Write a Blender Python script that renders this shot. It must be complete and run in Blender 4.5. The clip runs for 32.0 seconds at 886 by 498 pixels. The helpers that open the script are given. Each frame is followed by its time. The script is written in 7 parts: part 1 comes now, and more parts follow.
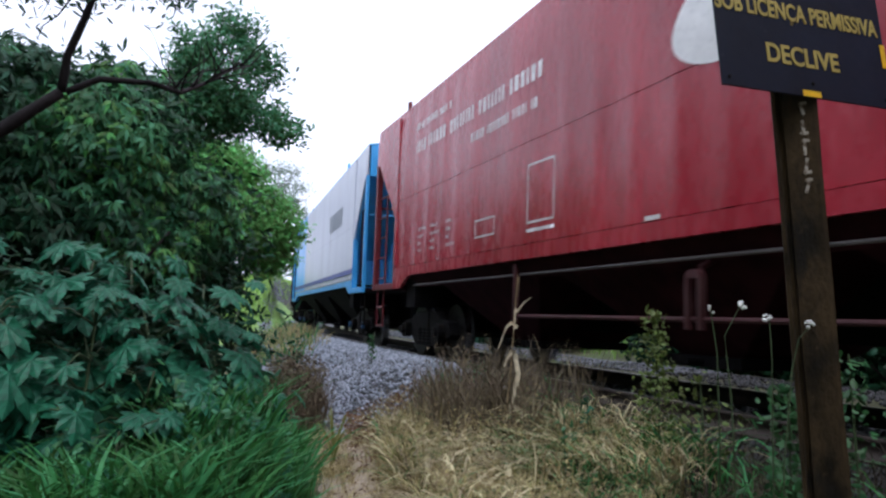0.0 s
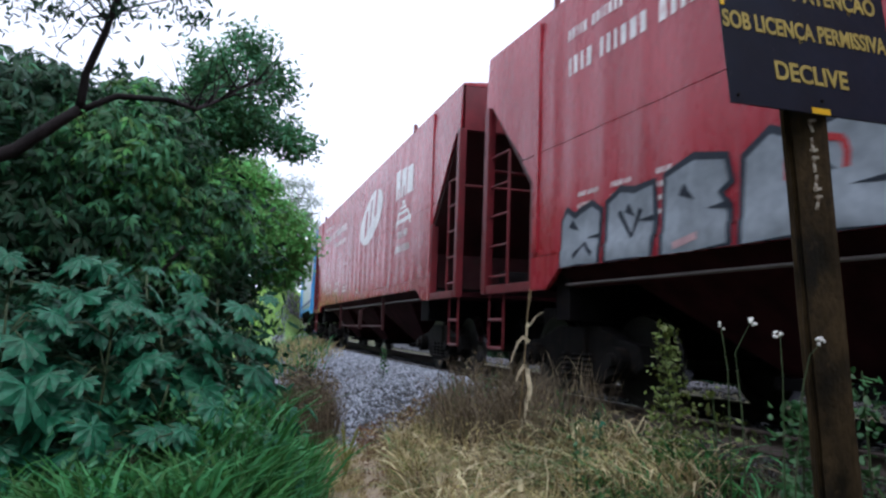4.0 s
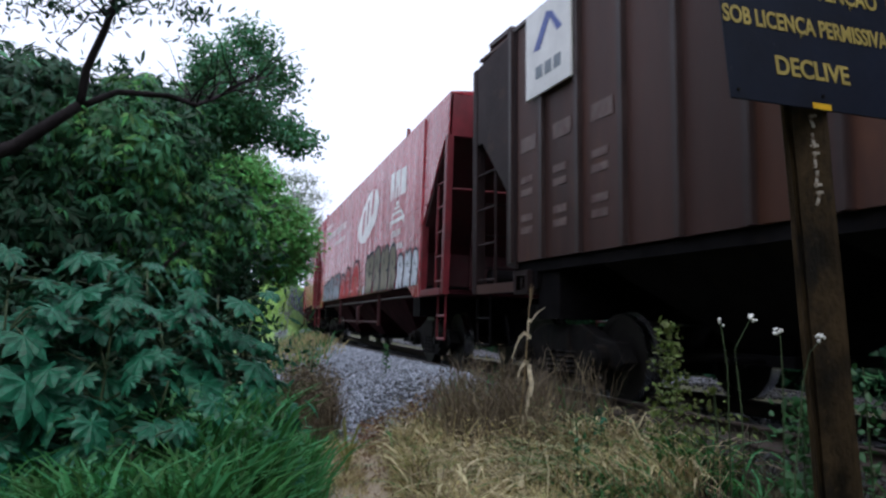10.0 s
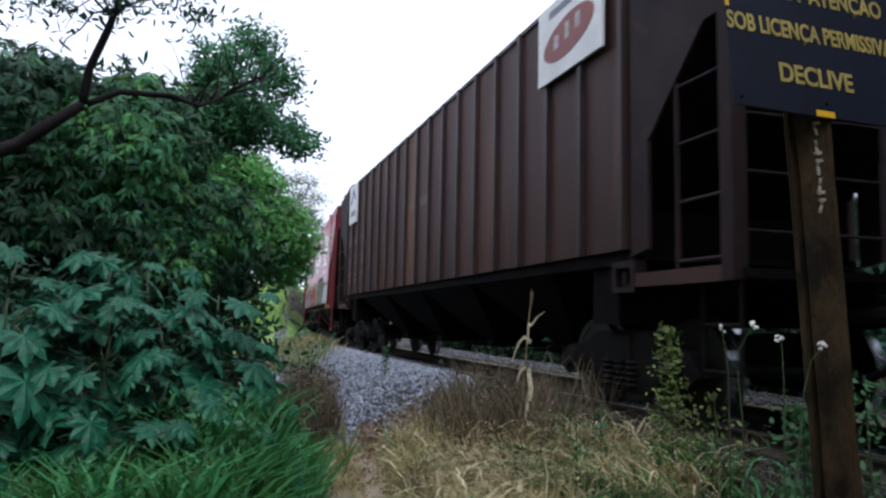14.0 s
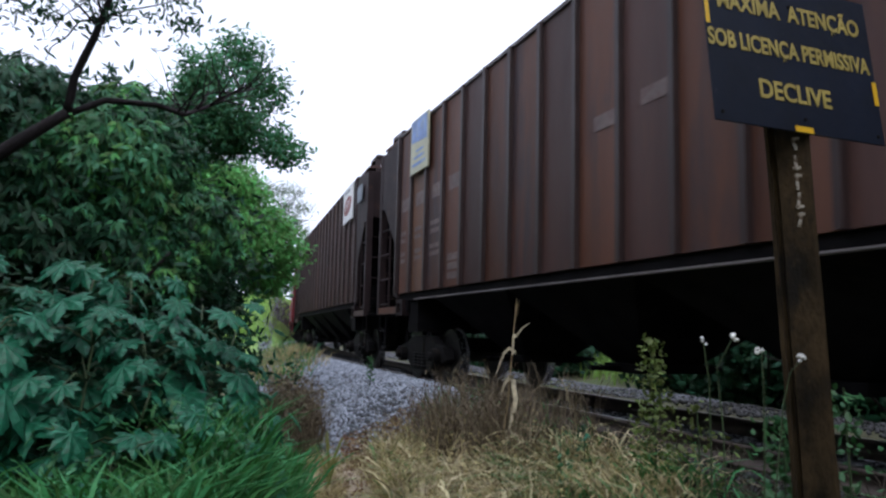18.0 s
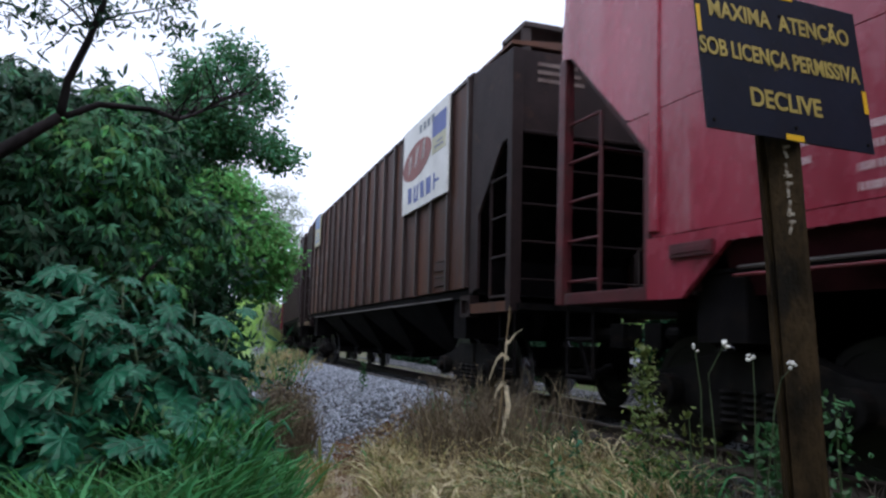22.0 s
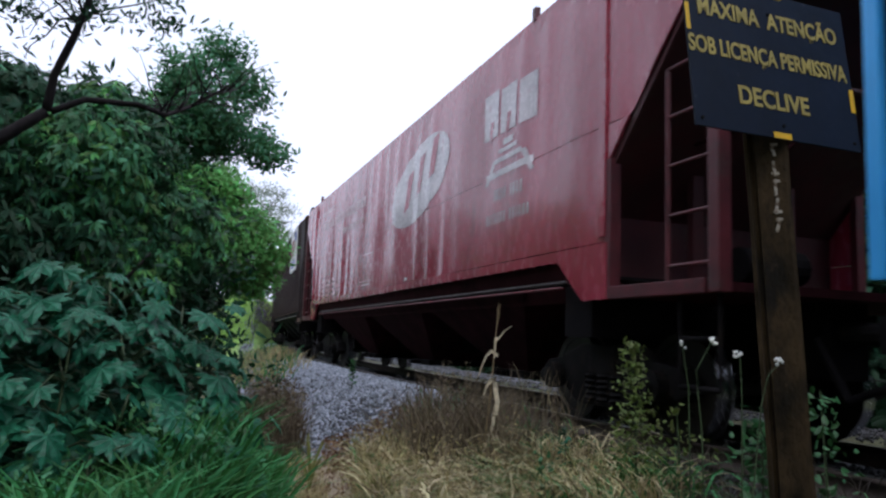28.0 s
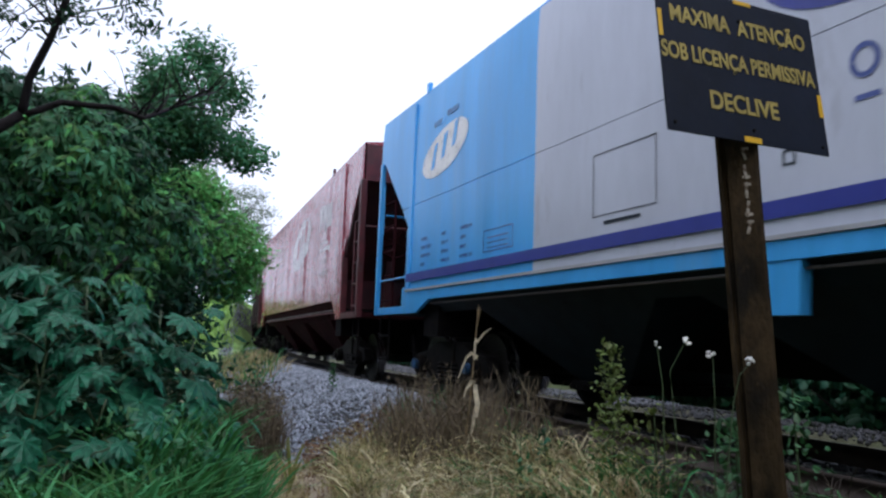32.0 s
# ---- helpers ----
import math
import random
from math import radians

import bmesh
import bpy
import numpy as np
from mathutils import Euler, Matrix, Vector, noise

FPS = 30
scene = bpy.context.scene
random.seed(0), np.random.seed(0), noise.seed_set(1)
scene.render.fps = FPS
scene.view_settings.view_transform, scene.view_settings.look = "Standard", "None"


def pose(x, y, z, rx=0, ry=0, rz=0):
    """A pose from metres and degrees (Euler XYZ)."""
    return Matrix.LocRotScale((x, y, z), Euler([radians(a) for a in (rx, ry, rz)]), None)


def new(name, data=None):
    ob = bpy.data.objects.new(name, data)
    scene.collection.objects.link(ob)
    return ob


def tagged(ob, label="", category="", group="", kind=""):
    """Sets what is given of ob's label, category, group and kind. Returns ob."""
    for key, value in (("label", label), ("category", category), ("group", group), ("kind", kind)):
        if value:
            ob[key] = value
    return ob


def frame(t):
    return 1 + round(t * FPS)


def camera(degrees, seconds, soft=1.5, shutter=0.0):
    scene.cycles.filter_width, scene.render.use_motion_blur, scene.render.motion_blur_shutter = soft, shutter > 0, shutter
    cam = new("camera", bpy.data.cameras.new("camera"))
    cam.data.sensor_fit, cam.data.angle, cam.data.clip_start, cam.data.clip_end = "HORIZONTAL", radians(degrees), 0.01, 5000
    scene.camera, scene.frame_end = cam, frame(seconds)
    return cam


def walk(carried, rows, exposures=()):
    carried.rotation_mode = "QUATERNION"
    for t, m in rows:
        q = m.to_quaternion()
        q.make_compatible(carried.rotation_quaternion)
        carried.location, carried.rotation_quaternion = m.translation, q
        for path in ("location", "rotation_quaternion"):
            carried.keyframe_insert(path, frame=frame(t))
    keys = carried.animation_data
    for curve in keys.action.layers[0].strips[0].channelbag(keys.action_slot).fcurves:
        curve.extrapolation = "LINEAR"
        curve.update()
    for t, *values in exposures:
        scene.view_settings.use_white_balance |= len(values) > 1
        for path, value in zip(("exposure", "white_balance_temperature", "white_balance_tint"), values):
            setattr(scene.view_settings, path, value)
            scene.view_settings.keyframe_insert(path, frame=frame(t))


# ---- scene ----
cam = camera(62.2, 32.0, soft=2.45, shutter=0.5)
walk(cam, [
    (0, pose(-0.009, 0.030, 0.693, 95.34, -1.82, -21.71)),
    (0.5, pose(-0.014, 0.027, 0.691, 95.23, -1.74, -21.84)),
    (1, pose(-0.004, 0.026, 0.693, 94.89, -1.39, -21.64)),
    (1.5, pose(-0.000, 0.024, 0.695, 94.75, -1.47, -21.79)),
    (2, pose(-0.006, 0.020, 0.694, 94.58, -0.72, -21.99)),
    (2.5, pose(-0.002, 0.013, 0.694, 93.79, -0.58, -21.97)),
    (3, pose(-0.009, 0.005, 0.700, 94.94, -1.46, -21.56)),
    (3.5, pose(-0.015, 0.001, 0.702, 96.15, -1.78, -21.06)),
    (5.5, pose(-0.003, 0.010, 0.705, 96.43, -2.01, -20.25)),
    (6, pose(0.001, 0.009, 0.706, 96.35, -1.98, -20.44)),
    (6.5, pose(-0.003, 0.004, 0.705, 96.41, -2.06, -20.51)),
    (7, pose(-0.005, 0.002, 0.704, 96.59, -1.95, -20.69)),
    (7.5, pose(-0.004, 0.004, 0.702, 96.50, -1.96, -20.51)),
    (8, pose(-0.002, 0.006, 0.708, 96.35, -2.01, -20.52)),
    (8.5, pose(-0.004, 0.010, 0.705, 96.21, -2.18, -20.38)),
    (9, pose(0.004, 0.009, 0.707, 95.93, -2.04, -20.10)),
    (9.5, pose(0.003, 0.007, 0.706, 95.88, -1.84, -20.23)),
    (10, pose(0.005, 0.005, 0.707, 95.96, -1.97, -20.49)),
    (10.5, pose(0.003, 0.007, 0.704, 96.04, -2.03, -20.60)),
    (11, pose(0.003, 0.007, 0.705, 95.93, -2.00, -20.56)),
    (11.5, pose(0.003, 0.006, 0.707, 95.94, -2.18, -20.54)),
    (12, pose(0.002, 0.005, 0.707, 96.09, -2.24, -20.59)),
    (12.5, pose(0.003, 0.007, 0.706, 96.18, -2.10, -20.71)),
    (13, pose(0.005, 0.008, 0.707, 96.10, -2.38, -20.67)),
    (13.5, pose(0.001, 0.010, 0.709, 96.10, -2.49, -20.56)),
    (15.5, pose(0.003, 0.005, 0.712, 96.79, -2.80, -20.78)),
    (16, pose(-0.001, 0.002, 0.711, 96.95, -2.73, -21.05)),
    (16.5, pose(-0.003, 0.001, 0.711, 96.86, -2.64, -21.25)),
    (17, pose(0.001, 0.001, 0.710, 96.59, -2.74, -21.10)),
    (17.5, pose(0.001, -0.001, 0.709, 96.72, -2.88, -21.23)),
    (18, pose(0.002, -0.004, 0.711, 97.06, -2.78, -21.65)),
    (18.5, pose(-0.005, -0.005, 0.708, 97.18, -2.74, -22.00)),
    (19, pose(-0.002, -0.001, 0.709, 96.79, -2.92, -21.78)),
    (19.5, pose(-0.001, 0.001, 0.707, 96.73, -3.18, -21.72)),
    (20, pose(-0.001, -0.003, 0.708, 96.90, -3.17, -21.74)),
    (20.5, pose(-0.001, -0.004, 0.710, 97.10, -3.25, -21.86)),
    (21, pose(-0.002, -0.005, 0.710, 97.17, -3.55, -21.97)),
    (21.5, pose(0.004, -0.006, 0.713, 97.18, -3.08, -21.86)),
    (22, pose(0.004, -0.009, 0.713, 97.51, -2.94, -22.16)),
    (22.5, pose(0.001, -0.010, 0.711, 97.29, -3.03, -22.39)),
    (23, pose(0.007, -0.008, 0.714, 96.89, -3.03, -22.45)),
    (23.5, pose(0.005, -0.006, 0.711, 96.75, -3.22, -22.58)),
    (24, pose(0.009, -0.005, 0.714, 96.58, -3.39, -22.34)),
    (24.5, pose(0.010, -0.009, 0.714, 97.05, -3.56, -22.45)),
    (25, pose(0.003, -0.018, 0.711, 97.30, -3.38, -23.13)),
    (25.5, pose(0.002, -0.019, 0.712, 97.63, -3.44, -23.34)),
    (27.5, pose(0.007, -0.008, 0.713, 97.47, -2.84, -23.13)),
    (28, pose(0.007, -0.007, 0.712, 97.33, -2.95, -22.98)),
    (28.5, pose(0.010, -0.006, 0.713, 97.30, -3.05, -22.91)),
    (29, pose(0.009, -0.011, 0.712, 97.52, -3.07, -23.12)),
    (29.5, pose(0.006, -0.015, 0.714, 97.55, -3.14, -23.42)),
    (30, pose(0.006, -0.017, 0.711, 97.57, -3.24, -23.55)),
    (30.5, pose(0.005, -0.021, 0.711, 97.53, -3.10, -23.64)),
    (31, pose(0.010, -0.027, 0.713, 97.53, -2.97, -24.01)),
    (31.5, pose(0.001, -0.033, 0.708, 97.56, -2.60, -24.40)),
    (32, pose(0.006, -0.035, 0.710, 97.60, -2.56, -24.44)),
], exposures=((0, 0.38), (2, 0.43), (3, 0.50), (6, 0.06), (9, 0.12), (13, 0.23), (17, 0.31), (20, 0.33), (22, 0.22), (25, 0.16), (28, 0.06), (30, 0.08), (32, 0.16)))

# ---- world and light: a bright overcast sky ----
SUN_EL, SUN_AZ = 62.0, 200.0
world = bpy.data.worlds.new("overcast_sky")
scene.world = world
world.use_nodes = True
wn = world.node_tree.nodes
wl = world.node_tree.links
wn.clear()
sky = wn.new("ShaderNodeTexSky")
sky.sky_type = "NISHITA"
sky.sun_disc = False
sky.sun_elevation, sky.sun_rotation = radians(SUN_EL), radians(SUN_AZ)
sky.dust_density, sky.ozone_density, sky.air_density = 6.0, 1.0, 1.6
grey = wn.new("ShaderNodeHueSaturation")
grey.inputs["Saturation"].default_value = 0.22
grey.inputs["Value"].default_value = 1.0
wl.new(sky.outputs[0], grey.inputs["Color"])
bg = wn.new("ShaderNodeBackground")
bg.inputs["Strength"].default_value = 0.15
cloud = wn.new("ShaderNodeMix")
cloud.data_type = "RGBA"
cloud.inputs["Factor"].default_value = 0.8
cloud.inputs["B"].default_value = (7.4, 8.1, 10.3, 1)
wl.new(grey.outputs[0], cloud.inputs["A"])
wl.new(cloud.outputs["Result"], bg.inputs["Color"])
wo = wn.new("ShaderNodeOutputWorld")
wl.new(bg.outputs[0], wo.inputs["Surface"])
sun_data = bpy.data.lights.new("sun", "SUN")
sun_data.energy, sun_data.angle, sun_data.color = 0.5, radians(30), (1.0, 0.97, 0.94)
sun = new("sun", sun_data)
sun.matrix_world = pose(0, 0, 30, 90 - SUN_EL, 0, 180 - SUN_AZ)


# ---- materials ----
def mat(name, base, rough=0.6, metal=0.0, vary=0.25, tint=None, scale=3.0, fine=40.0, bump=0.15, spec=0.5,
        island=0.0, patch=None, stretch=(1, 1, 1), translucent=0.0, coat=0.0, dist=0.01):
    """A procedural surface: broad and fine variation of colour and roughness, relief, and optional colour patches for
    wear and sheen.
    """
    m = bpy.data.materials.new(name)
    m.use_nodes = True
    n, l = m.node_tree.nodes, m.node_tree.links
    n.clear()
    out = n.new("ShaderNodeOutputMaterial")
    p = n.new("ShaderNodeBsdfPrincipled")
    co = n.new("ShaderNodeTexCoord")
    mp = n.new("ShaderNodeMapping")
    mp.inputs["Scale"].default_value = stretch
    l.new(co.outputs["Object"], mp.inputs["Vector"])
    n1 = n.new("ShaderNodeTexNoise")
    n1.inputs["Scale"].default_value, n1.inputs["Detail"].default_value = scale, 5
    n2 = n.new("ShaderNodeTexNoise")
    n2.inputs["Scale"].default_value, n2.inputs["Detail"].default_value = fine, 4
    for q in (n1, n2):
        l.new(mp.outputs[0], q.inputs["Vector"])
    dark = [c * (1 - vary) for c in base]
    light = [min(1, c * (1 + vary)) for c in (tint or base)]
    ramp = n.new("ShaderNodeValToRGB")
    ramp.color_ramp.elements[0].position, ramp.color_ramp.elements[0].color = 0.3, (*dark, 1)
    ramp.color_ramp.elements[1].position, ramp.color_ramp.elements[1].color = 0.7, (*light, 1)
    l.new(n1.outputs["Fac"], ramp.inputs["Fac"])
    mixf = n.new("ShaderNodeMix")
    mixf.data_type, mixf.blend_type = "RGBA", "MULTIPLY"
    mixf.inputs["Factor"].default_value = 0.6
    r2 = n.new("ShaderNodeValToRGB")
    r2.color_ramp.elements[0].color = (1 - vary, 1 - vary, 1 - vary, 1)
    r2.color_ramp.elements[0].position = 0.3
    r2.color_ramp.elements[1].position = 0.65
    l.new(n2.outputs["Fac"], r2.inputs["Fac"])
    l.new(ramp.outputs[0], mixf.inputs["A"])
    l.new(r2.outputs[0], mixf.inputs["B"])
    colour = mixf.outputs["Result"]
    for k, (pc, lo, hi, psc) in enumerate([patch] if isinstance(patch, tuple) else (patch or [])):
        n3 = n.new("ShaderNodeTexNoise")
        n3.inputs["Scale"].default_value, n3.inputs["Detail"].default_value = psc, 8
        n3.inputs["Roughness"].default_value = 0.65
        n3.noise_dimensions, n3.inputs["W"].default_value = "4D", 3.7 * k
        l.new(mp.outputs[0], n3.inputs["Vector"])
        r3 = n.new("ShaderNodeMapRange")
        r3.inputs["From Min"].default_value, r3.inputs["From Max"].default_value = lo, hi
        l.new(n3.outputs["Fac"], r3.inputs["Value"])
        mx = n.new("ShaderNodeMix")
        mx.data_type = "RGBA"
        l.new(r3.outputs[0], mx.inputs["Factor"])
        l.new(colour, mx.inputs["A"])
        mx.inputs["B"].default_value = (*pc, 1)
        colour = mx.outputs["Result"]
    if island:
        geo = n.new("ShaderNodeNewGeometry")
        hs = n.new("ShaderNodeHueSaturation")
        mr = n.new("ShaderNodeMapRange")
        mr.inputs["To Min"].default_value, mr.inputs["To Max"].default_value = 1 - island, 1 + island
        l.new(geo.outputs["Random Per Island"], mr.inputs["Value"])
        l.new(mr.outputs[0], hs.inputs["Value"])
        mh = n.new("ShaderNodeMapRange")
        mh.inputs["To Min"].default_value, mh.inputs["To Max"].default_value = 0.5 - island * 0.05, 0.5 + island * 0.05
        l.new(geo.outputs["Random Per Island"], mh.inputs["Value"])
        l.new(mh.outputs[0], hs.inputs["Hue"])
        l.new(colour, hs.inputs["Color"])
        colour = hs.outputs[0]
    l.new(colour, p.inputs["Base Color"])
    rr = n.new("ShaderNodeMapRange")
    rr.inputs["To Min"].default_value, rr.inputs["To Max"].default_value = max(0.05, rough - 0.12), min(1, rough + 0.12)
    l.new(n2.outputs["Fac"], rr.inputs["Value"])
    l.new(rr.outputs[0], p.inputs["Roughness"])
    p.inputs["Metallic"].default_value = metal
    p.inputs["Specular IOR Level"].default_value = spec
    p.inputs["Coat Weight"].default_value = coat
    if bump:
        b = n.new("ShaderNodeBump")
        b.inputs["Strength"].default_value, b.inputs["Distance"].default_value = bump, dist
        l.new(n2.outputs["Fac"], b.inputs["Height"])
        l.new(b.outputs[0], p.inputs["Normal"])
    shader = p.outputs[0]
    if translucent:
        tr = n.new("ShaderNodeBsdfTranslucent")
        l.new(colour, tr.inputs["Color"])
        ms = n.new("ShaderNodeMixShader")
        ms.inputs[0].default_value = translucent
        l.new(shader, ms.inputs[1])
        l.new(tr.outputs[0], ms.inputs[2])
        shader = ms.outputs[0]
    l.new(shader, out.inputs["Surface"])
    return m


# The pale pink patches put the glossy sheets' sheen into the colour.
RED = mat("red_paint", (0.36, 0.017, 0.032), 0.28, vary=0.14, tint=(0.40, 0.032, 0.050), scale=1.1, fine=9, bump=0.3,
          stretch=(1.3, 1, 0.45), patch=[((0.28, 0.030, 0.042), 0.52, 0.70, 1.2), ((0.50, 0.16, 0.19), 0.62, 0.88, 1.5)], dist=0.02, spec=0.40)
# Pale patches paint in highlights and sky reflection on the faded red.
RED_OLD = mat("faded_red_paint", (0.30, 0.024, 0.048), 0.26, vary=0.2, tint=(0.35, 0.050, 0.082), scale=0.8, fine=8, bump=0.35,
              stretch=(1.2, 1, 0.5), patch=[((0.44, 0.14, 0.19), 0.55, 0.88, 1.2), ((0.16, 0.022, 0.034), 0.60, 0.74, 1.0)], dist=0.02, coat=0.2)
# Shade on the end frames is put into this darker red.
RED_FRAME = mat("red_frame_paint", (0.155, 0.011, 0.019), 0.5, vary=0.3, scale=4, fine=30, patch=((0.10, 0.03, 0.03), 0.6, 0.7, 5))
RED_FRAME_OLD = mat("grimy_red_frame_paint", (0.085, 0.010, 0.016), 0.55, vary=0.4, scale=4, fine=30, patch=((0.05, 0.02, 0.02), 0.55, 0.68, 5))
# The end bays' shade is put into this dark red; the patches are dust.
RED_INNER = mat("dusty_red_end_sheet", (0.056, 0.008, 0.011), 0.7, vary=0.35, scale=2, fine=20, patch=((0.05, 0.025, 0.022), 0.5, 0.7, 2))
BROWN = mat("brown_oxide_steel", (0.056, 0.026, 0.022), 0.6, vary=0.25, tint=(0.068, 0.033, 0.028), scale=0.9, fine=14, bump=0.2,
            stretch=(1.4, 1, 0.25), patch=((0.105, 0.042, 0.024), 0.56, 0.68, 1.1), spec=0.28)
BROWN_WARM = mat("rusty_brown_steel", (0.082, 0.031, 0.018), 0.6, vary=0.25, tint=(0.108, 0.042, 0.024), scale=0.9, fine=14, bump=0.2,
                 stretch=(1.6, 1, 0.25), patch=((0.042, 0.026, 0.028), 0.5, 0.62, 1.0), spec=0.28)
BROWN_RIB = mat("dark_steel_rib", (0.036, 0.021, 0.020), 0.5, vary=0.25, scale=2, fine=20, spec=0.32)
# Shade on the wagon ends is put into this darker brown; patches are rust.
SHADED_BROWN = mat("sooty_brown_steel", (0.026, 0.016, 0.017), 0.65, vary=0.3, scale=2, fine=20, spec=0.15, patch=((0.05, 0.026, 0.018), 0.56, 0.7, 3))
RUST = mat("rust_streaked_steel", (0.125, 0.052, 0.024), 0.65, vary=0.35, scale=2, fine=20, stretch=(1.4, 1, 0.3))
BLUE = mat("sky_blue_paint", (0.050, 0.40, 0.88), 0.34, vary=0.12, tint=(0.062, 0.41, 0.86), scale=1.0, fine=9, bump=0.08,
           stretch=(2.2, 1, 0.3), patch=((0.11, 0.37, 0.70), 0.58, 0.74, 1.2))
# Blue hopper bays: the underside's shade is put into the colour.
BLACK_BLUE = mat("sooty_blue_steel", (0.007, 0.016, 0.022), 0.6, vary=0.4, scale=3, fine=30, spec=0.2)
FADED_INK = mat("faded_lettering", (0.74, 0.58, 0.60), 0.28, vary=0.2, scale=4, fine=18, bump=0.05, patch=((0.38, 0.10, 0.12), 0.58, 0.76, 5), coat=0.2)
BLUE_GRIMY = mat("grimy_blue_paint", (0.015, 0.085, 0.20), 0.6, vary=0.4, scale=8, fine=40, patch=((0.02, 0.02, 0.022), 0.5, 0.6, 14))
FADED_BLUE = mat("worn_blue_smudge", (0.075, 0.20, 0.42), 0.5, vary=0.3, scale=5, fine=20, bump=0.03, patch=((0.05, 0.38, 0.84), 0.46, 0.62, 6))
BLUE_BAND = mat("dark_blue_band", (0.030, 0.045, 0.30), 0.4, vary=0.12, scale=2, fine=14, bump=0.05)
SILVER = mat("pale_grey_paint", (0.56, 0.59, 0.68), 0.36, vary=0.08, scale=0.9, fine=9, bump=0.08, stretch=(1.6, 1, 0.4),
             patch=((0.36, 0.37, 0.42), 0.58, 0.72, 1.3))
SILVER_LINE = mat("grey_line_paint", (0.40, 0.41, 0.43), 0.45, vary=0.15)
WHITE = mat("white_lettering", (0.80, 0.79, 0.77), 0.3, vary=0.15, scale=3, fine=25, bump=0.05)
WHITE_WORN = mat("worn_lettering", (0.82, 0.78, 0.77), 0.3, vary=0.2, scale=4, fine=18, bump=0.05, patch=((0.42, 0.12, 0.13), 0.60, 0.74, 5))
WHITE_BROWN = mat("faint_lettering", (0.15, 0.105, 0.094), 0.65, vary=0.3, scale=4, fine=20, bump=0.05, patch=((0.10, 0.055, 0.05), 0.46, 0.6, 8))
GREY_GREEN = mat("faded_logo_paint", (0.52, 0.47, 0.48), 0.26, vary=0.25, scale=3, fine=18, bump=0.05, patch=((0.36, 0.10, 0.12), 0.58, 0.72, 4), coat=0.2)
BOARD = mat("white_sign_board", (0.76, 0.76, 0.74), 0.5, vary=0.1, scale=3, fine=14, bump=0.04)
BOARD_PALE_BLUE = mat("washed_out_blue_print", (0.22, 0.33, 0.60), 0.6, vary=0.25, scale=5, fine=14, bump=0.0, patch=((0.5, 0.52, 0.42), 0.52, 0.7, 4))
BOARD_YELLOW = mat("yellowed_board", (0.50, 0.49, 0.34), 0.55, vary=0.15, scale=3, fine=14, bump=0.04)
LOGO_RED = mat("dull_red_print", (0.24, 0.06, 0.05), 0.55, vary=0.15, bump=0.0)
LOGO_BLUE = mat("blue_print", (0.08, 0.12, 0.36), 0.55, vary=0.15, bump=0.0)
GRAF_GREY = mat("grey_spray_paint", (0.23, 0.265, 0.30), 0.62, spec=0.25, vary=0.25, scale=3, fine=12, bump=0.03)
GRAF_TAN = mat("olive_spray_paint", (0.19, 0.175, 0.125), 0.62, spec=0.25, vary=0.25, scale=2, fine=12, bump=0.03)
GRAF_WHITE = mat("white_spray_paint", (0.56, 0.60, 0.66), 0.62, spec=0.25, vary=0.2, scale=3, fine=12, bump=0.03)
GRAF_DARK = mat("dark_blue_spray_paint", (0.018, 0.026, 0.040), 0.62, spec=0.25, vary=0.25, scale=3, fine=12, bump=0.03)
GRAF_PINK = mat("pink_spray_paint", (0.56, 0.36, 0.38), 0.62, spec=0.25, vary=0.2, scale=3, fine=12, bump=0.03)
GRAF_RED = mat("bright_red_spray_paint", (0.42, 0.03, 0.035), 0.62, spec=0.25, vary=0.2, scale=3, fine=12, bump=0.03)
# Shade of underframes and recesses is put into this near-black base.
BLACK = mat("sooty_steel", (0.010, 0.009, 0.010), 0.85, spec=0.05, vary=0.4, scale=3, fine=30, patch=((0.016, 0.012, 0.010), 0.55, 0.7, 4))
# Red steel below the body, darkened to carry the shade there.
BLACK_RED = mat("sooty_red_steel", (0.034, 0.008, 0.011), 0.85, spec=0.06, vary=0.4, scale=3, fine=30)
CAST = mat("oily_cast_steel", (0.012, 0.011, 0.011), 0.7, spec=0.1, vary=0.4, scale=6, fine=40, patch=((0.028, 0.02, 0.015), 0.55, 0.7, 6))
WHEEL = mat("worn_wheel_steel", (0.025, 0.022, 0.02), 0.45, metal=0.4, vary=0.3, scale=6, fine=40)
TREAD = mat("polished_tread", (0.62, 0.63, 0.66), 0.24, metal=1.0, vary=0.1, bump=0.02)
RAIL = mat("rail_steel", (0.075, 0.055, 0.045), 0.5, metal=0.6, vary=0.3, scale=6, fine=40)
RAIL_TOP = mat("shiny_rail_head", (0.20, 0.19, 0.19), 0.40, metal=1.0, vary=0.15, bump=0.02)
SLEEPER = mat("weathered_sleeper_wood", (0.034, 0.030, 0.027), 0.85, vary=0.4, scale=3, fine=30, stretch=(0.4, 3, 3), bump=0.5)
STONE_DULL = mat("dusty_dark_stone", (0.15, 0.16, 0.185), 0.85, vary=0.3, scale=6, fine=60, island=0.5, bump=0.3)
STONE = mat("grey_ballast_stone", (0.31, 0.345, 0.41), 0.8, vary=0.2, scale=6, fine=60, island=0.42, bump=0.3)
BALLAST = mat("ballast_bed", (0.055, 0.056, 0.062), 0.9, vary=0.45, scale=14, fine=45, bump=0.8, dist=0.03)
# The train's shade on the stones is put into this dark grey.
STONE_SHADED = mat("sooty_stone", (0.050, 0.051, 0.056), 0.85, vary=0.3, scale=6, fine=60, island=0.6, bump=0.3)
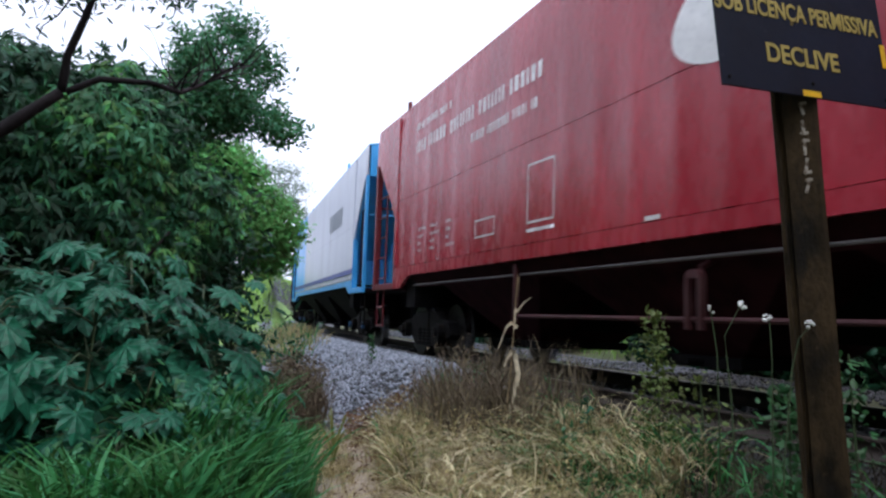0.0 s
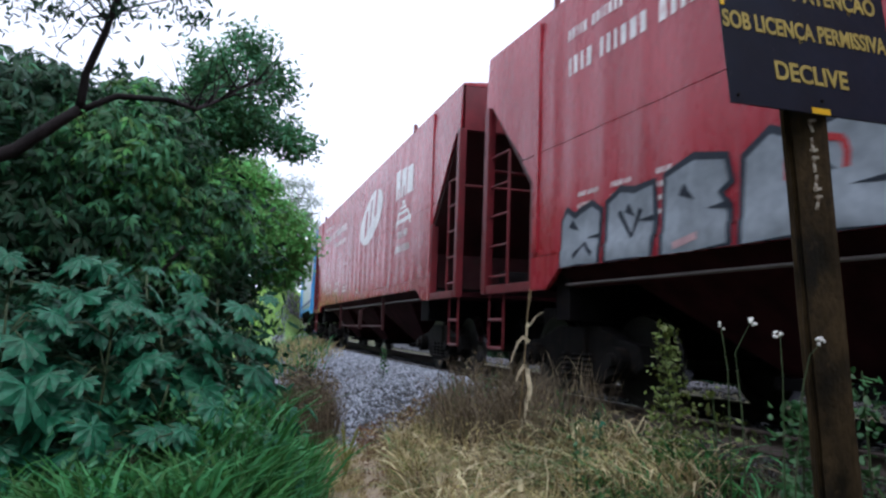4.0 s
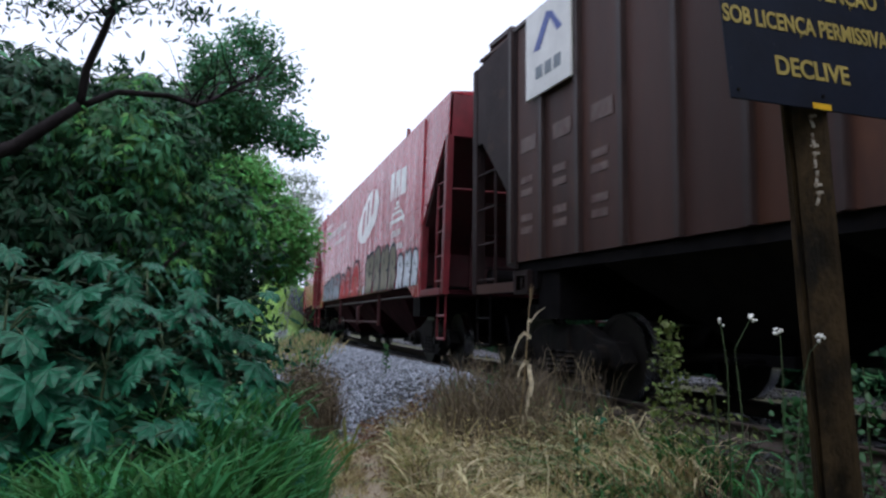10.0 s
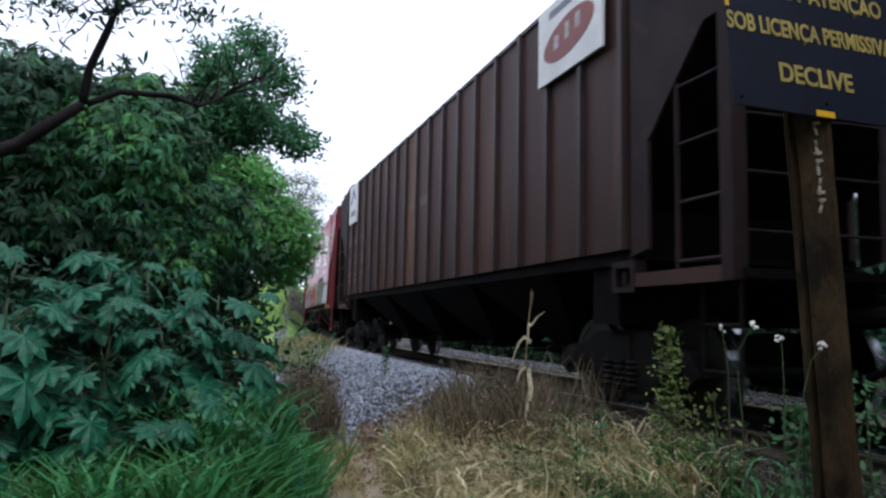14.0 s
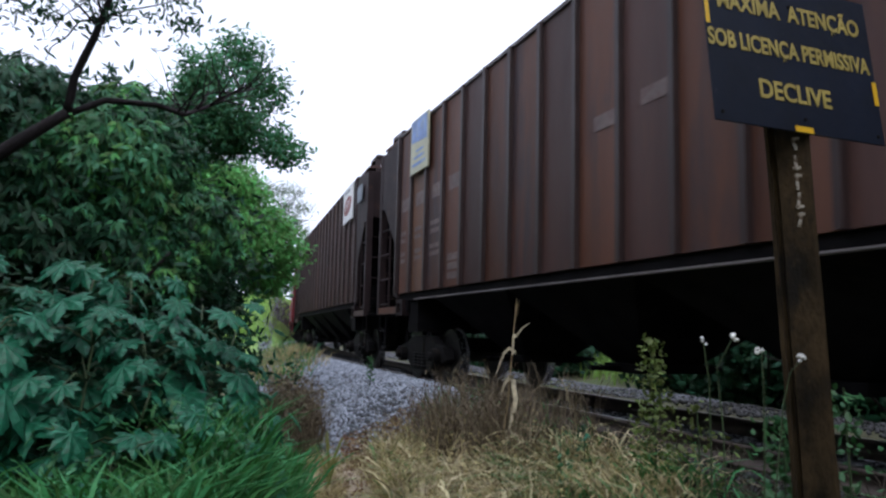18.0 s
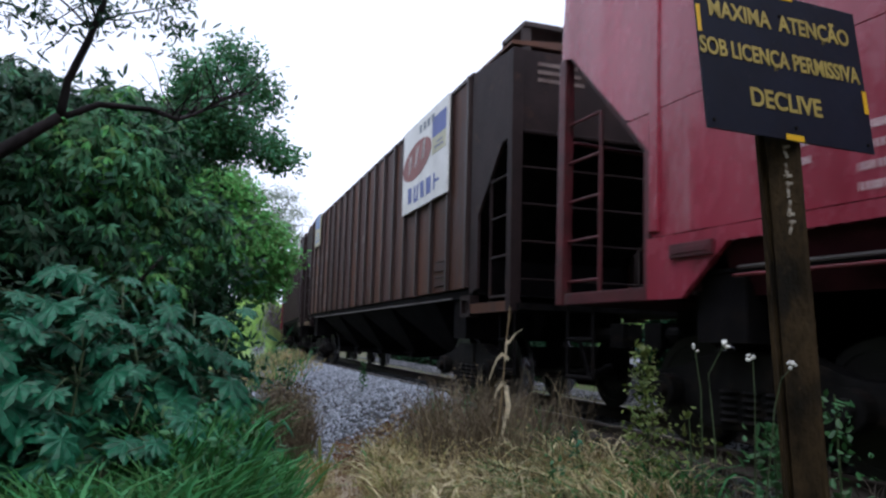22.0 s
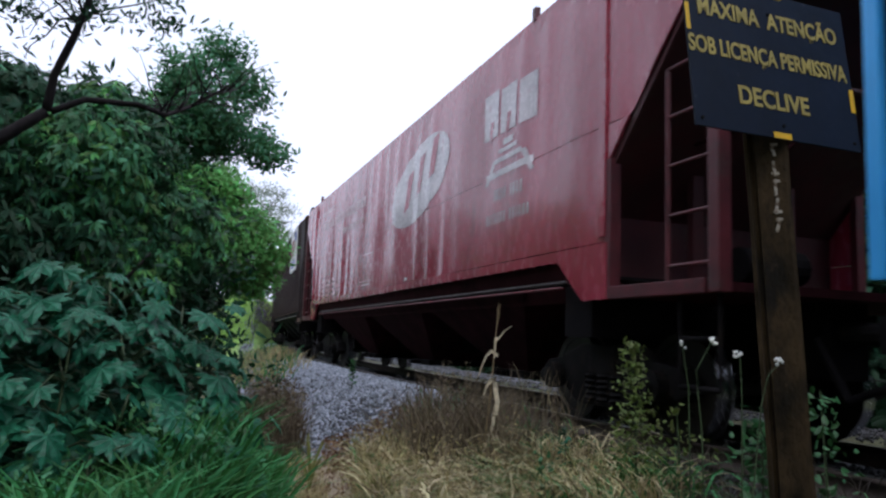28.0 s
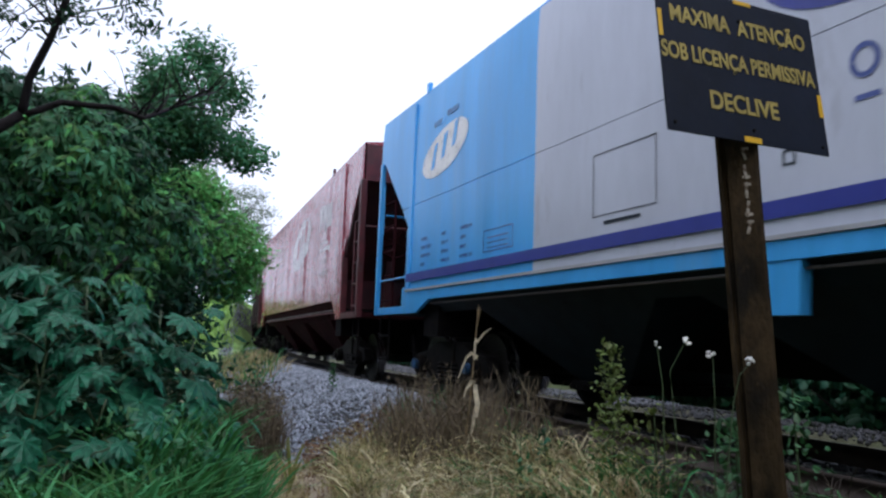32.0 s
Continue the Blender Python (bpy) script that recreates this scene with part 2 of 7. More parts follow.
LITTER = mat("dead_leaf_litter", (0.20, 0.11, 0.065), 0.85, vary=0.35, scale=8, fine=40, island=0.5, bump=0, translucent=0.1)
EARTH = mat("ground_soil", (0.085, 0.068, 0.046), 0.95, vary=0.4, tint=(0.10, 0.11, 0.05), scale=0.5, fine=16, bump=0.7, dist=0.03,
            patch=((0.07, 0.10, 0.03), 0.5, 0.62, 0.35))
PATH = mat("trodden_dirt", (0.38, 0.31, 0.235), 0.95, vary=0.25, scale=3, fine=40, bump=0.5, dist=0.02)
GRASS = mat("green_grass", (0.055, 0.23, 0.064), 0.55, vary=0.25, scale=2, fine=20, island=0.6, spec=0.25, bump=0, translucent=0.25)
GRASS_BRIGHT = mat("bright_meadow_grass", (0.30, 0.50, 0.13), 0.7, vary=0.3, scale=0.7, fine=6, island=0.3, bump=0, translucent=0.25)
STRAW_PALE = mat("bleached_leaf", (0.60, 0.52, 0.32), 0.7, vary=0.25, scale=2, fine=20, island=0.3, bump=0, translucent=0.2)
STRAW = mat("dry_straw", (0.42, 0.34, 0.17), 0.75, vary=0.3, scale=2, fine=20, island=0.45, bump=0, translucent=0.15)
# The train's shade is put into this dark weed colour.
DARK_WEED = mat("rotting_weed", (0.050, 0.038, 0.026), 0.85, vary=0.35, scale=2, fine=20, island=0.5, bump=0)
GRASS_DRY = mat("yellowing_grass", (0.26, 0.29, 0.085), 0.65, vary=0.25, scale=2, fine=20, island=0.45, bump=0, translucent=0.25)
BROWN_WEED = mat("dead_brown_weed", (0.150, 0.116, 0.074), 0.8, vary=0.3, scale=2, fine=20, island=0.4, bump=0)
CASTOR = mat("castor_leaf", (0.011, 0.100, 0.046), 0.38, vary=0.4, tint=(0.020, 0.142, 0.072), scale=6, fine=30, island=0.35, spec=0.28, bump=0.15, translucent=0.18)
CASTOR_STEM = mat("castor_stem", (0.045, 0.075, 0.03), 0.6, vary=0.25, scale=8, fine=40)
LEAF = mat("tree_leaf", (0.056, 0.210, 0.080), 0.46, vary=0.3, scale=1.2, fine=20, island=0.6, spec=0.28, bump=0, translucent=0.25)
# Shade inside and under the foliage is put into this darker leaf colour.
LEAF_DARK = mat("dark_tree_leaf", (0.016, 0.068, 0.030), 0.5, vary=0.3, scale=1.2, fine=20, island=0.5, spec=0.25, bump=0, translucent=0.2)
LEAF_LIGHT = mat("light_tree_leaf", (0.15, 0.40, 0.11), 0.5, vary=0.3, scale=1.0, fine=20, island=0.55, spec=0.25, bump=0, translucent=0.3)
LEAF_PALE = mat("pale_hazy_leaf", (0.20, 0.27, 0.20), 0.6, vary=0.2, scale=1.0, fine=20, island=0.3, bump=0, translucent=0.3)
BARK = mat("dark_wet_bark", (0.020, 0.016, 0.017), 0.7, vary=0.4, scale=6, fine=50, stretch=(1, 1, 0.4), bump=0.6, spec=0.15)
WEED_LEAF = mat("yellow_green_weed_leaf", (0.13, 0.18, 0.045), 0.55, vary=0.3, scale=8, fine=30, island=0.45, bump=0, translucent=0.25)
HERB_LEAF = mat("fresh_herb_leaf", (0.045, 0.150, 0.052), 0.5, vary=0.3, scale=8, fine=30, island=0.4, bump=0, translucent=0.25)
FLOWER = mat("white_flower_head", (0.78, 0.78, 0.76), 0.7, vary=0.1, bump=0)
POST = mat("old_brown_post", (0.024, 0.018, 0.011), 0.85, vary=0.55, tint=(0.052, 0.034, 0.017), scale=9, fine=60, stretch=(1, 1, 0.5), bump=0.8,
           patch=[((0.013, 0.011, 0.009), 0.52, 0.66, 9), ((0.066, 0.043, 0.022), 0.60, 0.74, 24)], spec=0.15)
SIGN_BLACK = mat("black_sign_enamel", (0.006, 0.010, 0.022), 0.6, vary=0.3, scale=5, fine=30, bump=0.05, patch=((0.05, 0.055, 0.07), 0.64, 0.75, 9), spec=0.2)
SIGN_YELLOW = mat("yellow_sign_paint", (0.40, 0.31, 0.075), 0.6, vary=0.2, scale=9, fine=40, bump=0.05)
TAB_YELLOW = mat("bright_yellow_tab", (0.72, 0.42, 0.01), 0.5, vary=0.15, bump=0.05)
CHALK = mat("white_painted_marks", (0.42, 0.37, 0.31), 0.8, vary=0.3, scale=20, fine=60, patch=((0.1, 0.06, 0.03), 0.5, 0.6, 40))
PIPE_GREY = mat("dusty_pipe", (0.12, 0.10, 0.095), 0.6, vary=0.3)
CORN = mat("dry_maize_stalk", (0.27, 0.20, 0.11), 0.75, vary=0.4, scale=12, fine=50, bump=0.2)
HUSK = mat("bleached_maize_husk", (0.60, 0.53, 0.38), 0.7, vary=0.35, scale=14, fine=50, bump=0.15, translucent=0.15)


# ---- mesh helpers ----
def box(bm, x0, x1, y0, y1, z0, z1, m=None):
    vs = [bm.verts.new(p) for p in ((x0, y0, z0), (x1, y0, z0), (x1, y1, z0), (x0, y1, z0), (x0, y0, z1), (x1, y0, z1), (x1, y1, z1), (x0, y1, z1))]
    if m is not None:
        for v in vs:
            v.co = m @ v.co
    for f in ((3, 2, 1, 0), (4, 5, 6, 7), (0, 1, 5, 4), (1, 2, 6, 5), (2, 3, 7, 6), (3, 0, 4, 7)):
        bm.faces.new([vs[i] for i in f])


def rod(bm, a, b, r, n=8, r2=None):
    """A round bar from a to b."""
    a, b = Vector(a), Vector(b)
    r2 = r if r2 is None else r2
    q = (b - a).to_track_quat("Z", "Y").to_matrix()
    ra = [bm.verts.new(a + q @ Vector((r * math.cos(i * math.tau / n), r * math.sin(i * math.tau / n), 0))) for i in range(n)]
    rb = [bm.verts.new(b + q @ Vector((r2 * math.cos(i * math.tau / n), r2 * math.sin(i * math.tau / n), 0))) for i in range(n)]
    for i in range(n):
        bm.faces.new((ra[i], ra[(i + 1) % n], rb[(i + 1) % n], rb[i]))
    bm.faces.new(ra[::-1])
    bm.faces.new(rb)


def prism(bm, outline, y0, y1, axis="y"):
    """An outline in two coordinates, extruded along the third."""
    def put(a, b, c):
        return (a, c, b) if axis == "y" else ((c, a, b) if axis == "x" else (a, b, c))
    lo = [bm.verts.new(put(a, b, y0)) for a, b in outline]
    hi = [bm.verts.new(put(a, b, y1)) for a, b in outline]
    n = len(lo)
    bm.faces.new(lo)
    bm.faces.new(hi[::-1])
    for i in range(n):
        bm.faces.new((lo[(i + 1) % n], lo[i], hi[i], hi[(i + 1) % n]))


def ring(bm, centre, r, thick, normal="x", n=24, k=8):
    c = Vector(centre)
    rows = []
    for i in range(n):
        a = i * math.tau / n
        row = []
        for j in range(k):
            b = j * math.tau / k
            q = r + thick * math.cos(b)
            p = (thick * math.sin(b), q * math.cos(a), q * math.sin(a)) if normal == "x" else (q * math.cos(a), thick * math.sin(b), q * math.sin(a))
            row.append(bm.verts.new(c + Vector(p)))
        rows.append(row)
    for i in range(n):
        for j in range(k):
            bm.faces.new((rows[i][j], rows[(i + 1) % n][j], rows[(i + 1) % n][(j + 1) % k], rows[i][(j + 1) % k]))


def part(name, bm, material, parent=None, label="", smooth=False, bevel=0.0):
    """Links a bmesh as one mesh object under a thing."""
    bmesh.ops.recalc_face_normals(bm, faces=bm.faces[:])
    if bevel:
        bmesh.ops.bevel(bm, geom=bm.edges[:], offset=bevel, segments=2, affect="EDGES", profile=0.7)
    me = bpy.data.meshes.new(name)
    bm.to_mesh(me)
    bm.free()
    me.materials.append(material)
    if smooth:
        for p in me.polygons:
            p.use_smooth = True
    ob = new(name, me)
    ob.parent = parent
    if label:
        ob["label"] = label
    return ob


def share(ob, parent, m, name=""):
    """Another object on the same mesh."""
    o = ob.copy()
    scene.collection.objects.link(o)
    o.name = name or ob.name.split(".")[0]
    o.parent = parent
    o.matrix_basis = m
    return o


def mesh_from(name, verts, faces, material, parent=None, smooth=False):
    """One mesh from arrays of points and of equal-sided faces."""
    verts, faces = np.asarray(verts, dtype=np.float32), np.asarray(faces, dtype=np.int32)
    me = bpy.data.meshes.new(name)
    k = faces.shape[1]
    me.vertices.add(len(verts))
    me.vertices.foreach_set("co", verts.ravel())
    me.loops.add(faces.size)
    me.loops.foreach_set("vertex_index", faces.ravel())
    me.polygons.add(len(faces))
    me.polygons.foreach_set("loop_start", np.arange(0, faces.size, k, dtype=np.int32))
    me.polygons.foreach_set("loop_total", np.full(len(faces), k, dtype=np.int32))
    me.update(calc_edges=True)
    me.materials.append(material)
    if smooth:
        me.polygons.foreach_set("use_smooth", np.ones(len(faces), dtype=bool))
    ob = new(name, me)
    ob.parent = parent
    return ob


# ---- the track: a gentle right-hand curve; height 0 is the top of the rails ----
CURVE, TRACK_X, HALF_BOGIE = 0.00389, 5.30, 6.7


def track(s, off=0.0):
    """A point of the line's plan s metres along the track, off metres to the left of its centre."""
    x, y = TRACK_X + CURVE * s * s / 2, s - CURVE * CURVE * s ** 3 / 6
    a = CURVE * s
    return x - off * math.cos(a), y + off * math.sin(a)


# how far the first red wagon's centre has run along the track, second by second
RUN = [5.46, 8.79, 12.09, 15.34, 18.66, 22.01, 25.22, 28.31, 31.40, 34.48, 37.52, 40.53, 43.58, 46.62, 49.63, 52.56, 55.37,
       58.13, 60.89, 63.64, 66.34, 68.97, 71.59, 74.16, 76.68, 79.21, 81.77, 84.30, 86.70, 88.90, 91.04, 93.19, 95.35]
BEHIND = {"lead": -37.0, "ahead": -18.5, "first": 0.0, "second": 18.18, "third": 36.65, "fourth": 55.26, "fifth": 74.02, "sixth": 92.68}
# each wagon rides with a slight list on its springs, in degrees towards the path
LIST = {"third": 1.5, "fourth": 1.5, "fifth": 0.8, "sixth": 0.5}


def run(t):
    i = min(int(t), 31)
    return RUN[i] + (RUN[i + 1] - RUN[i]) * (t - i)


def wagon_pose(t, key):
    s = run(t) - BEHIND[key]
    ax, ay = track(s + HALF_BOGIE)
    bx, by = track(s - HALF_BOGIE)
    return pose((ax + bx) / 2, (ay + by) / 2, 0, 0, 0, math.degrees(math.atan2(ay - by, ax - bx))) @ pose(0, 0, 0, -LIST.get(key, 0.0))


# ---- wagons: x runs forward along the train, +y is the side towards the path ----
LE, LP, HW, ZB, ZT = 8.80, 7.39, 1.50, 1.20, 4.40
WHEEL_R = 0.46


def bogie(wagon, x, cap=None):
    """A three-piece freight bogie; its wheelsets turn."""
    bm = bmesh.new()
    box(bm, -0.22, 0.22, -1.12, 1.12, 0.50, 0.78)
    b = part("bogie", bm, CAST, wagon, "oily black cast-steel bogie", bevel=0.02)
    b.matrix_basis = pose(x, 0, 0)
    for y in (-1.0, 1.0):
        bm = bmesh.new()
        prism(bm, [(-1.25, 0.42), (-1.12, 0.62), (-0.80, 0.66), (-0.42, 0.80), (0.42, 0.80), (0.80, 0.66), (1.12, 0.62), (1.25, 0.42),
                   (1.10, 0.34), (0.86, 0.42), (0.48, 0.20), (-0.48, 0.20), (-0.86, 0.42), (-1.10, 0.34)], y - 0.09, y + 0.09)
        part("side_frame", bm, CAST, b, bevel=0.02)
    for y in (-1.06, 1.06):
        for dx in (-0.22, 0.0, 0.22):
            bm = bmesh.new()
            for i in range(5):
                ring(bm, (dx, 0, 0), 0.075, 0.022, n=10, k=4)
                for v in bm.verts[-40:]:
                    p = v.co - Vector((dx, 0, 0))
                    v.co = Vector((dx + p.y, y + p.z * 1.0, 0.27 + 0.055 * i + p.x))
            part("spring", bm, CAST, b)
        for dx in (-0.875, 0.875):
            bm = bmesh.new()
            rod(bm, (dx, y * 1.02, 0.46), (dx, y * 1.14, 0.46), 0.14, 14)
            ab = part("axle_box", bm, CAST, b)
            bm = bmesh.new()
            rod(bm, (dx, y * 1.14, 0.46), (dx, y * 1.20, 0.46), 0.075, 12)
            part("bearing_cap", bm, cap or CAST, ab)
    sets = []
    for dx in (-0.875, 0.875):
        bm = bmesh.new()
        rod(bm, (0, -0.98, 0), (0, 0.98, 0), 0.075, 10)
        for sgn in (-1, 1):
            y = 0.80 * sgn
            rod(bm, (0, y - 0.055, 0), (0, y + 0.055, 0), WHEEL_R - 0.07, 36)
            rod(bm, (0, y - 0.09, 0), (0, y + 0.09, 0), 0.13, 16)
            for i in range(6):
                a = i * math.tau / 6
                rod(bm, (0.26 * math.cos(a), y - 0.066, 0.26 * math.sin(a)), (0.26 * math.cos(a), y + 0.066, 0.26 * math.sin(a)), 0.035, 8)
        dull = len(bm.faces)
        for sgn in (-1, 1):
            y = 0.80 * sgn
            for r0, r1, ya, yb in ((WHEEL_R - 0.075, WHEEL_R, y - 0.065, y + 0.065), (WHEEL_R - 0.07, WHEEL_R + 0.028, y - 0.092 * sgn, y - 0.066 * sgn)):
                n = 40
                lo = [[bm.verts.new((r * math.cos(i * math.tau / n), yy, r * math.sin(i * math.tau / n))) for i in range(n)] for r, yy in ((r0, ya), (r1, ya), (r1, yb), (r0, yb))]
                for q in range(4):
                    for i in range(n):
                        f = bm.faces.new((lo[q][i], lo[q][(i + 1) % n], lo[(q + 1) % 4][(i + 1) % n], lo[(q + 1) % 4][i]))
                        f.material_index = 1 if q == 1 else 0
        ws = part("wheelset", bm, WHEEL, b, "steel wheelset with polished treads")
        ws.data.materials.append(TREAD)
        ws.matrix_basis = pose(dx, 0, WHEEL_R)
        sets.append((ws, dx))
    return sets


def wave(u, z, amp, seed):
    """The slight bulges of a hopper's side sheets."""
    fold = abs(math.sin(math.pi * (u + 0.06 * noise.noise((u * 0.7, 0.0, seed))) / 0.62)) * min(1.0, max(0.0, 0.55 + 1.6 * noise.noise((u * 0.45, z * 0.5, seed + 4))))
    return amp * (0.5 * math.sin(u * 4.1 + seed) * math.sin(z * 1.1 + seed) + 0.6 * noise.noise((u * 0.9 + seed, z * 0.5, seed)) - 1.1 * fold)


def skin(u, z, amp, seed):
    """How far the side sheet stands out from the wagon's middle; its top rolls in towards the roof."""
    return HW + wave(u, z, amp, seed) - 0.025 * max(0.0, (z - 3.75) / 0.65) ** 2


def sheet(bm, u0, u1, zlo, zhi, y, sgn, amp=0.0, seed=0.0, nu=60, nz=6, thick=0.03):
    """A side sheet with the heights zlo(u) and zhi(u), bulging by amp."""
    front, back = [], []
    for i in range(nu + 1):
        u = u0 + (u1 - u0) * i / nu
        a, b = zlo(u), zhi(u)
        rf, rb = [], []
        for j in range(nz + 1):
            z = a + (b - a) * j / nz
            rf.append(bm.verts.new((u, sgn * skin(u, z, amp, seed), z)))
            rb.append(bm.verts.new((u, sgn * (y - thick), z)))
        front.append(rf)
        back.append(rb)
    for i in range(nu):
        for j in range(nz):
            bm.faces.new((front[i][j], front[i + 1][j], front[i + 1][j + 1], front[i][j + 1]))
            bm.faces.new((back[i][j + 1], back[i + 1][j + 1], back[i + 1][j], back[i][j]))
    rim = [(front[i][0], back[i][0]) for i in range(nu + 1)] + [(front[nu][j], back[nu][j]) for j in range(1, nz + 1)]
    rim += [(front[i][nz], back[i][nz]) for i in range(nu - 1, -1, -1)] + [(front[0][j], back[0][j]) for j in range(nz - 1, 0, -1)]
    rim = [(bm.verts.new(p.co), bm.verts.new(q.co)) for p, q in rim]
    for i in range(len(rim)):
        (p, q), (r, t) = rim[i], rim[(i + 1) % len(rim)]
        bm.faces.new((p, q, t, r))


BULGE = {}


def decal(name, wagon, material, outlines, y=1.514, label="", whole=False):
    """Painted marks that follow the side sheet: outlines in (distance along, height); each a part, or all one part."""
    amp, seed, seam = BULGE.get(wagon.name, (0.0, 0.0, 1.57))
    for group in ([outlines] if whole else [[o] for o in outlines]):
        bm = bmesh.new()
        for o in group:
            if amp:
                bm.faces.new([bm.verts.new((u, 0, z)) for u, z in o])
            else:
                prism(bm, o, y - 0.004, y)
        if amp:
            for axis, step in ((0, 0.10), (2, 0.40)):
                lo, hi = min(v.co[axis] for v in bm.verts), max(v.co[axis] for v in bm.verts)
                for k in range(math.floor(lo / step) + 1, math.ceil(hi / step)):
                    at = Vector((k * step if axis == 0 else 0, 0, k * step if axis == 2 else 0))
                    bmesh.ops.bisect_plane(bm, geom=bm.verts[:] + bm.edges[:] + bm.faces[:], plane_co=at, plane_no=(1, 0, 0) if axis == 0 else (0, 0, 1))
            bmesh.ops.bisect_plane(bm, geom=bm.verts[:] + bm.edges[:] + bm.faces[:], plane_co=(0, 0, seam), plane_no=(0, 0, 1))
            for v in bm.verts:
                v.co.y = (skin(v.co.x, v.co.z, amp, seed) if v.co.z > seam + 0.001 else 1.512) + (y - 1.514) + 0.006
        part(name, bm, material, wagon, label, smooth=bool(amp))


def slab(u0, u1, z0, z1, lean=0.0):
    return [(u0 + lean, z0), (u1 + lean, z0), (u1 - lean, z1), (u0 - lean, z1)]


def letters(u, z, length, high, seed, gap=0.3):
    """A line of writing that cannot be read, as plain upright bars in words; it runs backwards along the wagon."""
    rnd = random.Random(seed)
    out, p, k = [], u, rnd.randint(4, 7)
    while p > u - length:
        w = high * rnd.uniform(0.22, 0.55)
        out.append(slab(p - w, p, z, z + high))
        k -= 1
        p -= w + high * (gap if k else 0.9)
        k = k or rnd.randint(4, 8)
    return out


def ellipse(cu, cz, a, b, tilt, n=40):
    c, s = math.cos(tilt), math.sin(tilt)
    return [(cu - (a * math.cos(i * math.tau / n) * c - b * math.sin(i * math.tau / n) * s), cz + a * math.cos(i * math.tau / n) * s + b * math.sin(i * math.tau / n) * c) for i in range(n)]


def emblem_bars(cu, cz, k):
    """Three slanted strokes on a common slope inside the oval."""
    def q(pts):
        return [(cu - k * a, cz + k * b) for a, b in pts]
    return [q([(-0.72, -0.36), (-0.52, -0.30), (-0.36, 0.26), (-0.56, 0.20)]), q([(-0.16, -0.20), (0.04, -0.14), (0.20, 0.42), (0.00, 0.36)]), q([(0.40, -0.04), (0.60, 0.02), (0.76, 0.58), (0.56, 0.52)])]


def underframe(w, paint, side=1.36, bays=3, brackets=False, pipe=False, cap=None, deep=0.85, low=0.42, pipe_z=1.34, foot=(0.42, 0.62)):
    """Centre sill, hopper bays, outlet gates, bogies and couplers below the body."""
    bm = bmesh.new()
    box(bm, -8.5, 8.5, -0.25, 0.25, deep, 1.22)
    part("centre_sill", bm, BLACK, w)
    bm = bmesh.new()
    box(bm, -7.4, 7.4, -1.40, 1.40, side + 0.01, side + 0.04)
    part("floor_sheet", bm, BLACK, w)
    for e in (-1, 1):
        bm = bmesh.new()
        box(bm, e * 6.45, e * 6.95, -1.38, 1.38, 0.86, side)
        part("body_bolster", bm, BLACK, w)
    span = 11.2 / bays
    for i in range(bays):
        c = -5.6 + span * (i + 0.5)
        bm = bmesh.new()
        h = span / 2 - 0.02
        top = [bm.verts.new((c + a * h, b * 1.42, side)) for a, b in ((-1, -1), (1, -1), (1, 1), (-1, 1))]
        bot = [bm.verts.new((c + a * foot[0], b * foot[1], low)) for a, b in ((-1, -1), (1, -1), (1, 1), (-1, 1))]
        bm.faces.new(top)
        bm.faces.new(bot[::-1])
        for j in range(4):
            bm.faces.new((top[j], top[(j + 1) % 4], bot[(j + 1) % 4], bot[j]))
        hop = part("hopper_bay", bm, paint, w, "sloping hopper bay, underside shade in its dark colour")
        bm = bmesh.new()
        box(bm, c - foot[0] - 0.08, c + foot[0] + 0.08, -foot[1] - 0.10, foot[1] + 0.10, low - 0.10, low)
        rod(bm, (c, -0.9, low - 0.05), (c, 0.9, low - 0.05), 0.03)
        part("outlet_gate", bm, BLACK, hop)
    for e in (-1, 1):
        bm = bmesh.new()
        rod(bm, (e * 8.5, 0, 0.95), (e * 9.2, 0, 0.95), 0.09, 10)
        box(bm, e * 9.05 - 0.14, e * 9.05 + 0.14, -0.13, 0.13, 0.80, 1.08)
        part("coupler", bm, CAST, w)
        bm = bmesh.new()
        rod(bm, (e * 8.55, 0.35, 0.9), (e * 8.85, 0.38, 0.45), 0.03)
        rod(bm, (e * 8.85, 0.38, 0.45), (e * 9.2, 0.3, 0.6), 0.03)
        part("air_hose", bm, BLACK, w)
        bm = bmesh.new()
        box(bm, e * 7.45, e * 8.78, -1.42, 1.42, 1.20, 1.27)
        part("end_platform", bm, paint, w)
        for sgn in (-1, 1):
            bm = bmesh.new()
            for z in (0.50, 0.86):
                rod(bm, (e * 8.28, sgn * 1.42, z), (e * 8.72, sgn * 1.42, z), 0.022)
            for dx in (8.28, 8.72):
                rod(bm, (e * dx, sgn * 1.42, 0.50), (e * dx, sgn * 1.42, 1.22), 0.018)
            part("foot_step", bm, RED_FRAME if brackets else BLACK, w)
    if brackets:
        for sgn in (-1, 1):
            bm = bmesh.new()
            rod(bm, (2.4, sgn * 1.43, 0.74), (-3.53, sgn * 1.43, 0.74), 0.022)
            part("hand_rod", bm, RED_INNER, w)
            for u in (2.4, -0.8, -3.53):
                bm = bmesh.new()
                for du in (-0.075, 0.075) if u == -0.8 else (0,):
                    box(bm, u + du - 0.02, u + du + 0.02, sgn * 1.45 - 0.03, sgn * 1.45 + 0.03, 0.66, 1.08 if du else 1.36)
                if u == -0.8:
                    prism(bm, [(u - 0.095, 1.07), (u + 0.095, 1.07), (u + 0.08, 1.11), (u + 0.04, 1.135), (u - 0.04, 1.135), (u - 0.08, 1.11)], sgn * 1.45 - 0.03, sgn * 1.45 + 0.03)
                    rod(bm, (u, sgn * 1.40, 1.15), (u, sgn * 1.0, 1.36), 0.03)
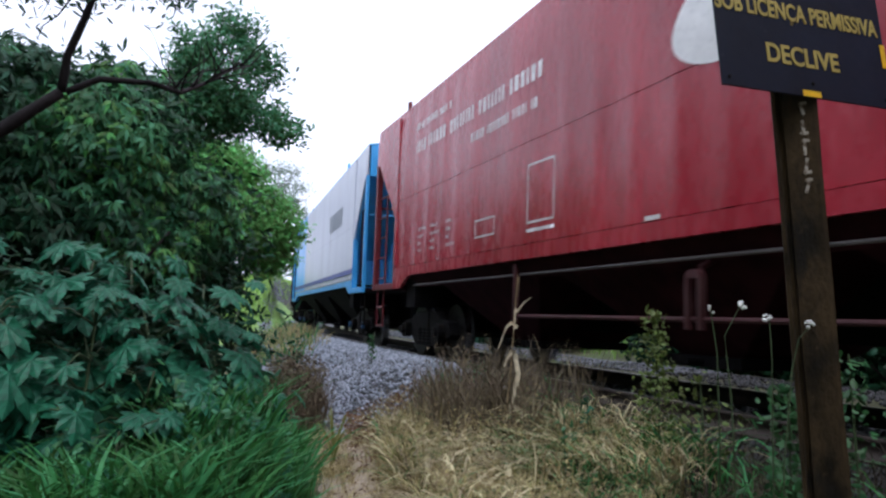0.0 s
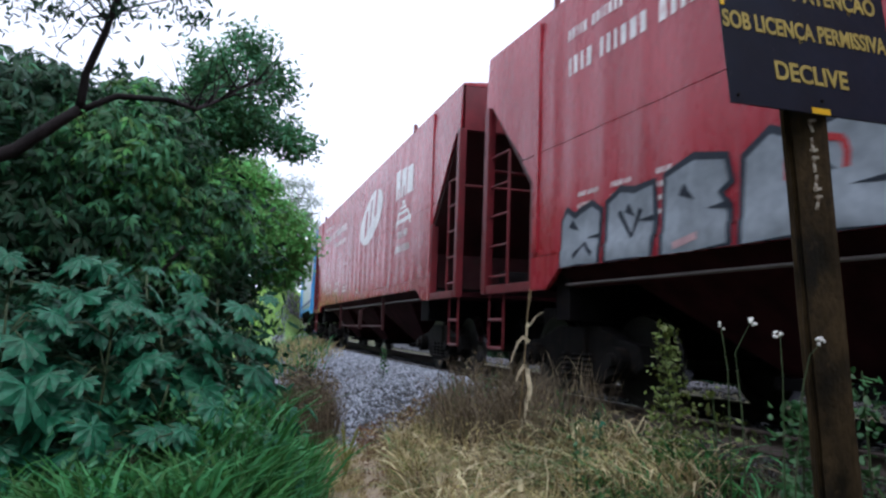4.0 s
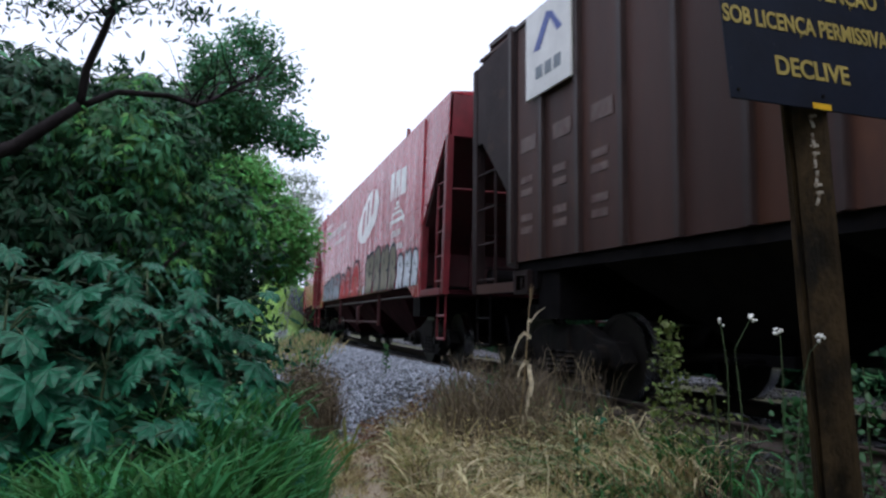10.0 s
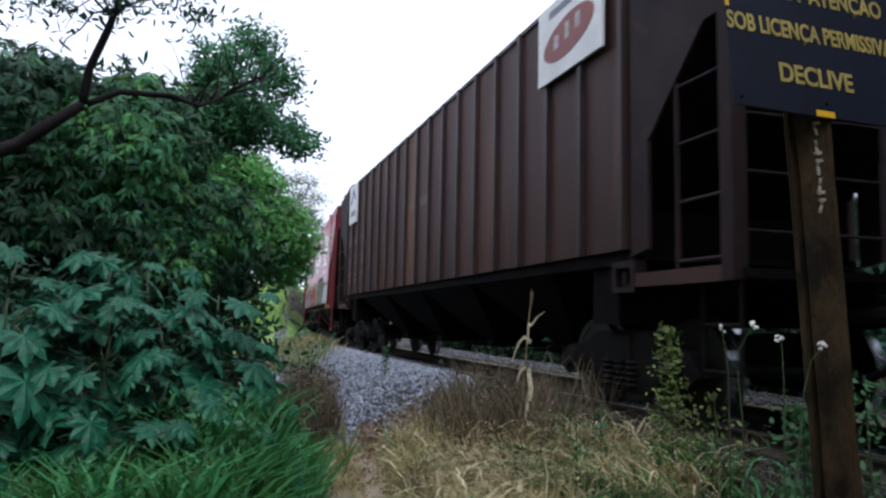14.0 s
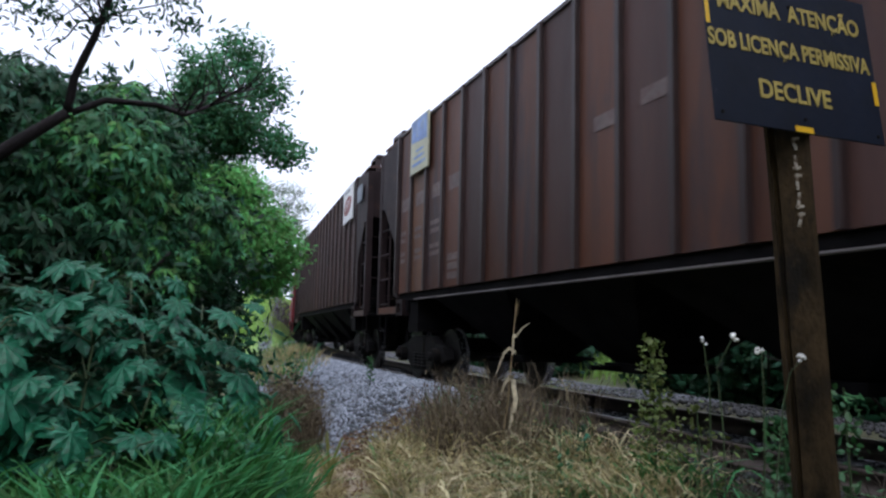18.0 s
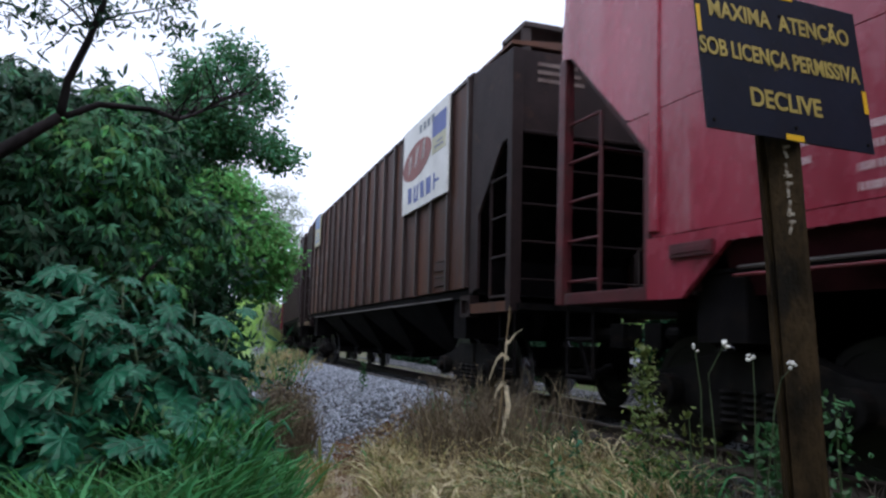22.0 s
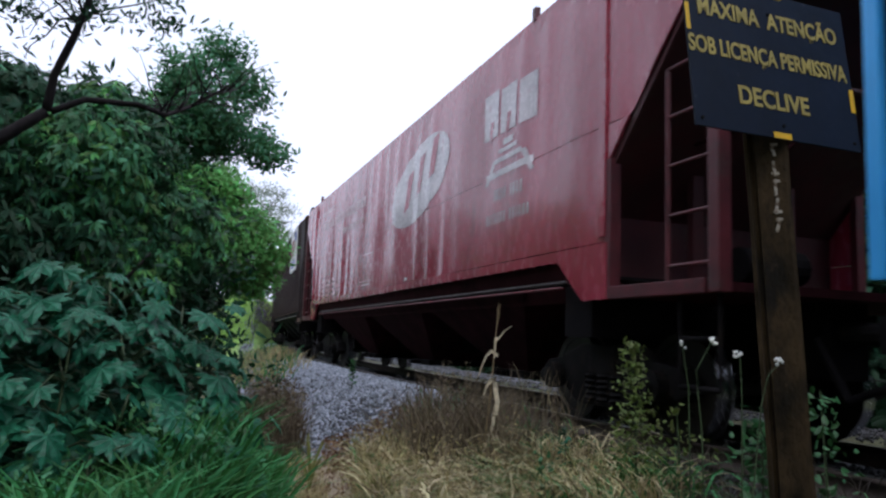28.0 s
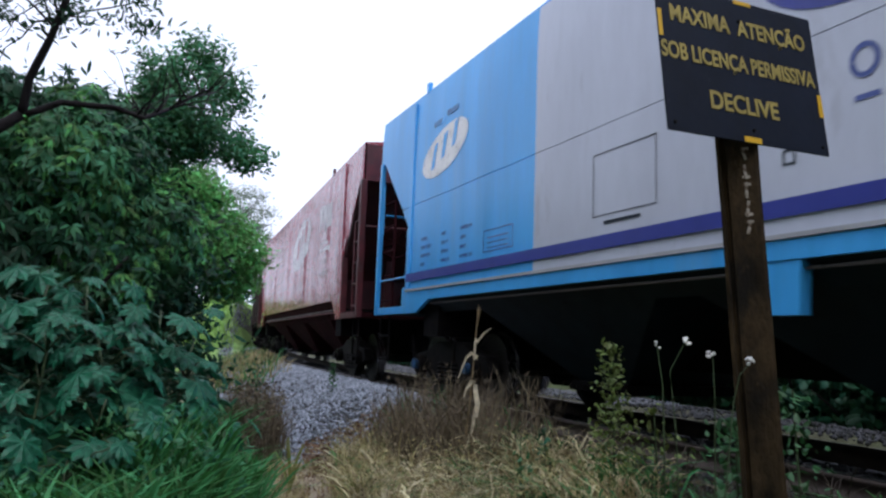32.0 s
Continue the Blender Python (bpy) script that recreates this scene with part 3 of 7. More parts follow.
                part("rod_bracket", bm, RED_INNER, w)
    if pipe:
        for sgn in (-1, 1):
            bm = bmesh.new()
            rod(bm, (6.5, sgn * 1.44, pipe_z), (-6.5, sgn * 1.44, pipe_z), 0.014)
            part("side_pipe", bm, pipe, w)
    tanks = bmesh.new()
    rod(tanks, (7.0, -0.6, 1.0), (5.9, -0.6, 1.0), 0.2, 14)
    part("air_reservoir", tanks, BLACK, w)
    return bogie(w, HALF_BOGIE, cap) + bogie(w, -HALF_BOGIE, cap)


def ladder(w, e, sgn, paint, y=1.44, inner=8.16, outer=8.70, low=1.30, high=3.3):
    bm = bmesh.new()
    rod(bm, (e * inner, sgn * y, low), (e * inner, sgn * y, high - 0.28), 0.022)
    n = 5
    for i in range(n):
        z = low + 0.12 + i * (high - low - 0.4) / (n - 1)
        rod(bm, (e * inner, sgn * y, z), (e * outer, sgn * y, z), 0.016)
    part("ladder", bm, paint, w)


def hopper(name, label, side, frame_paint, inner, dark, seed, bulge=0.012, brackets=False, pipe=None, wheel_end=False, mid=None, band=None, seam=1.57, foot=1.40):
    """A covered hopper wagon with smooth sheet sides, open end bays with ladders, and a low roof."""
    w = tagged(new(name), label, "freight wagon", "train wagons")
    BULGE[w.name] = (bulge, seed, seam)
    def zl(u):
        a = abs(u)
        return 2.78 if a < 7.70 else (2.78 + (a - 7.70) * (3.70 - 2.78) / 0.92 if a < 8.62 else 3.70)
    def zlow(u):
        return 2.771
    splits = [(-LE, LE, side)] if mid is None else [(-LE, mid, SILVER), (mid, LE, side)]
    for sgn in (-1, 1):
        for u0, u1, paint in splits:
            n = max(8, int((u1 - u0) * 14)) if sgn > 0 else 10
            bm = bmesh.new()
            sheet(bm, u0, u1, zl, lambda u: ZT, HW, sgn, bulge, seed, n, 10)
            part("upper_side_sheet", bm, paint, w, smooth=True)
            bm = bmesh.new()
            a, b = max(u0, -LP), min(u1, LP)
            sheet(bm, a, b, lambda u: seam + 0.006, zlow, HW, sgn, bulge, seed, n, 8)
            part("lower_side_sheet", bm, paint, w, smooth=True)
        for e in (-1, 1):
            bm = bmesh.new()
            prism(bm, [(e * 7.39, 2.44), (e * 7.39, 2.765), (e * 7.69, 2.765)], sgn * 1.47, sgn * 1.5)
            part("corner_sheet", bm, SILVER if mid is not None and e < 0 else side, w)
        bm = bmesh.new()
        prism(bm, [(-7.39, seam - 0.006), (-7.39, 1.19), (-6.98, 1.19), (-6.5, foot), (6.5, foot), (6.98, 1.19), (7.39, 1.19), (7.39, seam - 0.006)], sgn * 1.46, sgn * 1.512)
        part("side_sill", bm, side, w)
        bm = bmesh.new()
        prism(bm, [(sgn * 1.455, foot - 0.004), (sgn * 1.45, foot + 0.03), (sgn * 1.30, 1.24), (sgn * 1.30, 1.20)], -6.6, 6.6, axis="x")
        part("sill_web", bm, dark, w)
        if not band:
            bm = bmesh.new()
            rod(bm, (6.5, sgn * 1.40, 1.235 if foot < 1.5 else 1.40), (-6.5, sgn * 1.40, 1.235 if foot < 1.5 else 1.40), 0.016)
            part("sill_flange", bm, PIPE_GREY, w, "dusty steel flange along the underside")
        if band:
            bm = bmesh.new()
            box(bm, -7.39, 7.39, sgn * 1.515, sgn * 1.522, 1.645, 1.765)
            part("stripe", bm, band, w)
            bm = bmesh.new()
            box(bm, -7.39, 7.39, sgn * 1.512, sgn * 1.53, 1.505, 1.535)
            part("sill_lip", bm, SILVER_LINE, w)
        for e in (-1, 1):
            bm = bmesh.new()
            box(bm, e * (8.73 if band else 8.70), e * 8.82, sgn * (1.44 if band else 1.40), sgn * 1.51, 1.19, 3.72)
            part("corner_post", bm, frame_paint, w, bevel=0.012)
            bm = bmesh.new()
            box(bm, e * 7.40, e * 8.66, sgn * 1.42, sgn * 1.51, 1.19, 1.30)
            part("end_sill", bm, frame_paint, w, bevel=0.01)
            bm = bmesh.new()
            box(bm, e * 7.36, e * 7.44, sgn * 1.40, sgn * 1.506, 1.20, 2.45)
            part("stanchion", bm, frame_paint, w)
            ladder(w, e, sgn, BLACK_RED if band else frame_paint)
            bm = bmesh.new()
            box(bm, e * 7.25, e * 7.36, sgn * 1.49, sgn * 1.519, seam + 0.05, 4.34)
            part("cover_strip", bm, SILVER if mid is not None and e < 0 else side, w, bevel=0.006)
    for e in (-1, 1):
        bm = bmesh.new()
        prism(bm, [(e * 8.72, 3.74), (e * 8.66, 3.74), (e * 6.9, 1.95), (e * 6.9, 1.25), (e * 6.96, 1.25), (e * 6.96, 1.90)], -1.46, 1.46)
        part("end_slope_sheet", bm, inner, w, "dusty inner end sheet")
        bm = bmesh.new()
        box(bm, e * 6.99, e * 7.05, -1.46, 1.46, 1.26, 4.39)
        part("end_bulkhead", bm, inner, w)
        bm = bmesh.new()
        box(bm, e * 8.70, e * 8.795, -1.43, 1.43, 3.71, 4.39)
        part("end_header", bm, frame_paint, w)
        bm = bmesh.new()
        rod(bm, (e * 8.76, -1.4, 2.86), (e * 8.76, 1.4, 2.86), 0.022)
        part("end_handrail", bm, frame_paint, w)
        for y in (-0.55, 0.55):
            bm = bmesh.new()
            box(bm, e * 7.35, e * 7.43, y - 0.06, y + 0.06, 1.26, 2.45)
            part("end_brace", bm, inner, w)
        bm = bmesh.new()
        rod(bm, (e * 7.7, -0.35, 1.55), (e * 7.7, 0.35, 1.55), 0.16, 14)
        part("brake_cylinder", bm, BLACK, w)
    if wheel_end:
        bm = bmesh.new()
        ring(bm, (-8.55, 0.75, 2.62), 0.28, 0.018)
        for i in range(4):
            a = i * math.pi / 2 + 0.4
            rod(bm, (-8.55, 0.75, 2.62), (-8.55, 0.75 + 0.28 * math.cos(a), 2.62 + 0.28 * math.sin(a)), 0.012, 6)
        rod(bm, (-8.55, 0.75, 2.62), (-7.6, 0.75, 2.62), 0.02, 6)
        part("brake_wheel", bm, BLACK_RED, w, "rusty iron brake wheel")
    bm = bmesh.new()
    prism(bm, [(-1.47, 4.395), (-1.47, 4.425), (0, 4.60), (1.47, 4.425), (1.47, 4.395)], -LE, LE, axis="x")
    roof = part("roof", bm, side, w)
    for i, u in enumerate((-6.0, -2.0, 2.0, 6.0)):
        bm = bmesh.new()
        rod(bm, (u, 0.5, 4.52), (u, 0.5, 4.66), 0.32, 16)
        part("roof_hatch", bm, frame_paint, w)
    for u in (6.9, -5.8):
        bm = bmesh.new()
        box(bm, u - 0.04, u + 0.04, 1.42, 1.48, 4.40, 4.56)
        part("roof_bracket", bm, frame_paint, w)
    sets = underframe(w, dark, brackets=brackets, pipe=pipe, cap=BLUE_GRIMY if band else None, deep=0.58)
    return w, sets


def red_marks(w, ink, worn, faded=False):
    """Company lettering and emblem as plain bars and shapes."""
    decal("lettering", w, worn, letters(6.3, 3.88, 1.6, 0.12, 1) + letters(6.28, 3.48, 4.5, 0.20, 2), label="worn white lettering")
    decal("lettering", w, worn, letters(3.8, 3.14, 1.95, 0.13, 3), label="worn white lettering")
    tab = []
    for c in (6.05, 5.45, 4.75):
        for z in (2.12, 2.0, 1.88, 1.76):
            tab += letters(c, z, random.Random(int(c * 90 + z * 70)).uniform(0.15, 0.42), 0.05, int(c * 90 + z * 70), 0.35)
    decal("data_panel", w, worn, tab, label="faint data panel")
    decal("emblem", w, ink, [ellipse(-1.80, 3.29, 1.46, 0.60, radians(12)) if faded else ellipse(-1.92, 3.30, 1.36, 0.53, radians(12))], label="worn pale oval emblem" if faded else "white oval emblem")
    decal("emblem_stroke", w, RED if not faded else RED_OLD, emblem_bars(-1.92, 3.28, 1.10), y=1.518)
    blocks = [slab(-4.95, -4.50, 3.29, 3.88), slab(-5.45, -5.02, 3.28, 3.84), slab(-5.95, -5.54, 3.27, 3.80)]
    decal("lettering", w, ink, blocks, label="white lettering blocks")
    cut = [slab(b0 - 0.05, b0 + 0.05, 3.27, 3.5, 0.02) for b0 in (-4.73, -5.24)]
    decal("lettering_gap", w, RED_OLD if faded else RED, cut, y=1.518)
    decal("emblem", w, ink, [slab(-5.9, -4.6, 2.76, 2.84), [(-4.66, 2.70), (-4.56, 2.70), (-4.80, 2.98), (-4.92, 2.98)], [(-5.92, 2.68), (-5.82, 2.68), (-5.60, 2.96), (-5.72, 2.96)],
                             slab(-5.62, -4.86, 2.93, 2.99), slab(-5.5, -5.0, 3.04, 3.09), slab(-5.38, -5.12, 3.12, 3.20)], label="white stepped emblem", whole=True)
    decal("lettering", w, ink, letters(-4.88, 2.47, 0.75, 0.14, 8, 0.25) + letters(-4.66, 2.19, 1.28, 0.13, 9, 0.3), label="white lettering")
    if not faded:
        decal("reflector", w, WHITE, [slab(-0.42, -0.20, 1.585, 1.625)])


def thin_frame(u0, u1, z0, z1, t=0.025):
    return [slab(u1, u0, z0, z0 + t), slab(u1, u0, z1 - t, z1), slab(u0 - t, u0, z0, z1), slab(u1, u1 + t, z0, z1)]


def ribbon(pts, wide):
    """The outline of a stroke of even width along the points."""
    left, right = [], []
    for i, p in enumerate(pts):
        a, b = pts[max(i - 1, 0)], pts[min(i + 1, len(pts) - 1)]
        dx, dz = b[0] - a[0], b[1] - a[1]
        k = wide / 2 / math.hypot(dx, dz)
        left.append((p[0] - dz * k, p[1] + dx * k))
        right.append((p[0] + dz * k, p[1] - dx * k))
    return left + right[::-1]


def swell(poly, d):
    """The same outline, moved outwards by d."""
    area = sum(a[0] * b[1] - b[0] * a[1] for a, b in zip(poly, poly[1:] + poly[:1]))
    s = -1 if area > 0 else 1
    out = []
    for i, p in enumerate(poly):
        a, b = poly[i - 1], poly[(i + 1) % len(poly)]
        n = Vector((0, 0))
        for q, r in ((a, p), (p, b)):
            t = Vector((r[0] - q[0], r[1] - q[1])).normalized()
            n += Vector((-t.y, t.x)) * s
        n = n.normalized() * d if n.length > 0.01 else n
        out.append((p[0] + n.x, p[1] + n.y))
    return out


# sprayed letter-like shapes in shares of their width and height
SHAPES = {
    "gate": [(0, 0), (0.03, 0.85), (0.2, 1.03), (0.4, 0.88), (0.55, 0.96), (0.8, 1.04), (1, 0.9), (0.95, 0), (0.5, 0.04)],
    "arch": [(0, 0), (0.02, 0.8), (0.2, 1.0), (0.5, 1.05), (0.84, 0.98), (1, 0.76), (0.97, 0), (0.62, 0.02), (0.5, 0.14), (0.4, 0.02)],
    "fork": [(0.04, 0.5), (0.0, 0.8), (0.12, 1.0), (0.4, 0.93), (0.55, 1.0), (0.88, 1.04), (1, 0.84), (0.92, 0.5), (0.9, 0), (0.14, 0)],
    "comb": [(0, 0), (0.05, 0.94), (0.5, 1.05), (0.94, 0.96), (1, 0.72), (0.84, 0.62), (0.97, 0.42), (0.98, 0.04), (0.5, 0)],
    "slab": [(0, 0.02), (0.04, 0.9), (0.3, 1.04), (0.62, 0.96), (0.98, 1.02), (1, 0.5), (0.94, 0), (0.5, 0.03)]}


def graffiti(w):
    """Sprayed bubble shapes with dark outlines along the lower side."""
    def letter(kind, u0, u1, z0, z1, fill, line=GRAF_DARK, edge=0.07):
        poly = [(u0 + (u1 - u0) * a, z0 + (z1 - z0) * b) for a, b in SHAPES[kind]]
        decal("graffiti_outline", w, line, [[(a, max(b, z0)) for a, b in swell(poly, edge)]], y=1.516)
        decal("graffiti_fill", w, fill, [poly], y=1.519)
        q = random.Random(int(abs(u0 * 53)))
        wide, high = abs(u1 - u0), z1 - z0
        a, b = u0 + (u1 - u0) * q.uniform(0.35, 0.6), z0 + high * q.uniform(0.55, 0.68)
        decal("graffiti_stroke", w, line, [[(a - 0.13 * wide, b - 0.02), (a + 0.12 * wide, b + 0.07 * high), (a + 0.03 * wide, b + 0.20 * high)]], y=1.523)
        b = z0 + high * q.uniform(0.34, 0.5)
        decal("graffiti_stroke", w, line, [[(u1, b), (u1 + (u0 - u1) * 0.32, b + 0.05 * high), (u1, b + 0.09 * high)]], y=1.523)
    def stroke(pts, wide, paint, y=1.523):
        decal("graffiti_stroke", w, paint, [ribbon(pts, wide)], y=y)
    def loop(u0, u1, z0, z1, k=10):
        c, r = (u0 + u1) / 2, (u0 - u1) / 2
        h = min(r * 1.1, (z1 - z0) * 0.6)
        q = random.Random(int(abs(u0 * 97) + abs(z1 * 31)))
        bump = [q.uniform(0.95, 1.05) for _ in range(k + 1)]
        return [(u0, z0)] + [(c + r * bump[i] * math.cos(math.pi * i / k), z1 - h + h * bump[i] * abs(math.sin(math.pi * i / k)) ** 0.7) for i in range(k + 1)] + [(u1, z0)]
    # grey-green letters
    letter("gate", 6.40, 5.62, 1.40, 1.96, GRAF_GREY)
    letter("slab", 5.50, 4.78, 1.40, 2.02, GRAF_GREY)
    letter("comb", 4.64, 3.86, 1.40, 2.10, GRAF_GREY)
    letter("gate", 3.72, 2.40, 1.40, 2.14, GRAF_GREY)
    stroke(loop(3.30, 2.84, 1.80, 2.04), 0.05, GRAF_RED)
    stroke([(6.1, 1.5), (5.9, 1.62), (5.75, 1.5)], 0.05, GRAF_DARK)
    stroke([(5.3, 1.86), (5.1, 1.6), (4.95, 1.84)], 0.06, GRAF_DARK)
    stroke([(4.5, 1.46), (4.2, 1.52)], 0.06, GRAF_PINK)
    # bright red loops with pale lines
    for u0, u1, z1, legs in ((2.16, 1.36, 2.06, 1.46), (1.26, 0.42, 2.20, 1.42), (0.10, -1.02, 2.30, 1.42)):
        arch = loop(u0, u1, 1.40, z1)
        decal("graffiti_outline", w, GRAF_DARK, [[(a, max(b, 1.405)) for a, b in swell(arch, 0.08)]], y=1.516)
        decal("graffiti_fill", w, GRAF_RED, [arch], y=1.519)
        stroke(loop(u0 - 0.06, u1 + 0.06, legs, z1 - 0.05)[2:], 0.055, GRAF_PINK)
    stroke(loop(1.00, 0.66, 1.66, 1.96)[2:], 0.045, GRAF_WHITE)
    stroke(loop(-0.28, -0.66, 1.44, 1.90), 0.05, GRAF_TAN)
    stroke([(1.95, 1.78), (1.80, 1.90), (1.64, 1.76)], 0.05, GRAF_PINK)
    stroke([(-1.25, 1.60), (-0.95, 1.56), (-0.72, 1.62)], 0.045, GRAF_PINK)
    stroke([(0.34, 1.52), (0.02, 1.56), (-0.24, 1.50)], 0.045, GRAF_PINK)
    # large olive letters
    letter("fork", -1.98, -2.92, 1.41, 2.28, GRAF_TAN, edge=0.10)
    letter("comb", -3.08, -3.74, 1.41, 2.36, GRAF_TAN, edge=0.09)
    letter("gate", -3.88, -4.62, 1.41, 2.30, GRAF_TAN, edge=0.09)
    letter("arch", -4.76, -5.32, 1.41, 2.26, GRAF_TAN, edge=0.08)
    stroke([(-2.32, 1.98), (-2.46, 1.80), (-2.62, 1.92)], 0.08, GRAF_DARK)
    stroke([(-3.2, 1.5), (-3.34, 1.86)], 0.06, GRAF_DARK)
    stroke([(-4.98, 1.5), (-5.02, 1.72)], 0.06, GRAF_DARK)
    # white letters
    letter("arch", -5.52, -6.02, 1.40, 2.02, GRAF_WHITE, edge=0.06)
    letter("gate", -6.14, -6.66, 1.40, 2.06, GRAF_WHITE, edge=0.06)
    letter("arch", -6.76, -7.18, 1.40, 2.02, GRAF_WHITE, edge=0.06)
    decal("graffiti_fill", w, GRAF_WHITE, [[(-1.70, 1.40), (-1.97, 1.40), (-1.94, 1.60), (-1.84, 1.70), (-1.76, 1.56)]], y=1.525)


def ribbed(name, label, paint, accents, pipe=None):
    """A ribbed hopper wagon of brown oxide steel with vertical stiffeners and open end bays."""
    w = tagged(new(name), label, "freight wagon", "train wagons")
    ribs = [7.45 - 0.8145 * i for i in range(19)]
    for sgn in (-1, 1):
        for i in range(18):
            bm = bmesh.new()
            box(bm, ribs[i + 1] + 0.02, ribs[i] - 0.02, sgn * 1.44, sgn * 1.47, 1.53, 4.40)
            part("side_panel", bm, accents.get(i, paint) if sgn > 0 else paint, w)
        for u in ribs:
            bm = bmesh.new()
            prism(bm, [(u - 0.05, sgn * 1.40), (u - 0.035, sgn * 1.53), (u + 0.035, sgn * 1.53), (u + 0.05, sgn * 1.40)], 1.53, 4.43, axis="z")
            part("rib", bm, BROWN_RIB, w)
        bm = bmesh.new()
        box(bm, -7.33, 7.5, sgn * 1.40, sgn * 1.50, 4.40, 4.45)
        part("top_rail", bm, BROWN_RIB, w)
        bm = bmesh.new()
        box(bm, -7.33, 7.5, sgn * 1.34, sgn * 1.43, 1.40, 1.525)
        part("side_sill", bm, BLACK, w)
        for e in (-1, 1):
            bm = bmesh.new()
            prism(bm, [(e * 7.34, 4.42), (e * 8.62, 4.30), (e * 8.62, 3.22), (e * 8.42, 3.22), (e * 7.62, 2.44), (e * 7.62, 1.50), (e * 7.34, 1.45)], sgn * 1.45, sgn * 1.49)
            part("end_side_sheet", bm, SHADED_BROWN, w)
            bm = bmesh.new()
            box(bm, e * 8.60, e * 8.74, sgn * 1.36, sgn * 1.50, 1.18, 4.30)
            part("corner_post", bm, SHADED_BROWN, w, bevel=0.01)
            bm = bmesh.new()
            box(bm, e * 7.34, e * 8.60, sgn * 1.40, sgn * 1.49, 1.18, 1.30)
            part("end_sill", bm, paint, w)
            bm = bmesh.new()
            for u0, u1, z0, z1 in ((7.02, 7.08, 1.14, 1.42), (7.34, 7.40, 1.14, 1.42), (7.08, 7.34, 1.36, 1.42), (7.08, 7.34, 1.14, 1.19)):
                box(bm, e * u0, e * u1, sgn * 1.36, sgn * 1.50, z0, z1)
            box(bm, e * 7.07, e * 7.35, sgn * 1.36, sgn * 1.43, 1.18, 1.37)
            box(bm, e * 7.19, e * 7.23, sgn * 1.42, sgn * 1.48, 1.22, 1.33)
            part("jacking_pad", bm, SHADED_BROWN, w)
            ladder(w, e, sgn, SHADED_BROWN, y=1.46, inner=8.02, outer=8.62, low=1.24, high=3.55)
    for e in (-1, 1):
        bm = bmesh.new()
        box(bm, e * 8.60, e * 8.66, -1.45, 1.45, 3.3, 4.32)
        part("end_header", bm, SHADED_BROWN, w)
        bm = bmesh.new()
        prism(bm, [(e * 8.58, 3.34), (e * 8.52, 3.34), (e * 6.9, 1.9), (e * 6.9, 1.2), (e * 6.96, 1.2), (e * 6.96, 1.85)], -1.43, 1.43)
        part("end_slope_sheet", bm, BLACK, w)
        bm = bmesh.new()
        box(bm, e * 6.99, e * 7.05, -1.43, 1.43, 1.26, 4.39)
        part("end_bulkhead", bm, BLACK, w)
        bm = bmesh.new()
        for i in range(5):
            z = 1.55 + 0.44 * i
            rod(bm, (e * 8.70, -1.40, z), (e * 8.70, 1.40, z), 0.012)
        part("end_rung", bm, SHADED_BROWN, w)
        bm = bmesh.new()
        for k in range(3):
            box(bm, e * 8.655, e * 8.668, 0.35 + 0.05 * k, 1.0, 3.94 + 0.10 * k, 3.985 + 0.10 * k)
        part("lettering", bm, WHITE_BROWN, w, "faint worn lettering")
        bm = bmesh.new()
        for y in (-1.2, -0.4, 0.4, 1.2):
            for dx in (7.95, 8.56):
                rod(bm, (e * dx, y, 4.3), (e * dx, y, 4.66), 0.03)
        box(bm, e * 7.9, e * 8.62, -1.3, 1.3, 4.64, 4.70)
        part("roof_walkway", bm, BROWN_RIB, w)
    bm = bmesh.new()
    prism(bm, [(-1.46, 4.40), (-1.46, 4.44), (0, 4.56), (1.46, 4.44), (1.46, 4.40)], -8.6, 8.6, axis="x")
    part("roof", bm, paint, w)
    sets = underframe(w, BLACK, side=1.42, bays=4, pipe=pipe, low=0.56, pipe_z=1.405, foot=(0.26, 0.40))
    return w, sets


def board(w, u0, u1, z0, z1, paint, marks, label):
    """A sign board bolted over the ribs; marks: (material, outlines) in shares of its width and height."""
    bm = bmesh.new()
    box(bm, u1, u0, 1.53, 1.56, z0, z1)
    b = part("sign_board", bm, paint, w, label, bevel=0.006)
    for material, outs in marks:
        bm = bmesh.new()
        for o in outs:
            prism(bm, [(u0 + (u1 - u0) * a, z0 + (z1 - z0) * c) for a, c in o], 1.556, 1.566)
        part("board_print", bm, material, b)


RUNNING_GEAR = ("bogie", "side_frame", "spring", "axle_box", "bearing_cap", "wheelset", "coupler", "air_hose", "centre_sill")


def shorten(w, trim):
    """Draws the leading end bay of a wagon in by trim."""
    for ob in w.children_recursive:
        if ob.type == "MESH" and ob.name.split(".")[0] not in RUNNING_GEAR and not ob.parent.name.startswith("bogie"):
            for v in ob.data.vertices:
                v.co.x -= trim * min(1.0, max(0.0, (v.co.x - 6.3) / 0.8))


def narrow(w):
    """The ribbed wagons are a hand narrower than the smooth-sided ones and stand a little taller."""
    for ob in w.children_recursive:
        if ob.type != "MESH" or ob.name.split(".")[0] in RUNNING_GEAR or (ob.parent and ob.parent.name.startswith("bogie")):
            continue
        for v in ob.data.vertices:
            v.co.z = 0.7 + (v.co.z - 0.7) * 1.035 if v.co.z > 1.0 else v.co.z
            if abs(v.co.y) > 1.2:
                v.co.y -= math.copysign(0.13, v.co.y)


def oval(cx, cz, a, b, tilt=0.35, n=28):
    return [(cx + a * math.cos(i * math.tau / n) * math.cos(tilt) - b * math.sin(i * math.tau / n) * math.sin(tilt),
             cz + a * math.cos(i * math.tau / n) * math.sin(tilt) + b * math.sin(i * math.tau / n) * math.cos(tilt)) for i in range(n)]


ROLLING = []


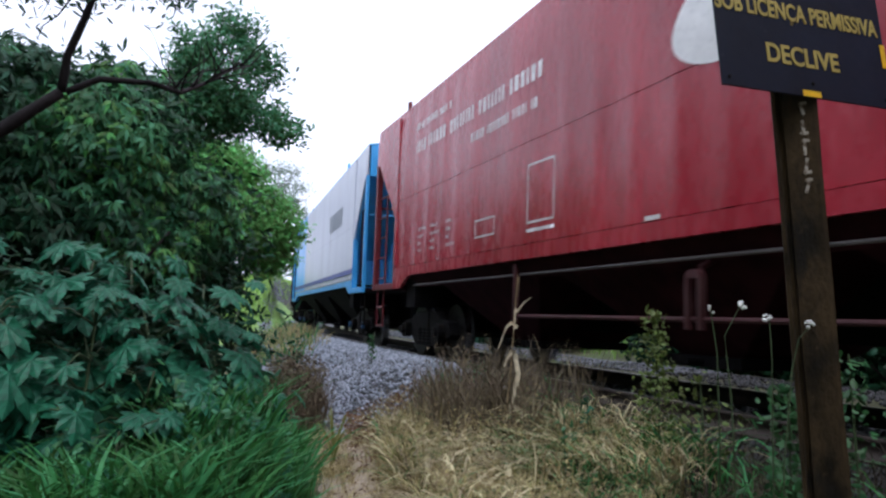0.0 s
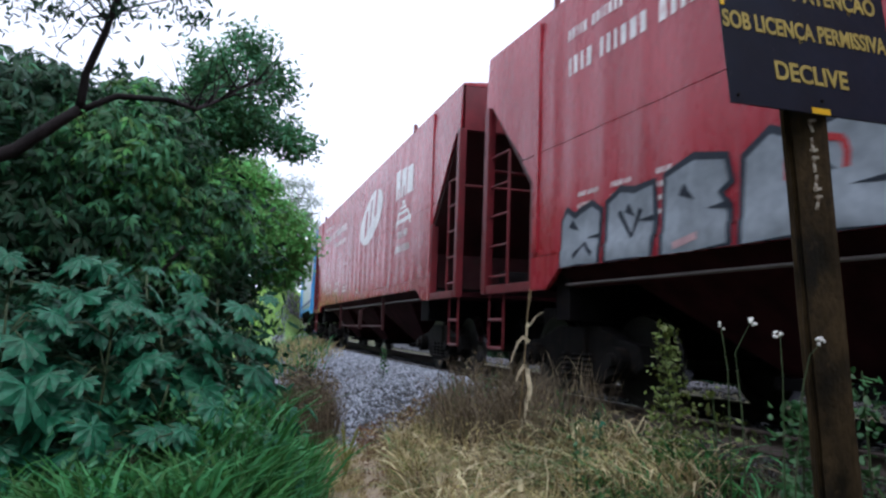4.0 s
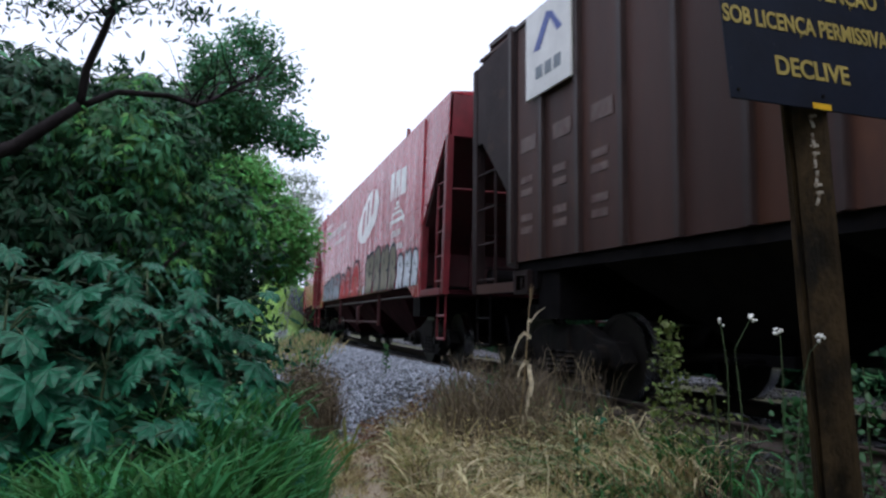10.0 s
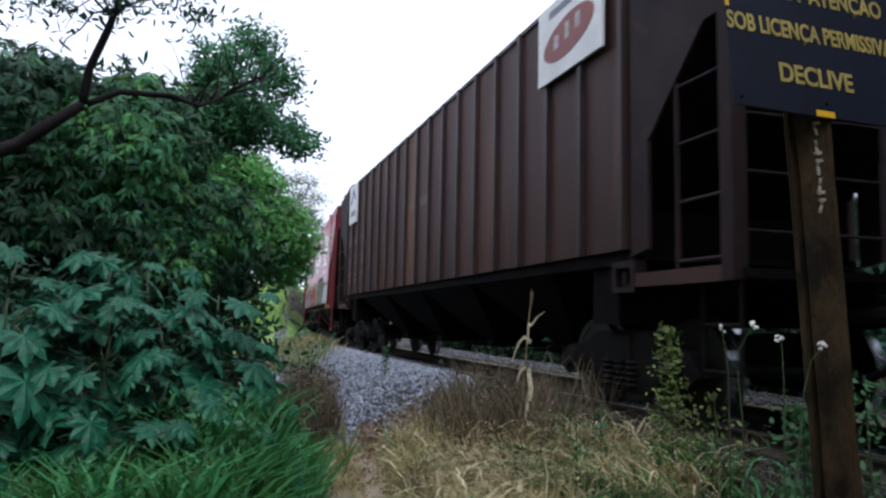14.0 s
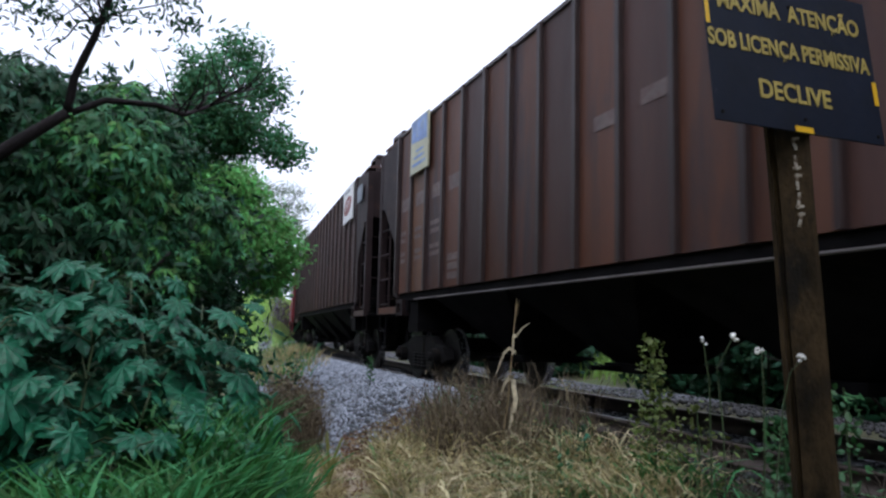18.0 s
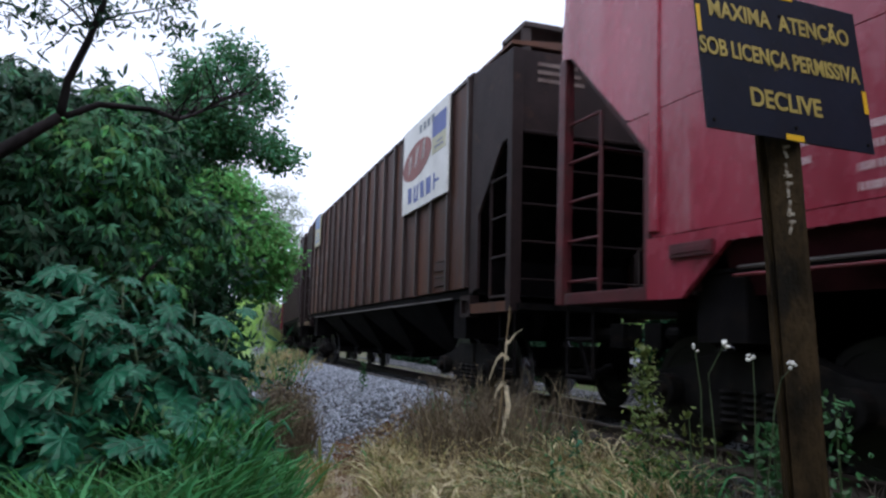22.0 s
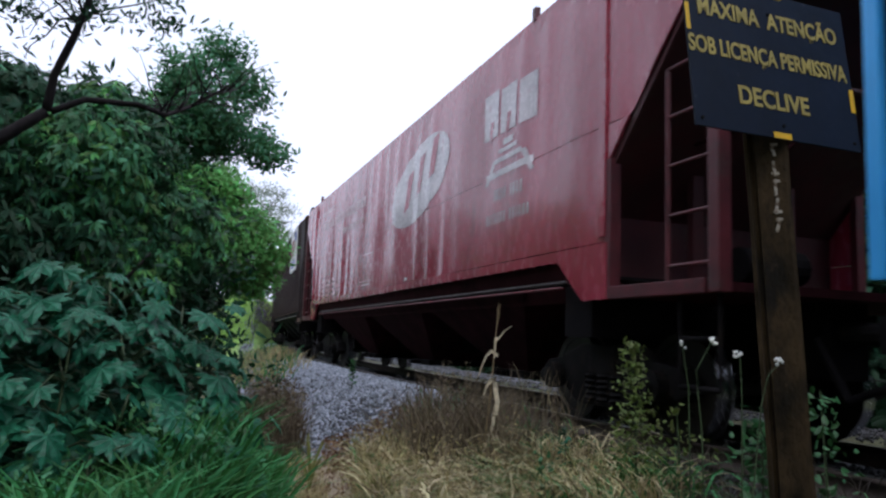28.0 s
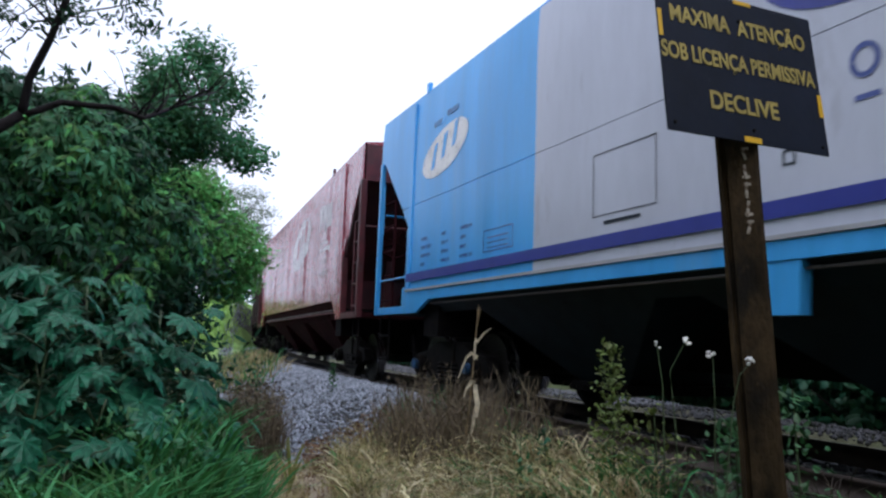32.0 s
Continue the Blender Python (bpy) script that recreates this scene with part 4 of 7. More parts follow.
def roll_out(key, made):
    ROLLING.append((key, made[0], made[1]))
    return made[0]


w = roll_out("first", hopper("hopper_wagon", "glossy red covered hopper wagon with white lettering and oval emblem", RED, RED_FRAME, RED_INNER, BLACK_RED, 1.3, 0.012, brackets=True))
red_marks(w, WHITE, WHITE_WORN)
decal("marking_frame", w, WHITE_WORN, thin_frame(2.04, 1.41, 1.80, 2.50) + [slab(1.4, 2.05, 1.70, 1.74)] + thin_frame(3.6, 2.95, 1.77, 2.02), label="thin white painted frames", whole=True)

w = roll_out("second", hopper("hopper_wagon", "red covered hopper wagon sprayed with graffiti along its lower side", RED, RED_FRAME, RED_INNER, BLACK_RED, 4.1, 0.012, brackets=True))
red_marks(w, WHITE, WHITE_WORN)
graffiti(w)
shorten(w, 0.34)

w = roll_out("third", ribbed("ribbed_wagon", "dark brown ribbed hopper wagon with white sign boards", BROWN, {8: RUST, 5: BROWN_WARM, 13: BROWN_WARM}))
board(w, 6.93, 5.87, 3.38, 4.40, BOARD, [(LOGO_BLUE, [[(0.2, 0.52), (0.34, 0.50), (0.62, 0.84), (0.50, 0.88)]]), (LOGO_BLUE, [[(0.50, 0.88), (0.62, 0.84), (0.84, 0.60), (0.74, 0.58)]]), (GRAF_GREY, [slab(0.25, 0.40, 0.18, 0.32)]), (GRAF_GREY, [slab(0.46, 0.60, 0.18, 0.32)]), (GRAF_GREY, [slab(0.66, 0.8, 0.18, 0.32)])], "small white sign board")
board(w, -5.45, -6.95, 3.52, 4.40, BOARD, [(LOGO_RED, [oval(0.5, 0.45, 0.40, 0.24, 0.25)]), (BOARD, [slab(0.28, 0.36, 0.36, 0.54)]), (BOARD, [slab(0.46, 0.53, 0.40, 0.60)]), (BOARD, [slab(0.62, 0.70, 0.44, 0.62)]), (GRAF_GREY, [slab(0.2, 0.7, 0.82, 0.90)])], "white sign board with a red oval")
board(w, -7.62, -8.25, 3.74, 4.10, GRAF_GREY, [], "small grey plate")
faint = [slab(0.25, 0.75, 2.96, 3.06), slab(-0.55, -0.05, 2.93, 3.08)]
for i in range(3):
    u = 7.33 - 0.8145 * i
    faint += [slab(u - 0.5, u - 0.1, 2.82, 3.0)] + [slab(u - 0.4, u - 0.1, z, z + 0.08) for z in (2.45, 2.3, 2.0, 1.85)]
decal("lettering", w, WHITE_BROWN, faint, y=1.478, label="faint worn lettering")
narrow(w)

w = roll_out("fourth", ribbed("ribbed_wagon", "rust-brown ribbed hopper wagon with printed sign boards", BROWN_WARM, {1: RUST, 4: BROWN, 7: BROWN, 9: BROWN, 12: BROWN}, pipe=PIPE_GREY))
board(w, 6.55, 5.62, 3.52, 4.46, BOARD_YELLOW, [(BOARD_PALE_BLUE, [[(0.06, 0.58), (0.94, 0.52), (0.94, 0.97), (0.06, 0.97)]]), (BOARD_PALE_BLUE, [slab(0.12, 0.88, 0.12, 0.18), slab(0.22, 0.82, 0.25, 0.30), slab(0.32, 0.74, 0.37, 0.41)])], "yellowed sign board with blue print")
board(w, -3.95, -6.48, 2.95, 4.42, BOARD, [
    (LOGO_RED, [oval(0.34, 0.56, 0.335, 0.20, 0.20)]),
    (BOARD, [[(0.14, 0.44), (0.20, 0.46), (0.24, 0.66), (0.18, 0.64)], [(0.30, 0.48), (0.36, 0.50), (0.40, 0.72), (0.34, 0.70)], [(0.46, 0.52), (0.52, 0.54), (0.55, 0.74), (0.49, 0.72)]]),
    (LOGO_BLUE, [slab(0.69, 0.96, 0.66, 0.88)]), (LOGO_BLUE, [slab(0.74, 0.92, 0.53, 0.55)]), (LOGO_BLUE, [slab(0.77, 0.90, 0.58, 0.60)]), (LOGO_BLUE, [slab(0.16, 0.24, 0.10, 0.28, 0.004)]), (LOGO_BLUE, [slab(0.30, 0.33, 0.09, 0.27)]), (LOGO_BLUE, [slab(0.37, 0.40, 0.09, 0.27)]),
    (LOGO_BLUE, [slab(0.45, 0.53, 0.09, 0.27, 0.012)]), (LOGO_BLUE, [slab(0.58, 0.68, 0.09, 0.27, 0.004)]), (LOGO_BLUE, [slab(0.73, 0.76, 0.10, 0.27)]), (LOGO_BLUE, [slab(0.76, 0.84, 0.17, 0.20)]), (LOGO_BLUE, [slab(0.33, 0.37, 0.08, 0.12)]),
    (BOARD_YELLOW, [slab(0.69, 0.96, 0.48, 0.66)])] + [(GRAF_GREY, [slab(0.40 + 0.09 * i, 0.45 + 0.09 * i, 0.84, 0.93)]) for i in range(4)], "large white sign board with a red oval and blue print")
faint = []
for i in range(4):
    u = 7.33 - 0.8145 * i
    faint += [slab(u - 0.58, u - 0.08, 2.98, 3.2)] if i != 2 else [slab(u - 0.5, u - 0.15, 2.98, 3.2)]
    if i < 3:
        faint += [slab(u - 0.35 - 0.08 * i, u - 0.06, z, z + 0.07) for z in (2.55, 2.42, 2.18, 2.06)]
faint += [slab(4.28, 4.80, z, z + 0.10) for z in (1.64, 1.78, 1.92)]
decal("lettering", w, WHITE_BROWN, faint, y=1.478, label="faint worn lettering")
decal("lettering", w, WHITE_BROWN, [slab(0.1, 0.6, 2.85, 3.0), slab(-0.7, -0.2, 2.9, 3.05)], y=1.478, label="faint worn lettering")
for z in (1.62, 1.84):
    bm = bmesh.new()
    prism(bm, [(1.468, z), (1.50, z), (1.50, z + 0.03), (1.484, z + 0.03), (1.484, z + 0.13), (1.50, z + 0.13), (1.50, z + 0.16), (1.468, z + 0.16)], -6.27, -5.76, axis="x")
    part("card_holder", bm, BROWN, w)
narrow(w)

w = roll_out("fifth", hopper("hopper_wagon", "faded, dented red covered hopper wagon with worn grey emblem", RED_OLD, RED_FRAME_OLD, RED_INNER, BLACK_RED, 7.7, 0.018, pipe=RED_FRAME, wheel_end=True, seam=1.70, foot=1.585))
red_marks(w, GREY_GREEN, FADED_INK, faded=True)
decal("marking_frame", w, FADED_INK, thin_frame(1.87, 0.90, 1.88, 2.44, 0.013) + [slab(1.0, 1.7, 1.80, 1.83)], label="thin faded frame", whole=True)
decal("reflector", w, WHITE, [slab(-1.42, -1.28, 1.73, 1.78)])

bm = bmesh.new()
box(bm, 6.62, 7.08, 1.512, 1.545, 1.50, 1.61)
box(bm, 6.66, 7.04, 1.545, 1.552, 1.53, 1.58)
part("card_holder", bm, RED_FRAME_OLD, w, bevel=0.006)

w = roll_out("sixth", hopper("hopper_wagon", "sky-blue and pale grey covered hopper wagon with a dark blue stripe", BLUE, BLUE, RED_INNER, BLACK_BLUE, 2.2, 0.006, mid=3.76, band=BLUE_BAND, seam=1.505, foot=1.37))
decal("emblem", w, WHITE, [ellipse(6.17, 3.39, 0.76, 0.30, radians(12))], label="white oval emblem")
decal("emblem_stroke", w, BLUE, emblem_bars(6.17, 3.38, 0.60), y=1.518)
tab = []
for c in (6.85, 6.15, 5.55):
    for z in (2.20, 2.08, 1.96, 1.84):
        tab += letters(c, z, random.Random(int(c * 90 + z * 70)).uniform(0.12, 0.36), 0.045, int(c * 90 + z * 70), 0.3)
decal("data_panel", w, BLUE_BAND, tab, label="small dark data panel")
decal("marking_frame", w, BLUE_BAND, thin_frame(4.9, 4.2, 1.84, 2.1, 0.012) + [slab(4.3, 4.8, z, z + 0.012) for z in (1.88, 1.94, 2.0)], label="small dark framed table", whole=True)
decal("marking_frame", w, GRAF_DARK, thin_frame(2.72, 1.85, 1.94, 2.52, 0.009) + [slab(2.05, 2.55, 1.86, 1.89)], label="thin dark frame on the grey side", whole=True)
decal("lettering", w, FADED_BLUE, [slab(6.2, 6.55, 3.78, 3.86), slab(5.75, 6.1, 3.84, 3.92)], label="faded writing")
decal("big_emblem", w, BLUE_BAND, [oval(-0.05, 3.35, 0.85, 0.46, 0.0)], label="dark blue disc")
def hoop(cu, cz, a, b, t, n=20):
    turn = [0.03 + (math.tau - 0.06) * i / n for i in range(n + 1)]
    return [[(cu + a * math.cos(q), cz + b * math.sin(q)) for q in turn] + [(cu + (a - t) * math.cos(q), cz + (b - t) * math.sin(q)) for q in turn[::-1]]]
decal("lettering", w, LOGO_BLUE, hoop(0.03, 2.50, 0.10, 0.11, 0.035) + [slab(-0.06, 0.10, 2.26, 2.295)] + hoop(-0.35, 2.5, 0.12, 0.11, 0.035) + hoop(-0.75, 2.5, 0.12, 0.11, 0.035)
      + [slab(-1.2, -1.16, 2.38, 2.72)], label="blue rounded lettering shapes")
decal("small_frame", w, GRAF_DARK, thin_frame(0.62, 0.52, 1.98, 2.08, 0.015), whole=True)
bm = bmesh.new()
prism(bm, [(0.84, 1.50), (0.50, 1.50), (0.53, 1.02), (0.76, 1.02)], 1.40, 1.50)
part("side_bracket", bm, BLUE, w, "blue hanging bracket")
bm = bmesh.new()
rod(bm, (8.74, 1.47, 1.74), (7.42, 1.47, 1.74), 0.014)
part("grab_bar", bm, BLUE, w)
for u0, u1 in ((8.74, 8.62), (7.42, 7.60)):
    bm = bmesh.new()
    prism(bm, [(u0, 1.64), (u0, 1.84), (u1, 1.75), (u1, 1.73)], 1.465, 1.475)
    part("gusset_plate", bm, BLUE, w)
bm = bmesh.new()
box(bm, 7.43, 7.60, 1.44, 1.50, 1.30, 1.58)
part("air_valve_box", bm, BLUE, w, bevel=0.03)
bm = bmesh.new()
rod(bm, (8.6, 1.49, 2.5), (8.6, 1.49, 3.3), 0.014)
part("grab_bar", bm, BLUE, w)
bm = bmesh.new()
rod(bm, (6.6, 1.44, 1.315), (-6.0, 1.44, 1.315), 0.013)
part("brake_pipe", bm, PIPE_GREY, w)

w = roll_out("ahead", hopper("hopper_wagon", "sky-blue and pale grey covered hopper wagon running ahead", BLUE, BLUE, BLUE, BLACK, 5.2, 0.006, mid=3.76, band=BLUE_BAND, seam=1.505, foot=1.37))
tab = letters(-3.0, 3.0, 2.6, 0.5, 50, 0.3)
decal("lettering", w, GRAF_GREY, tab, label="faded grey lettering")
narrow(roll_out("lead", ribbed("ribbed_wagon", "dark brown ribbed hopper wagon at the bend", BROWN, {})))


# ---- ground, track and ballast ----
def smooth(a, b, v):
    q = min(1.0, max(0.0, (v - a) / (b - a)))
    return q * q * (3 - 2 * q)


def offset_left(x, y):
    yy = min(max(y, -40.0), 130.0)
    return (TRACK_X + CURVE * yy * yy / 2 - x) * math.cos(CURVE * yy)


def ground_z(x, y):
    o = offset_left(x, y)
    if o >= 0:
        heap = smooth(7.0, 10.5, y)
        z = -0.24 + 0.23 * heap * smooth(0.95, 1.35, o) - (0.40 + 0.23 * heap) * smooth(1.2 + 0.5 * heap, 2.6 + 0.8 * heap, o) - 0.16 * smooth(3.4, 6.0, o)
        z += 3.9 * smooth(30, 58, y) * smooth(1.9, 2.7, o) + 1.2 * smooth(9, 22, o)
    else:
        z = -0.24 - 0.10 * smooth(4.4, 5.2, -o) + 1.0 * smooth(5.6, 10, -o) + 3.2 * smooth(9.5, 20, -o)
    r = math.hypot(x, y)
    n = noise.noise((x * 0.8, y * 0.8, 0.3)) * 0.05 + noise.noise((x * 0.12, y * 0.12, 2.3)) * 0.25 * smooth(6, 30, abs(o))
    return z + n * (smooth(1.6, 3.0, abs(o)) if r < 200 else 1)


def axis(near, far, n, m):
    inner = np.linspace(-near, near, n)
    outer = near + (far - near) * np.linspace(0.02, 1, m) ** 3
    return np.concatenate([-outer[::-1], inner, outer])


gx, gy = axis(32, 1500, 150, 26), axis(62, 1500, 210, 24) + 22
verts = [(x, y, ground_z(x, y)) for y in gy for x in gx]
k = len(gx)
idx = np.arange(len(verts)).reshape(len(gy), k)
faces = np.stack([idx[:-1, :-1], idx[:-1, 1:], idx[1:, 1:], idx[1:, :-1]], -1).reshape(-1, 4)
tagged(mesh_from("ground", verts, faces, EARTH, smooth=True), "weedy brown earth beside a railway line", "ground", kind="structure")

ss, oo = np.linspace(-14, 95, 330), np.linspace(-1.75, 3.3, 30)
verts = []
for s in ss:
    for o in oo:
        if o > 1.4:
            o = 1.4 + (o - 1.4) * (0.05 + 0.95 * smooth(6.8, 9.0, s))
        x, y = track(s, o)
        verts.append((x, y, ground_z(x, y) + 0.035 + 0.022 * noise.noise((x * 6, y * 6, 1))))
idx = np.arange(len(verts)).reshape(len(ss), len(oo))
faces = np.stack([idx[:-1, :-1], idx[1:, :-1], idx[1:, 1:], idx[:-1, 1:]], -1).reshape(-1, 4)
ballast = tagged(mesh_from("ballast", verts, faces, BALLAST, smooth=True), "bed of grey crushed stone under the track", "ballast", kind="structure")

rng = np.random.default_rng(5)


def stones(name, n, s0, s1, o0, o1, r0, r1, label, material=STONE):
    s, o = rng.uniform(s0, s1, n), rng.uniform(o0, o1, n)
    base = np.array([(1, 0, 0), (0, 1, 0), (-1, 0, 0), (0, -1, 0), (0.1, 0.1, 0.8), (0, 0, -0.8)])
    tri = np.array([(0, 1, 4), (1, 2, 4), (2, 3, 4), (3, 0, 4), (1, 0, 5), (2, 1, 5), (3, 2, 5), (0, 3, 5)])
    pts = []
    for a, b in zip(s, o):
        x, y = track(a, b)
        pts.append((x, y, ground_z(x, y) + 0.05))
    pts = np.array(pts)
    r = rng.uniform(r0, r1, n)
    v = base[None] * r[:, None, None] * rng.uniform(0.6, 1.35, (n, 6, 3))
    ang = rng.uniform(0, math.tau, n)
    c, sn = np.cos(ang)[:, None], np.sin(ang)[:, None]
    tilt = rng.uniform(-0.7, 0.7, n)[:, None]
    z = v[..., 2] * np.cos(tilt) + v[..., 0] * np.sin(tilt)
    x0 = v[..., 0] * np.cos(tilt) - v[..., 2] * np.sin(tilt)
    v = np.stack([x0 * c - v[..., 1] * sn, x0 * sn + v[..., 1] * c, z], -1) + pts[:, None]
    f = tri[None] + 6 * np.arange(n)[:, None, None]
    return tagged(mesh_from(name, v.reshape(-1, 3), f.reshape(-1, 3), material), label, "gravel", kind="stuff")


stones("gravel", 17000, 8.0, 26, 1.0, 3.45, 0.017, 0.040, "loose grey crushed stones on the shoulder of the track")
stones("gravel", 7000, -2, 32, -1.6, 1.3, 0.02, 0.045, "loose stones between the rails, train's shade in their dark colour", STONE_SHADED)
# Near stretch uses the darker stone, to paint in the train's shade.
stones("gravel", 2300, 0, 11.0, -4.9, -2.9, 0.02, 0.05, "strip of stones beyond the track, train's shade in their dark colour", STONE_SHADED)
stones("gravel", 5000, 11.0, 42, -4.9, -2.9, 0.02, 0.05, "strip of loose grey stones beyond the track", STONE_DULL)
stones("gravel", 5000, 26, 60, 1.3, 3.3, 0.03, 0.06, "loose grey stones further along the line")

rail_line = np.linspace(-14, 95, 110)
prof = [(-0.07, -0.17), (0.07, -0.17), (0.07, -0.155), (0.012, -0.13), (0.012, -0.045), (0.036, -0.035), (0.036, 0), (-0.036, 0), (-0.036, -0.035), (-0.012, -0.045), (-0.012, -0.13), (-0.07, -0.155)]
for side in (-0.836, 0.836):
    verts = []
    for s in rail_line:
        for a, b in prof:
            x, y = track(s, side + a)
            verts.append((x, y, b - 0.001))
    idx = np.arange(len(verts)).reshape(len(rail_line), len(prof))
    nxt = np.roll(idx, -1, axis=1)
    faces = np.stack([idx[:-1], nxt[:-1], nxt[1:], idx[1:]], -1).reshape(-1, 4)
    r = tagged(mesh_from("rail", verts, faces, RAIL), "worn steel rail spiked to the sleepers", "rail", "running rails", kind="structure")
    verts = []
    for s in rail_line:
        for a in (-0.026, 0.026):
            x, y = track(s, side + a)
            verts.append((x, y, 0.003))
    idx = np.arange(len(verts)).reshape(len(rail_line), 2)
    faces = np.stack([idx[:-1, 0], idx[:-1, 1], idx[1:, 1], idx[1:, 0]], -1)
    mesh_from("running_surface", verts, faces, RAIL_TOP, r)["label"] = "polished running surface"

bm = bmesh.new()
box(bm, -0.11, 0.11, -1.35, 1.35, -0.30, -0.175)
first = part("sleeper", bm, SLEEPER, ballast, bevel=0.012)
rnd = random.Random(3)
first.matrix_basis = pose(*track(-8), 0)
for i in range(1, 95):
    s = -8 + 0.62 * i
    share(first, ballast, pose(*track(s, rnd.uniform(-0.04, 0.04)), rnd.uniform(-0.008, 0.008), 0, 0, -math.degrees(CURVE * s) + 90 + rnd.uniform(-1.5, 1.5)) @ pose(0, 0, 0, 0, 0, -90))

verts, faces = [], []
way = [(-0.6, -8.0), (0.0, -3.0), (0.6, 1.5), (0.95, 3.2), (1.35, 5.0), (1.72, 6.6), (2.12, 8.4), (2.6, 9.6)]
for i in range(57):
    q = i / 56 * 7
    j = min(int(q), 6)
    x = way[j][0] + (way[j + 1][0] - way[j][0]) * (q - j)
    y = way[j][1] + (way[j + 1][1] - way[j][1]) * (q - j)
    for c in range(7):
        o = (c / 6 - 0.5) * (0.62 + 0.12 * noise.noise((0, y, 4)))
        px, py = x + o + 0.06 * noise.noise((y * 2, c, 0)), y - 0.2 * o
        edge = 1 - abs(c / 3 - 1) ** 3
        verts.append((px, py, ground_z(px, py) + 0.022 * edge - 0.012 + 0.012 * noise.noise((px * 5, py * 5, 0))))
idx = np.arange(len(verts)).reshape(57, 7)
faces = np.stack([idx[:-1, :-1], idx[:-1, 1:], idx[1:, 1:], idx[1:, :-1]], -1).reshape(-1, 4)
tagged(mesh_from("footpath", verts, faces, PATH, smooth=True), "narrow trodden dirt footpath towards the track", "footpath", kind="structure")


# ---- plants ----
def blades(name, pts, h0, h1, width, lean, material, label, category, seed=1, z0=None, curl=2.2):
    """A stand of bending grass blades, each its own tapered strip."""
    g = np.random.default_rng(seed)
    n = len(pts)
    pts = np.asarray(pts)
    zz = np.array([ground_z(x, y) for x, y in pts]) - 0.02 if z0 is None else np.full(n, z0)
    h = g.uniform(h0, h1, n)
    a = g.uniform(0, math.tau, n)
    ln = g.uniform(0.2, 1.0, n) * lean * h
    wd = width * g.uniform(0.6, 1.3, n)
    face = g.uniform(0, math.tau, n)
    rows = []
    for t, wf in ((0, 0.7), (0.35, 1.0), (0.65, 0.9), (0.85, 0.6), (1.0, 0.08)):
        cx = pts[:, 0] + np.cos(a) * ln * t ** curl
        cy = pts[:, 1] + np.sin(a) * ln * t ** curl
        cz = zz + h * (t - 0.30 * min(lean, 1.8) * t ** 4)
        dx, dy = np.cos(face) * wd * wf / 2, np.sin(face) * wd * wf / 2
        rows += [np.stack([cx - dx, cy - dy, cz], -1), np.stack([cx + dx, cy + dy, cz], -1)]
    v = np.stack(rows, 1).reshape(-1, 3)
    q = np.array([(0, 1, 3, 2), (2, 3, 5, 4), (4, 5, 7, 6), (6, 7, 9, 8)])
    f = (q[None] + 10 * np.arange(n)[:, None, None]).reshape(-1, 4)
    return tagged(mesh_from(name, v, f, material), label, category, kind="stuff")


def scatter(n, poly, seed, keep=None, clump=0.0):
    """Random places inside a polygon of the plan, gathered in tufts."""
    g = np.random.default_rng(seed)
    poly = np.asarray(poly)
    lo, hi = poly.min(0), poly.max(0)
    def inside(p):
        c = False
        j = len(poly) - 1
        for i in range(len(poly)):
            if (poly[i, 1] > p[1]) != (poly[j, 1] > p[1]) and p[0] < (poly[j, 0] - poly[i, 0]) * (p[1] - poly[i, 1]) / (poly[j, 1] - poly[i, 1]) + poly[i, 0]:
                c = not c
            j = i
        return c
    out = []
    while len(out) < n:
        p = g.uniform(lo, hi)
        if not inside(p):
            continue
        for _ in range(int(g.integers(6, 16)) if clump else 1):
            q = p + g.normal(0, clump, 2) if clump else p
            if keep is None or keep(q):
                out.append(q)
    return out[:n]


def leaf_arrays(centres, normals, length, width, seed):
    """Folded leaf blades: centre points, facing, and sizes."""
    g = np.random.default_rng(seed)
    n = len(centres)
    nrm = normals / np.linalg.norm(normals, axis=1)[:, None]
    t = np.cross(nrm, g.normal(0, 1, (n, 3)))
    t /= np.linalg.norm(t, axis=1)[:, None]
    b = np.cross(nrm, t)
    L = (length * g.uniform(0.6, 1.3, n))[:, None]
    W = (width * g.uniform(0.7, 1.2, n))[:, None]
    fold = nrm * W * 0.35
    v = np.stack([centres - t * L * 0.5, centres + b * W * 0.40 - fold - t * L * 0.24, centres + b * W * 0.44 - fold + t * L * 0.14, centres + t * L * 0.5 - nrm * L * 0.18,
                  centres - b * W * 0.44 - fold + t * L * 0.14, centres - b * W * 0.40 - fold - t * L * 0.24], 1)
    i = 6 * np.arange(n)
    f = np.concatenate([np.stack([i, i + 1, i + 2, i + 3], -1), np.stack([i, i + 3, i + 4, i + 5], -1)])
    return v.reshape(-1, 3), f


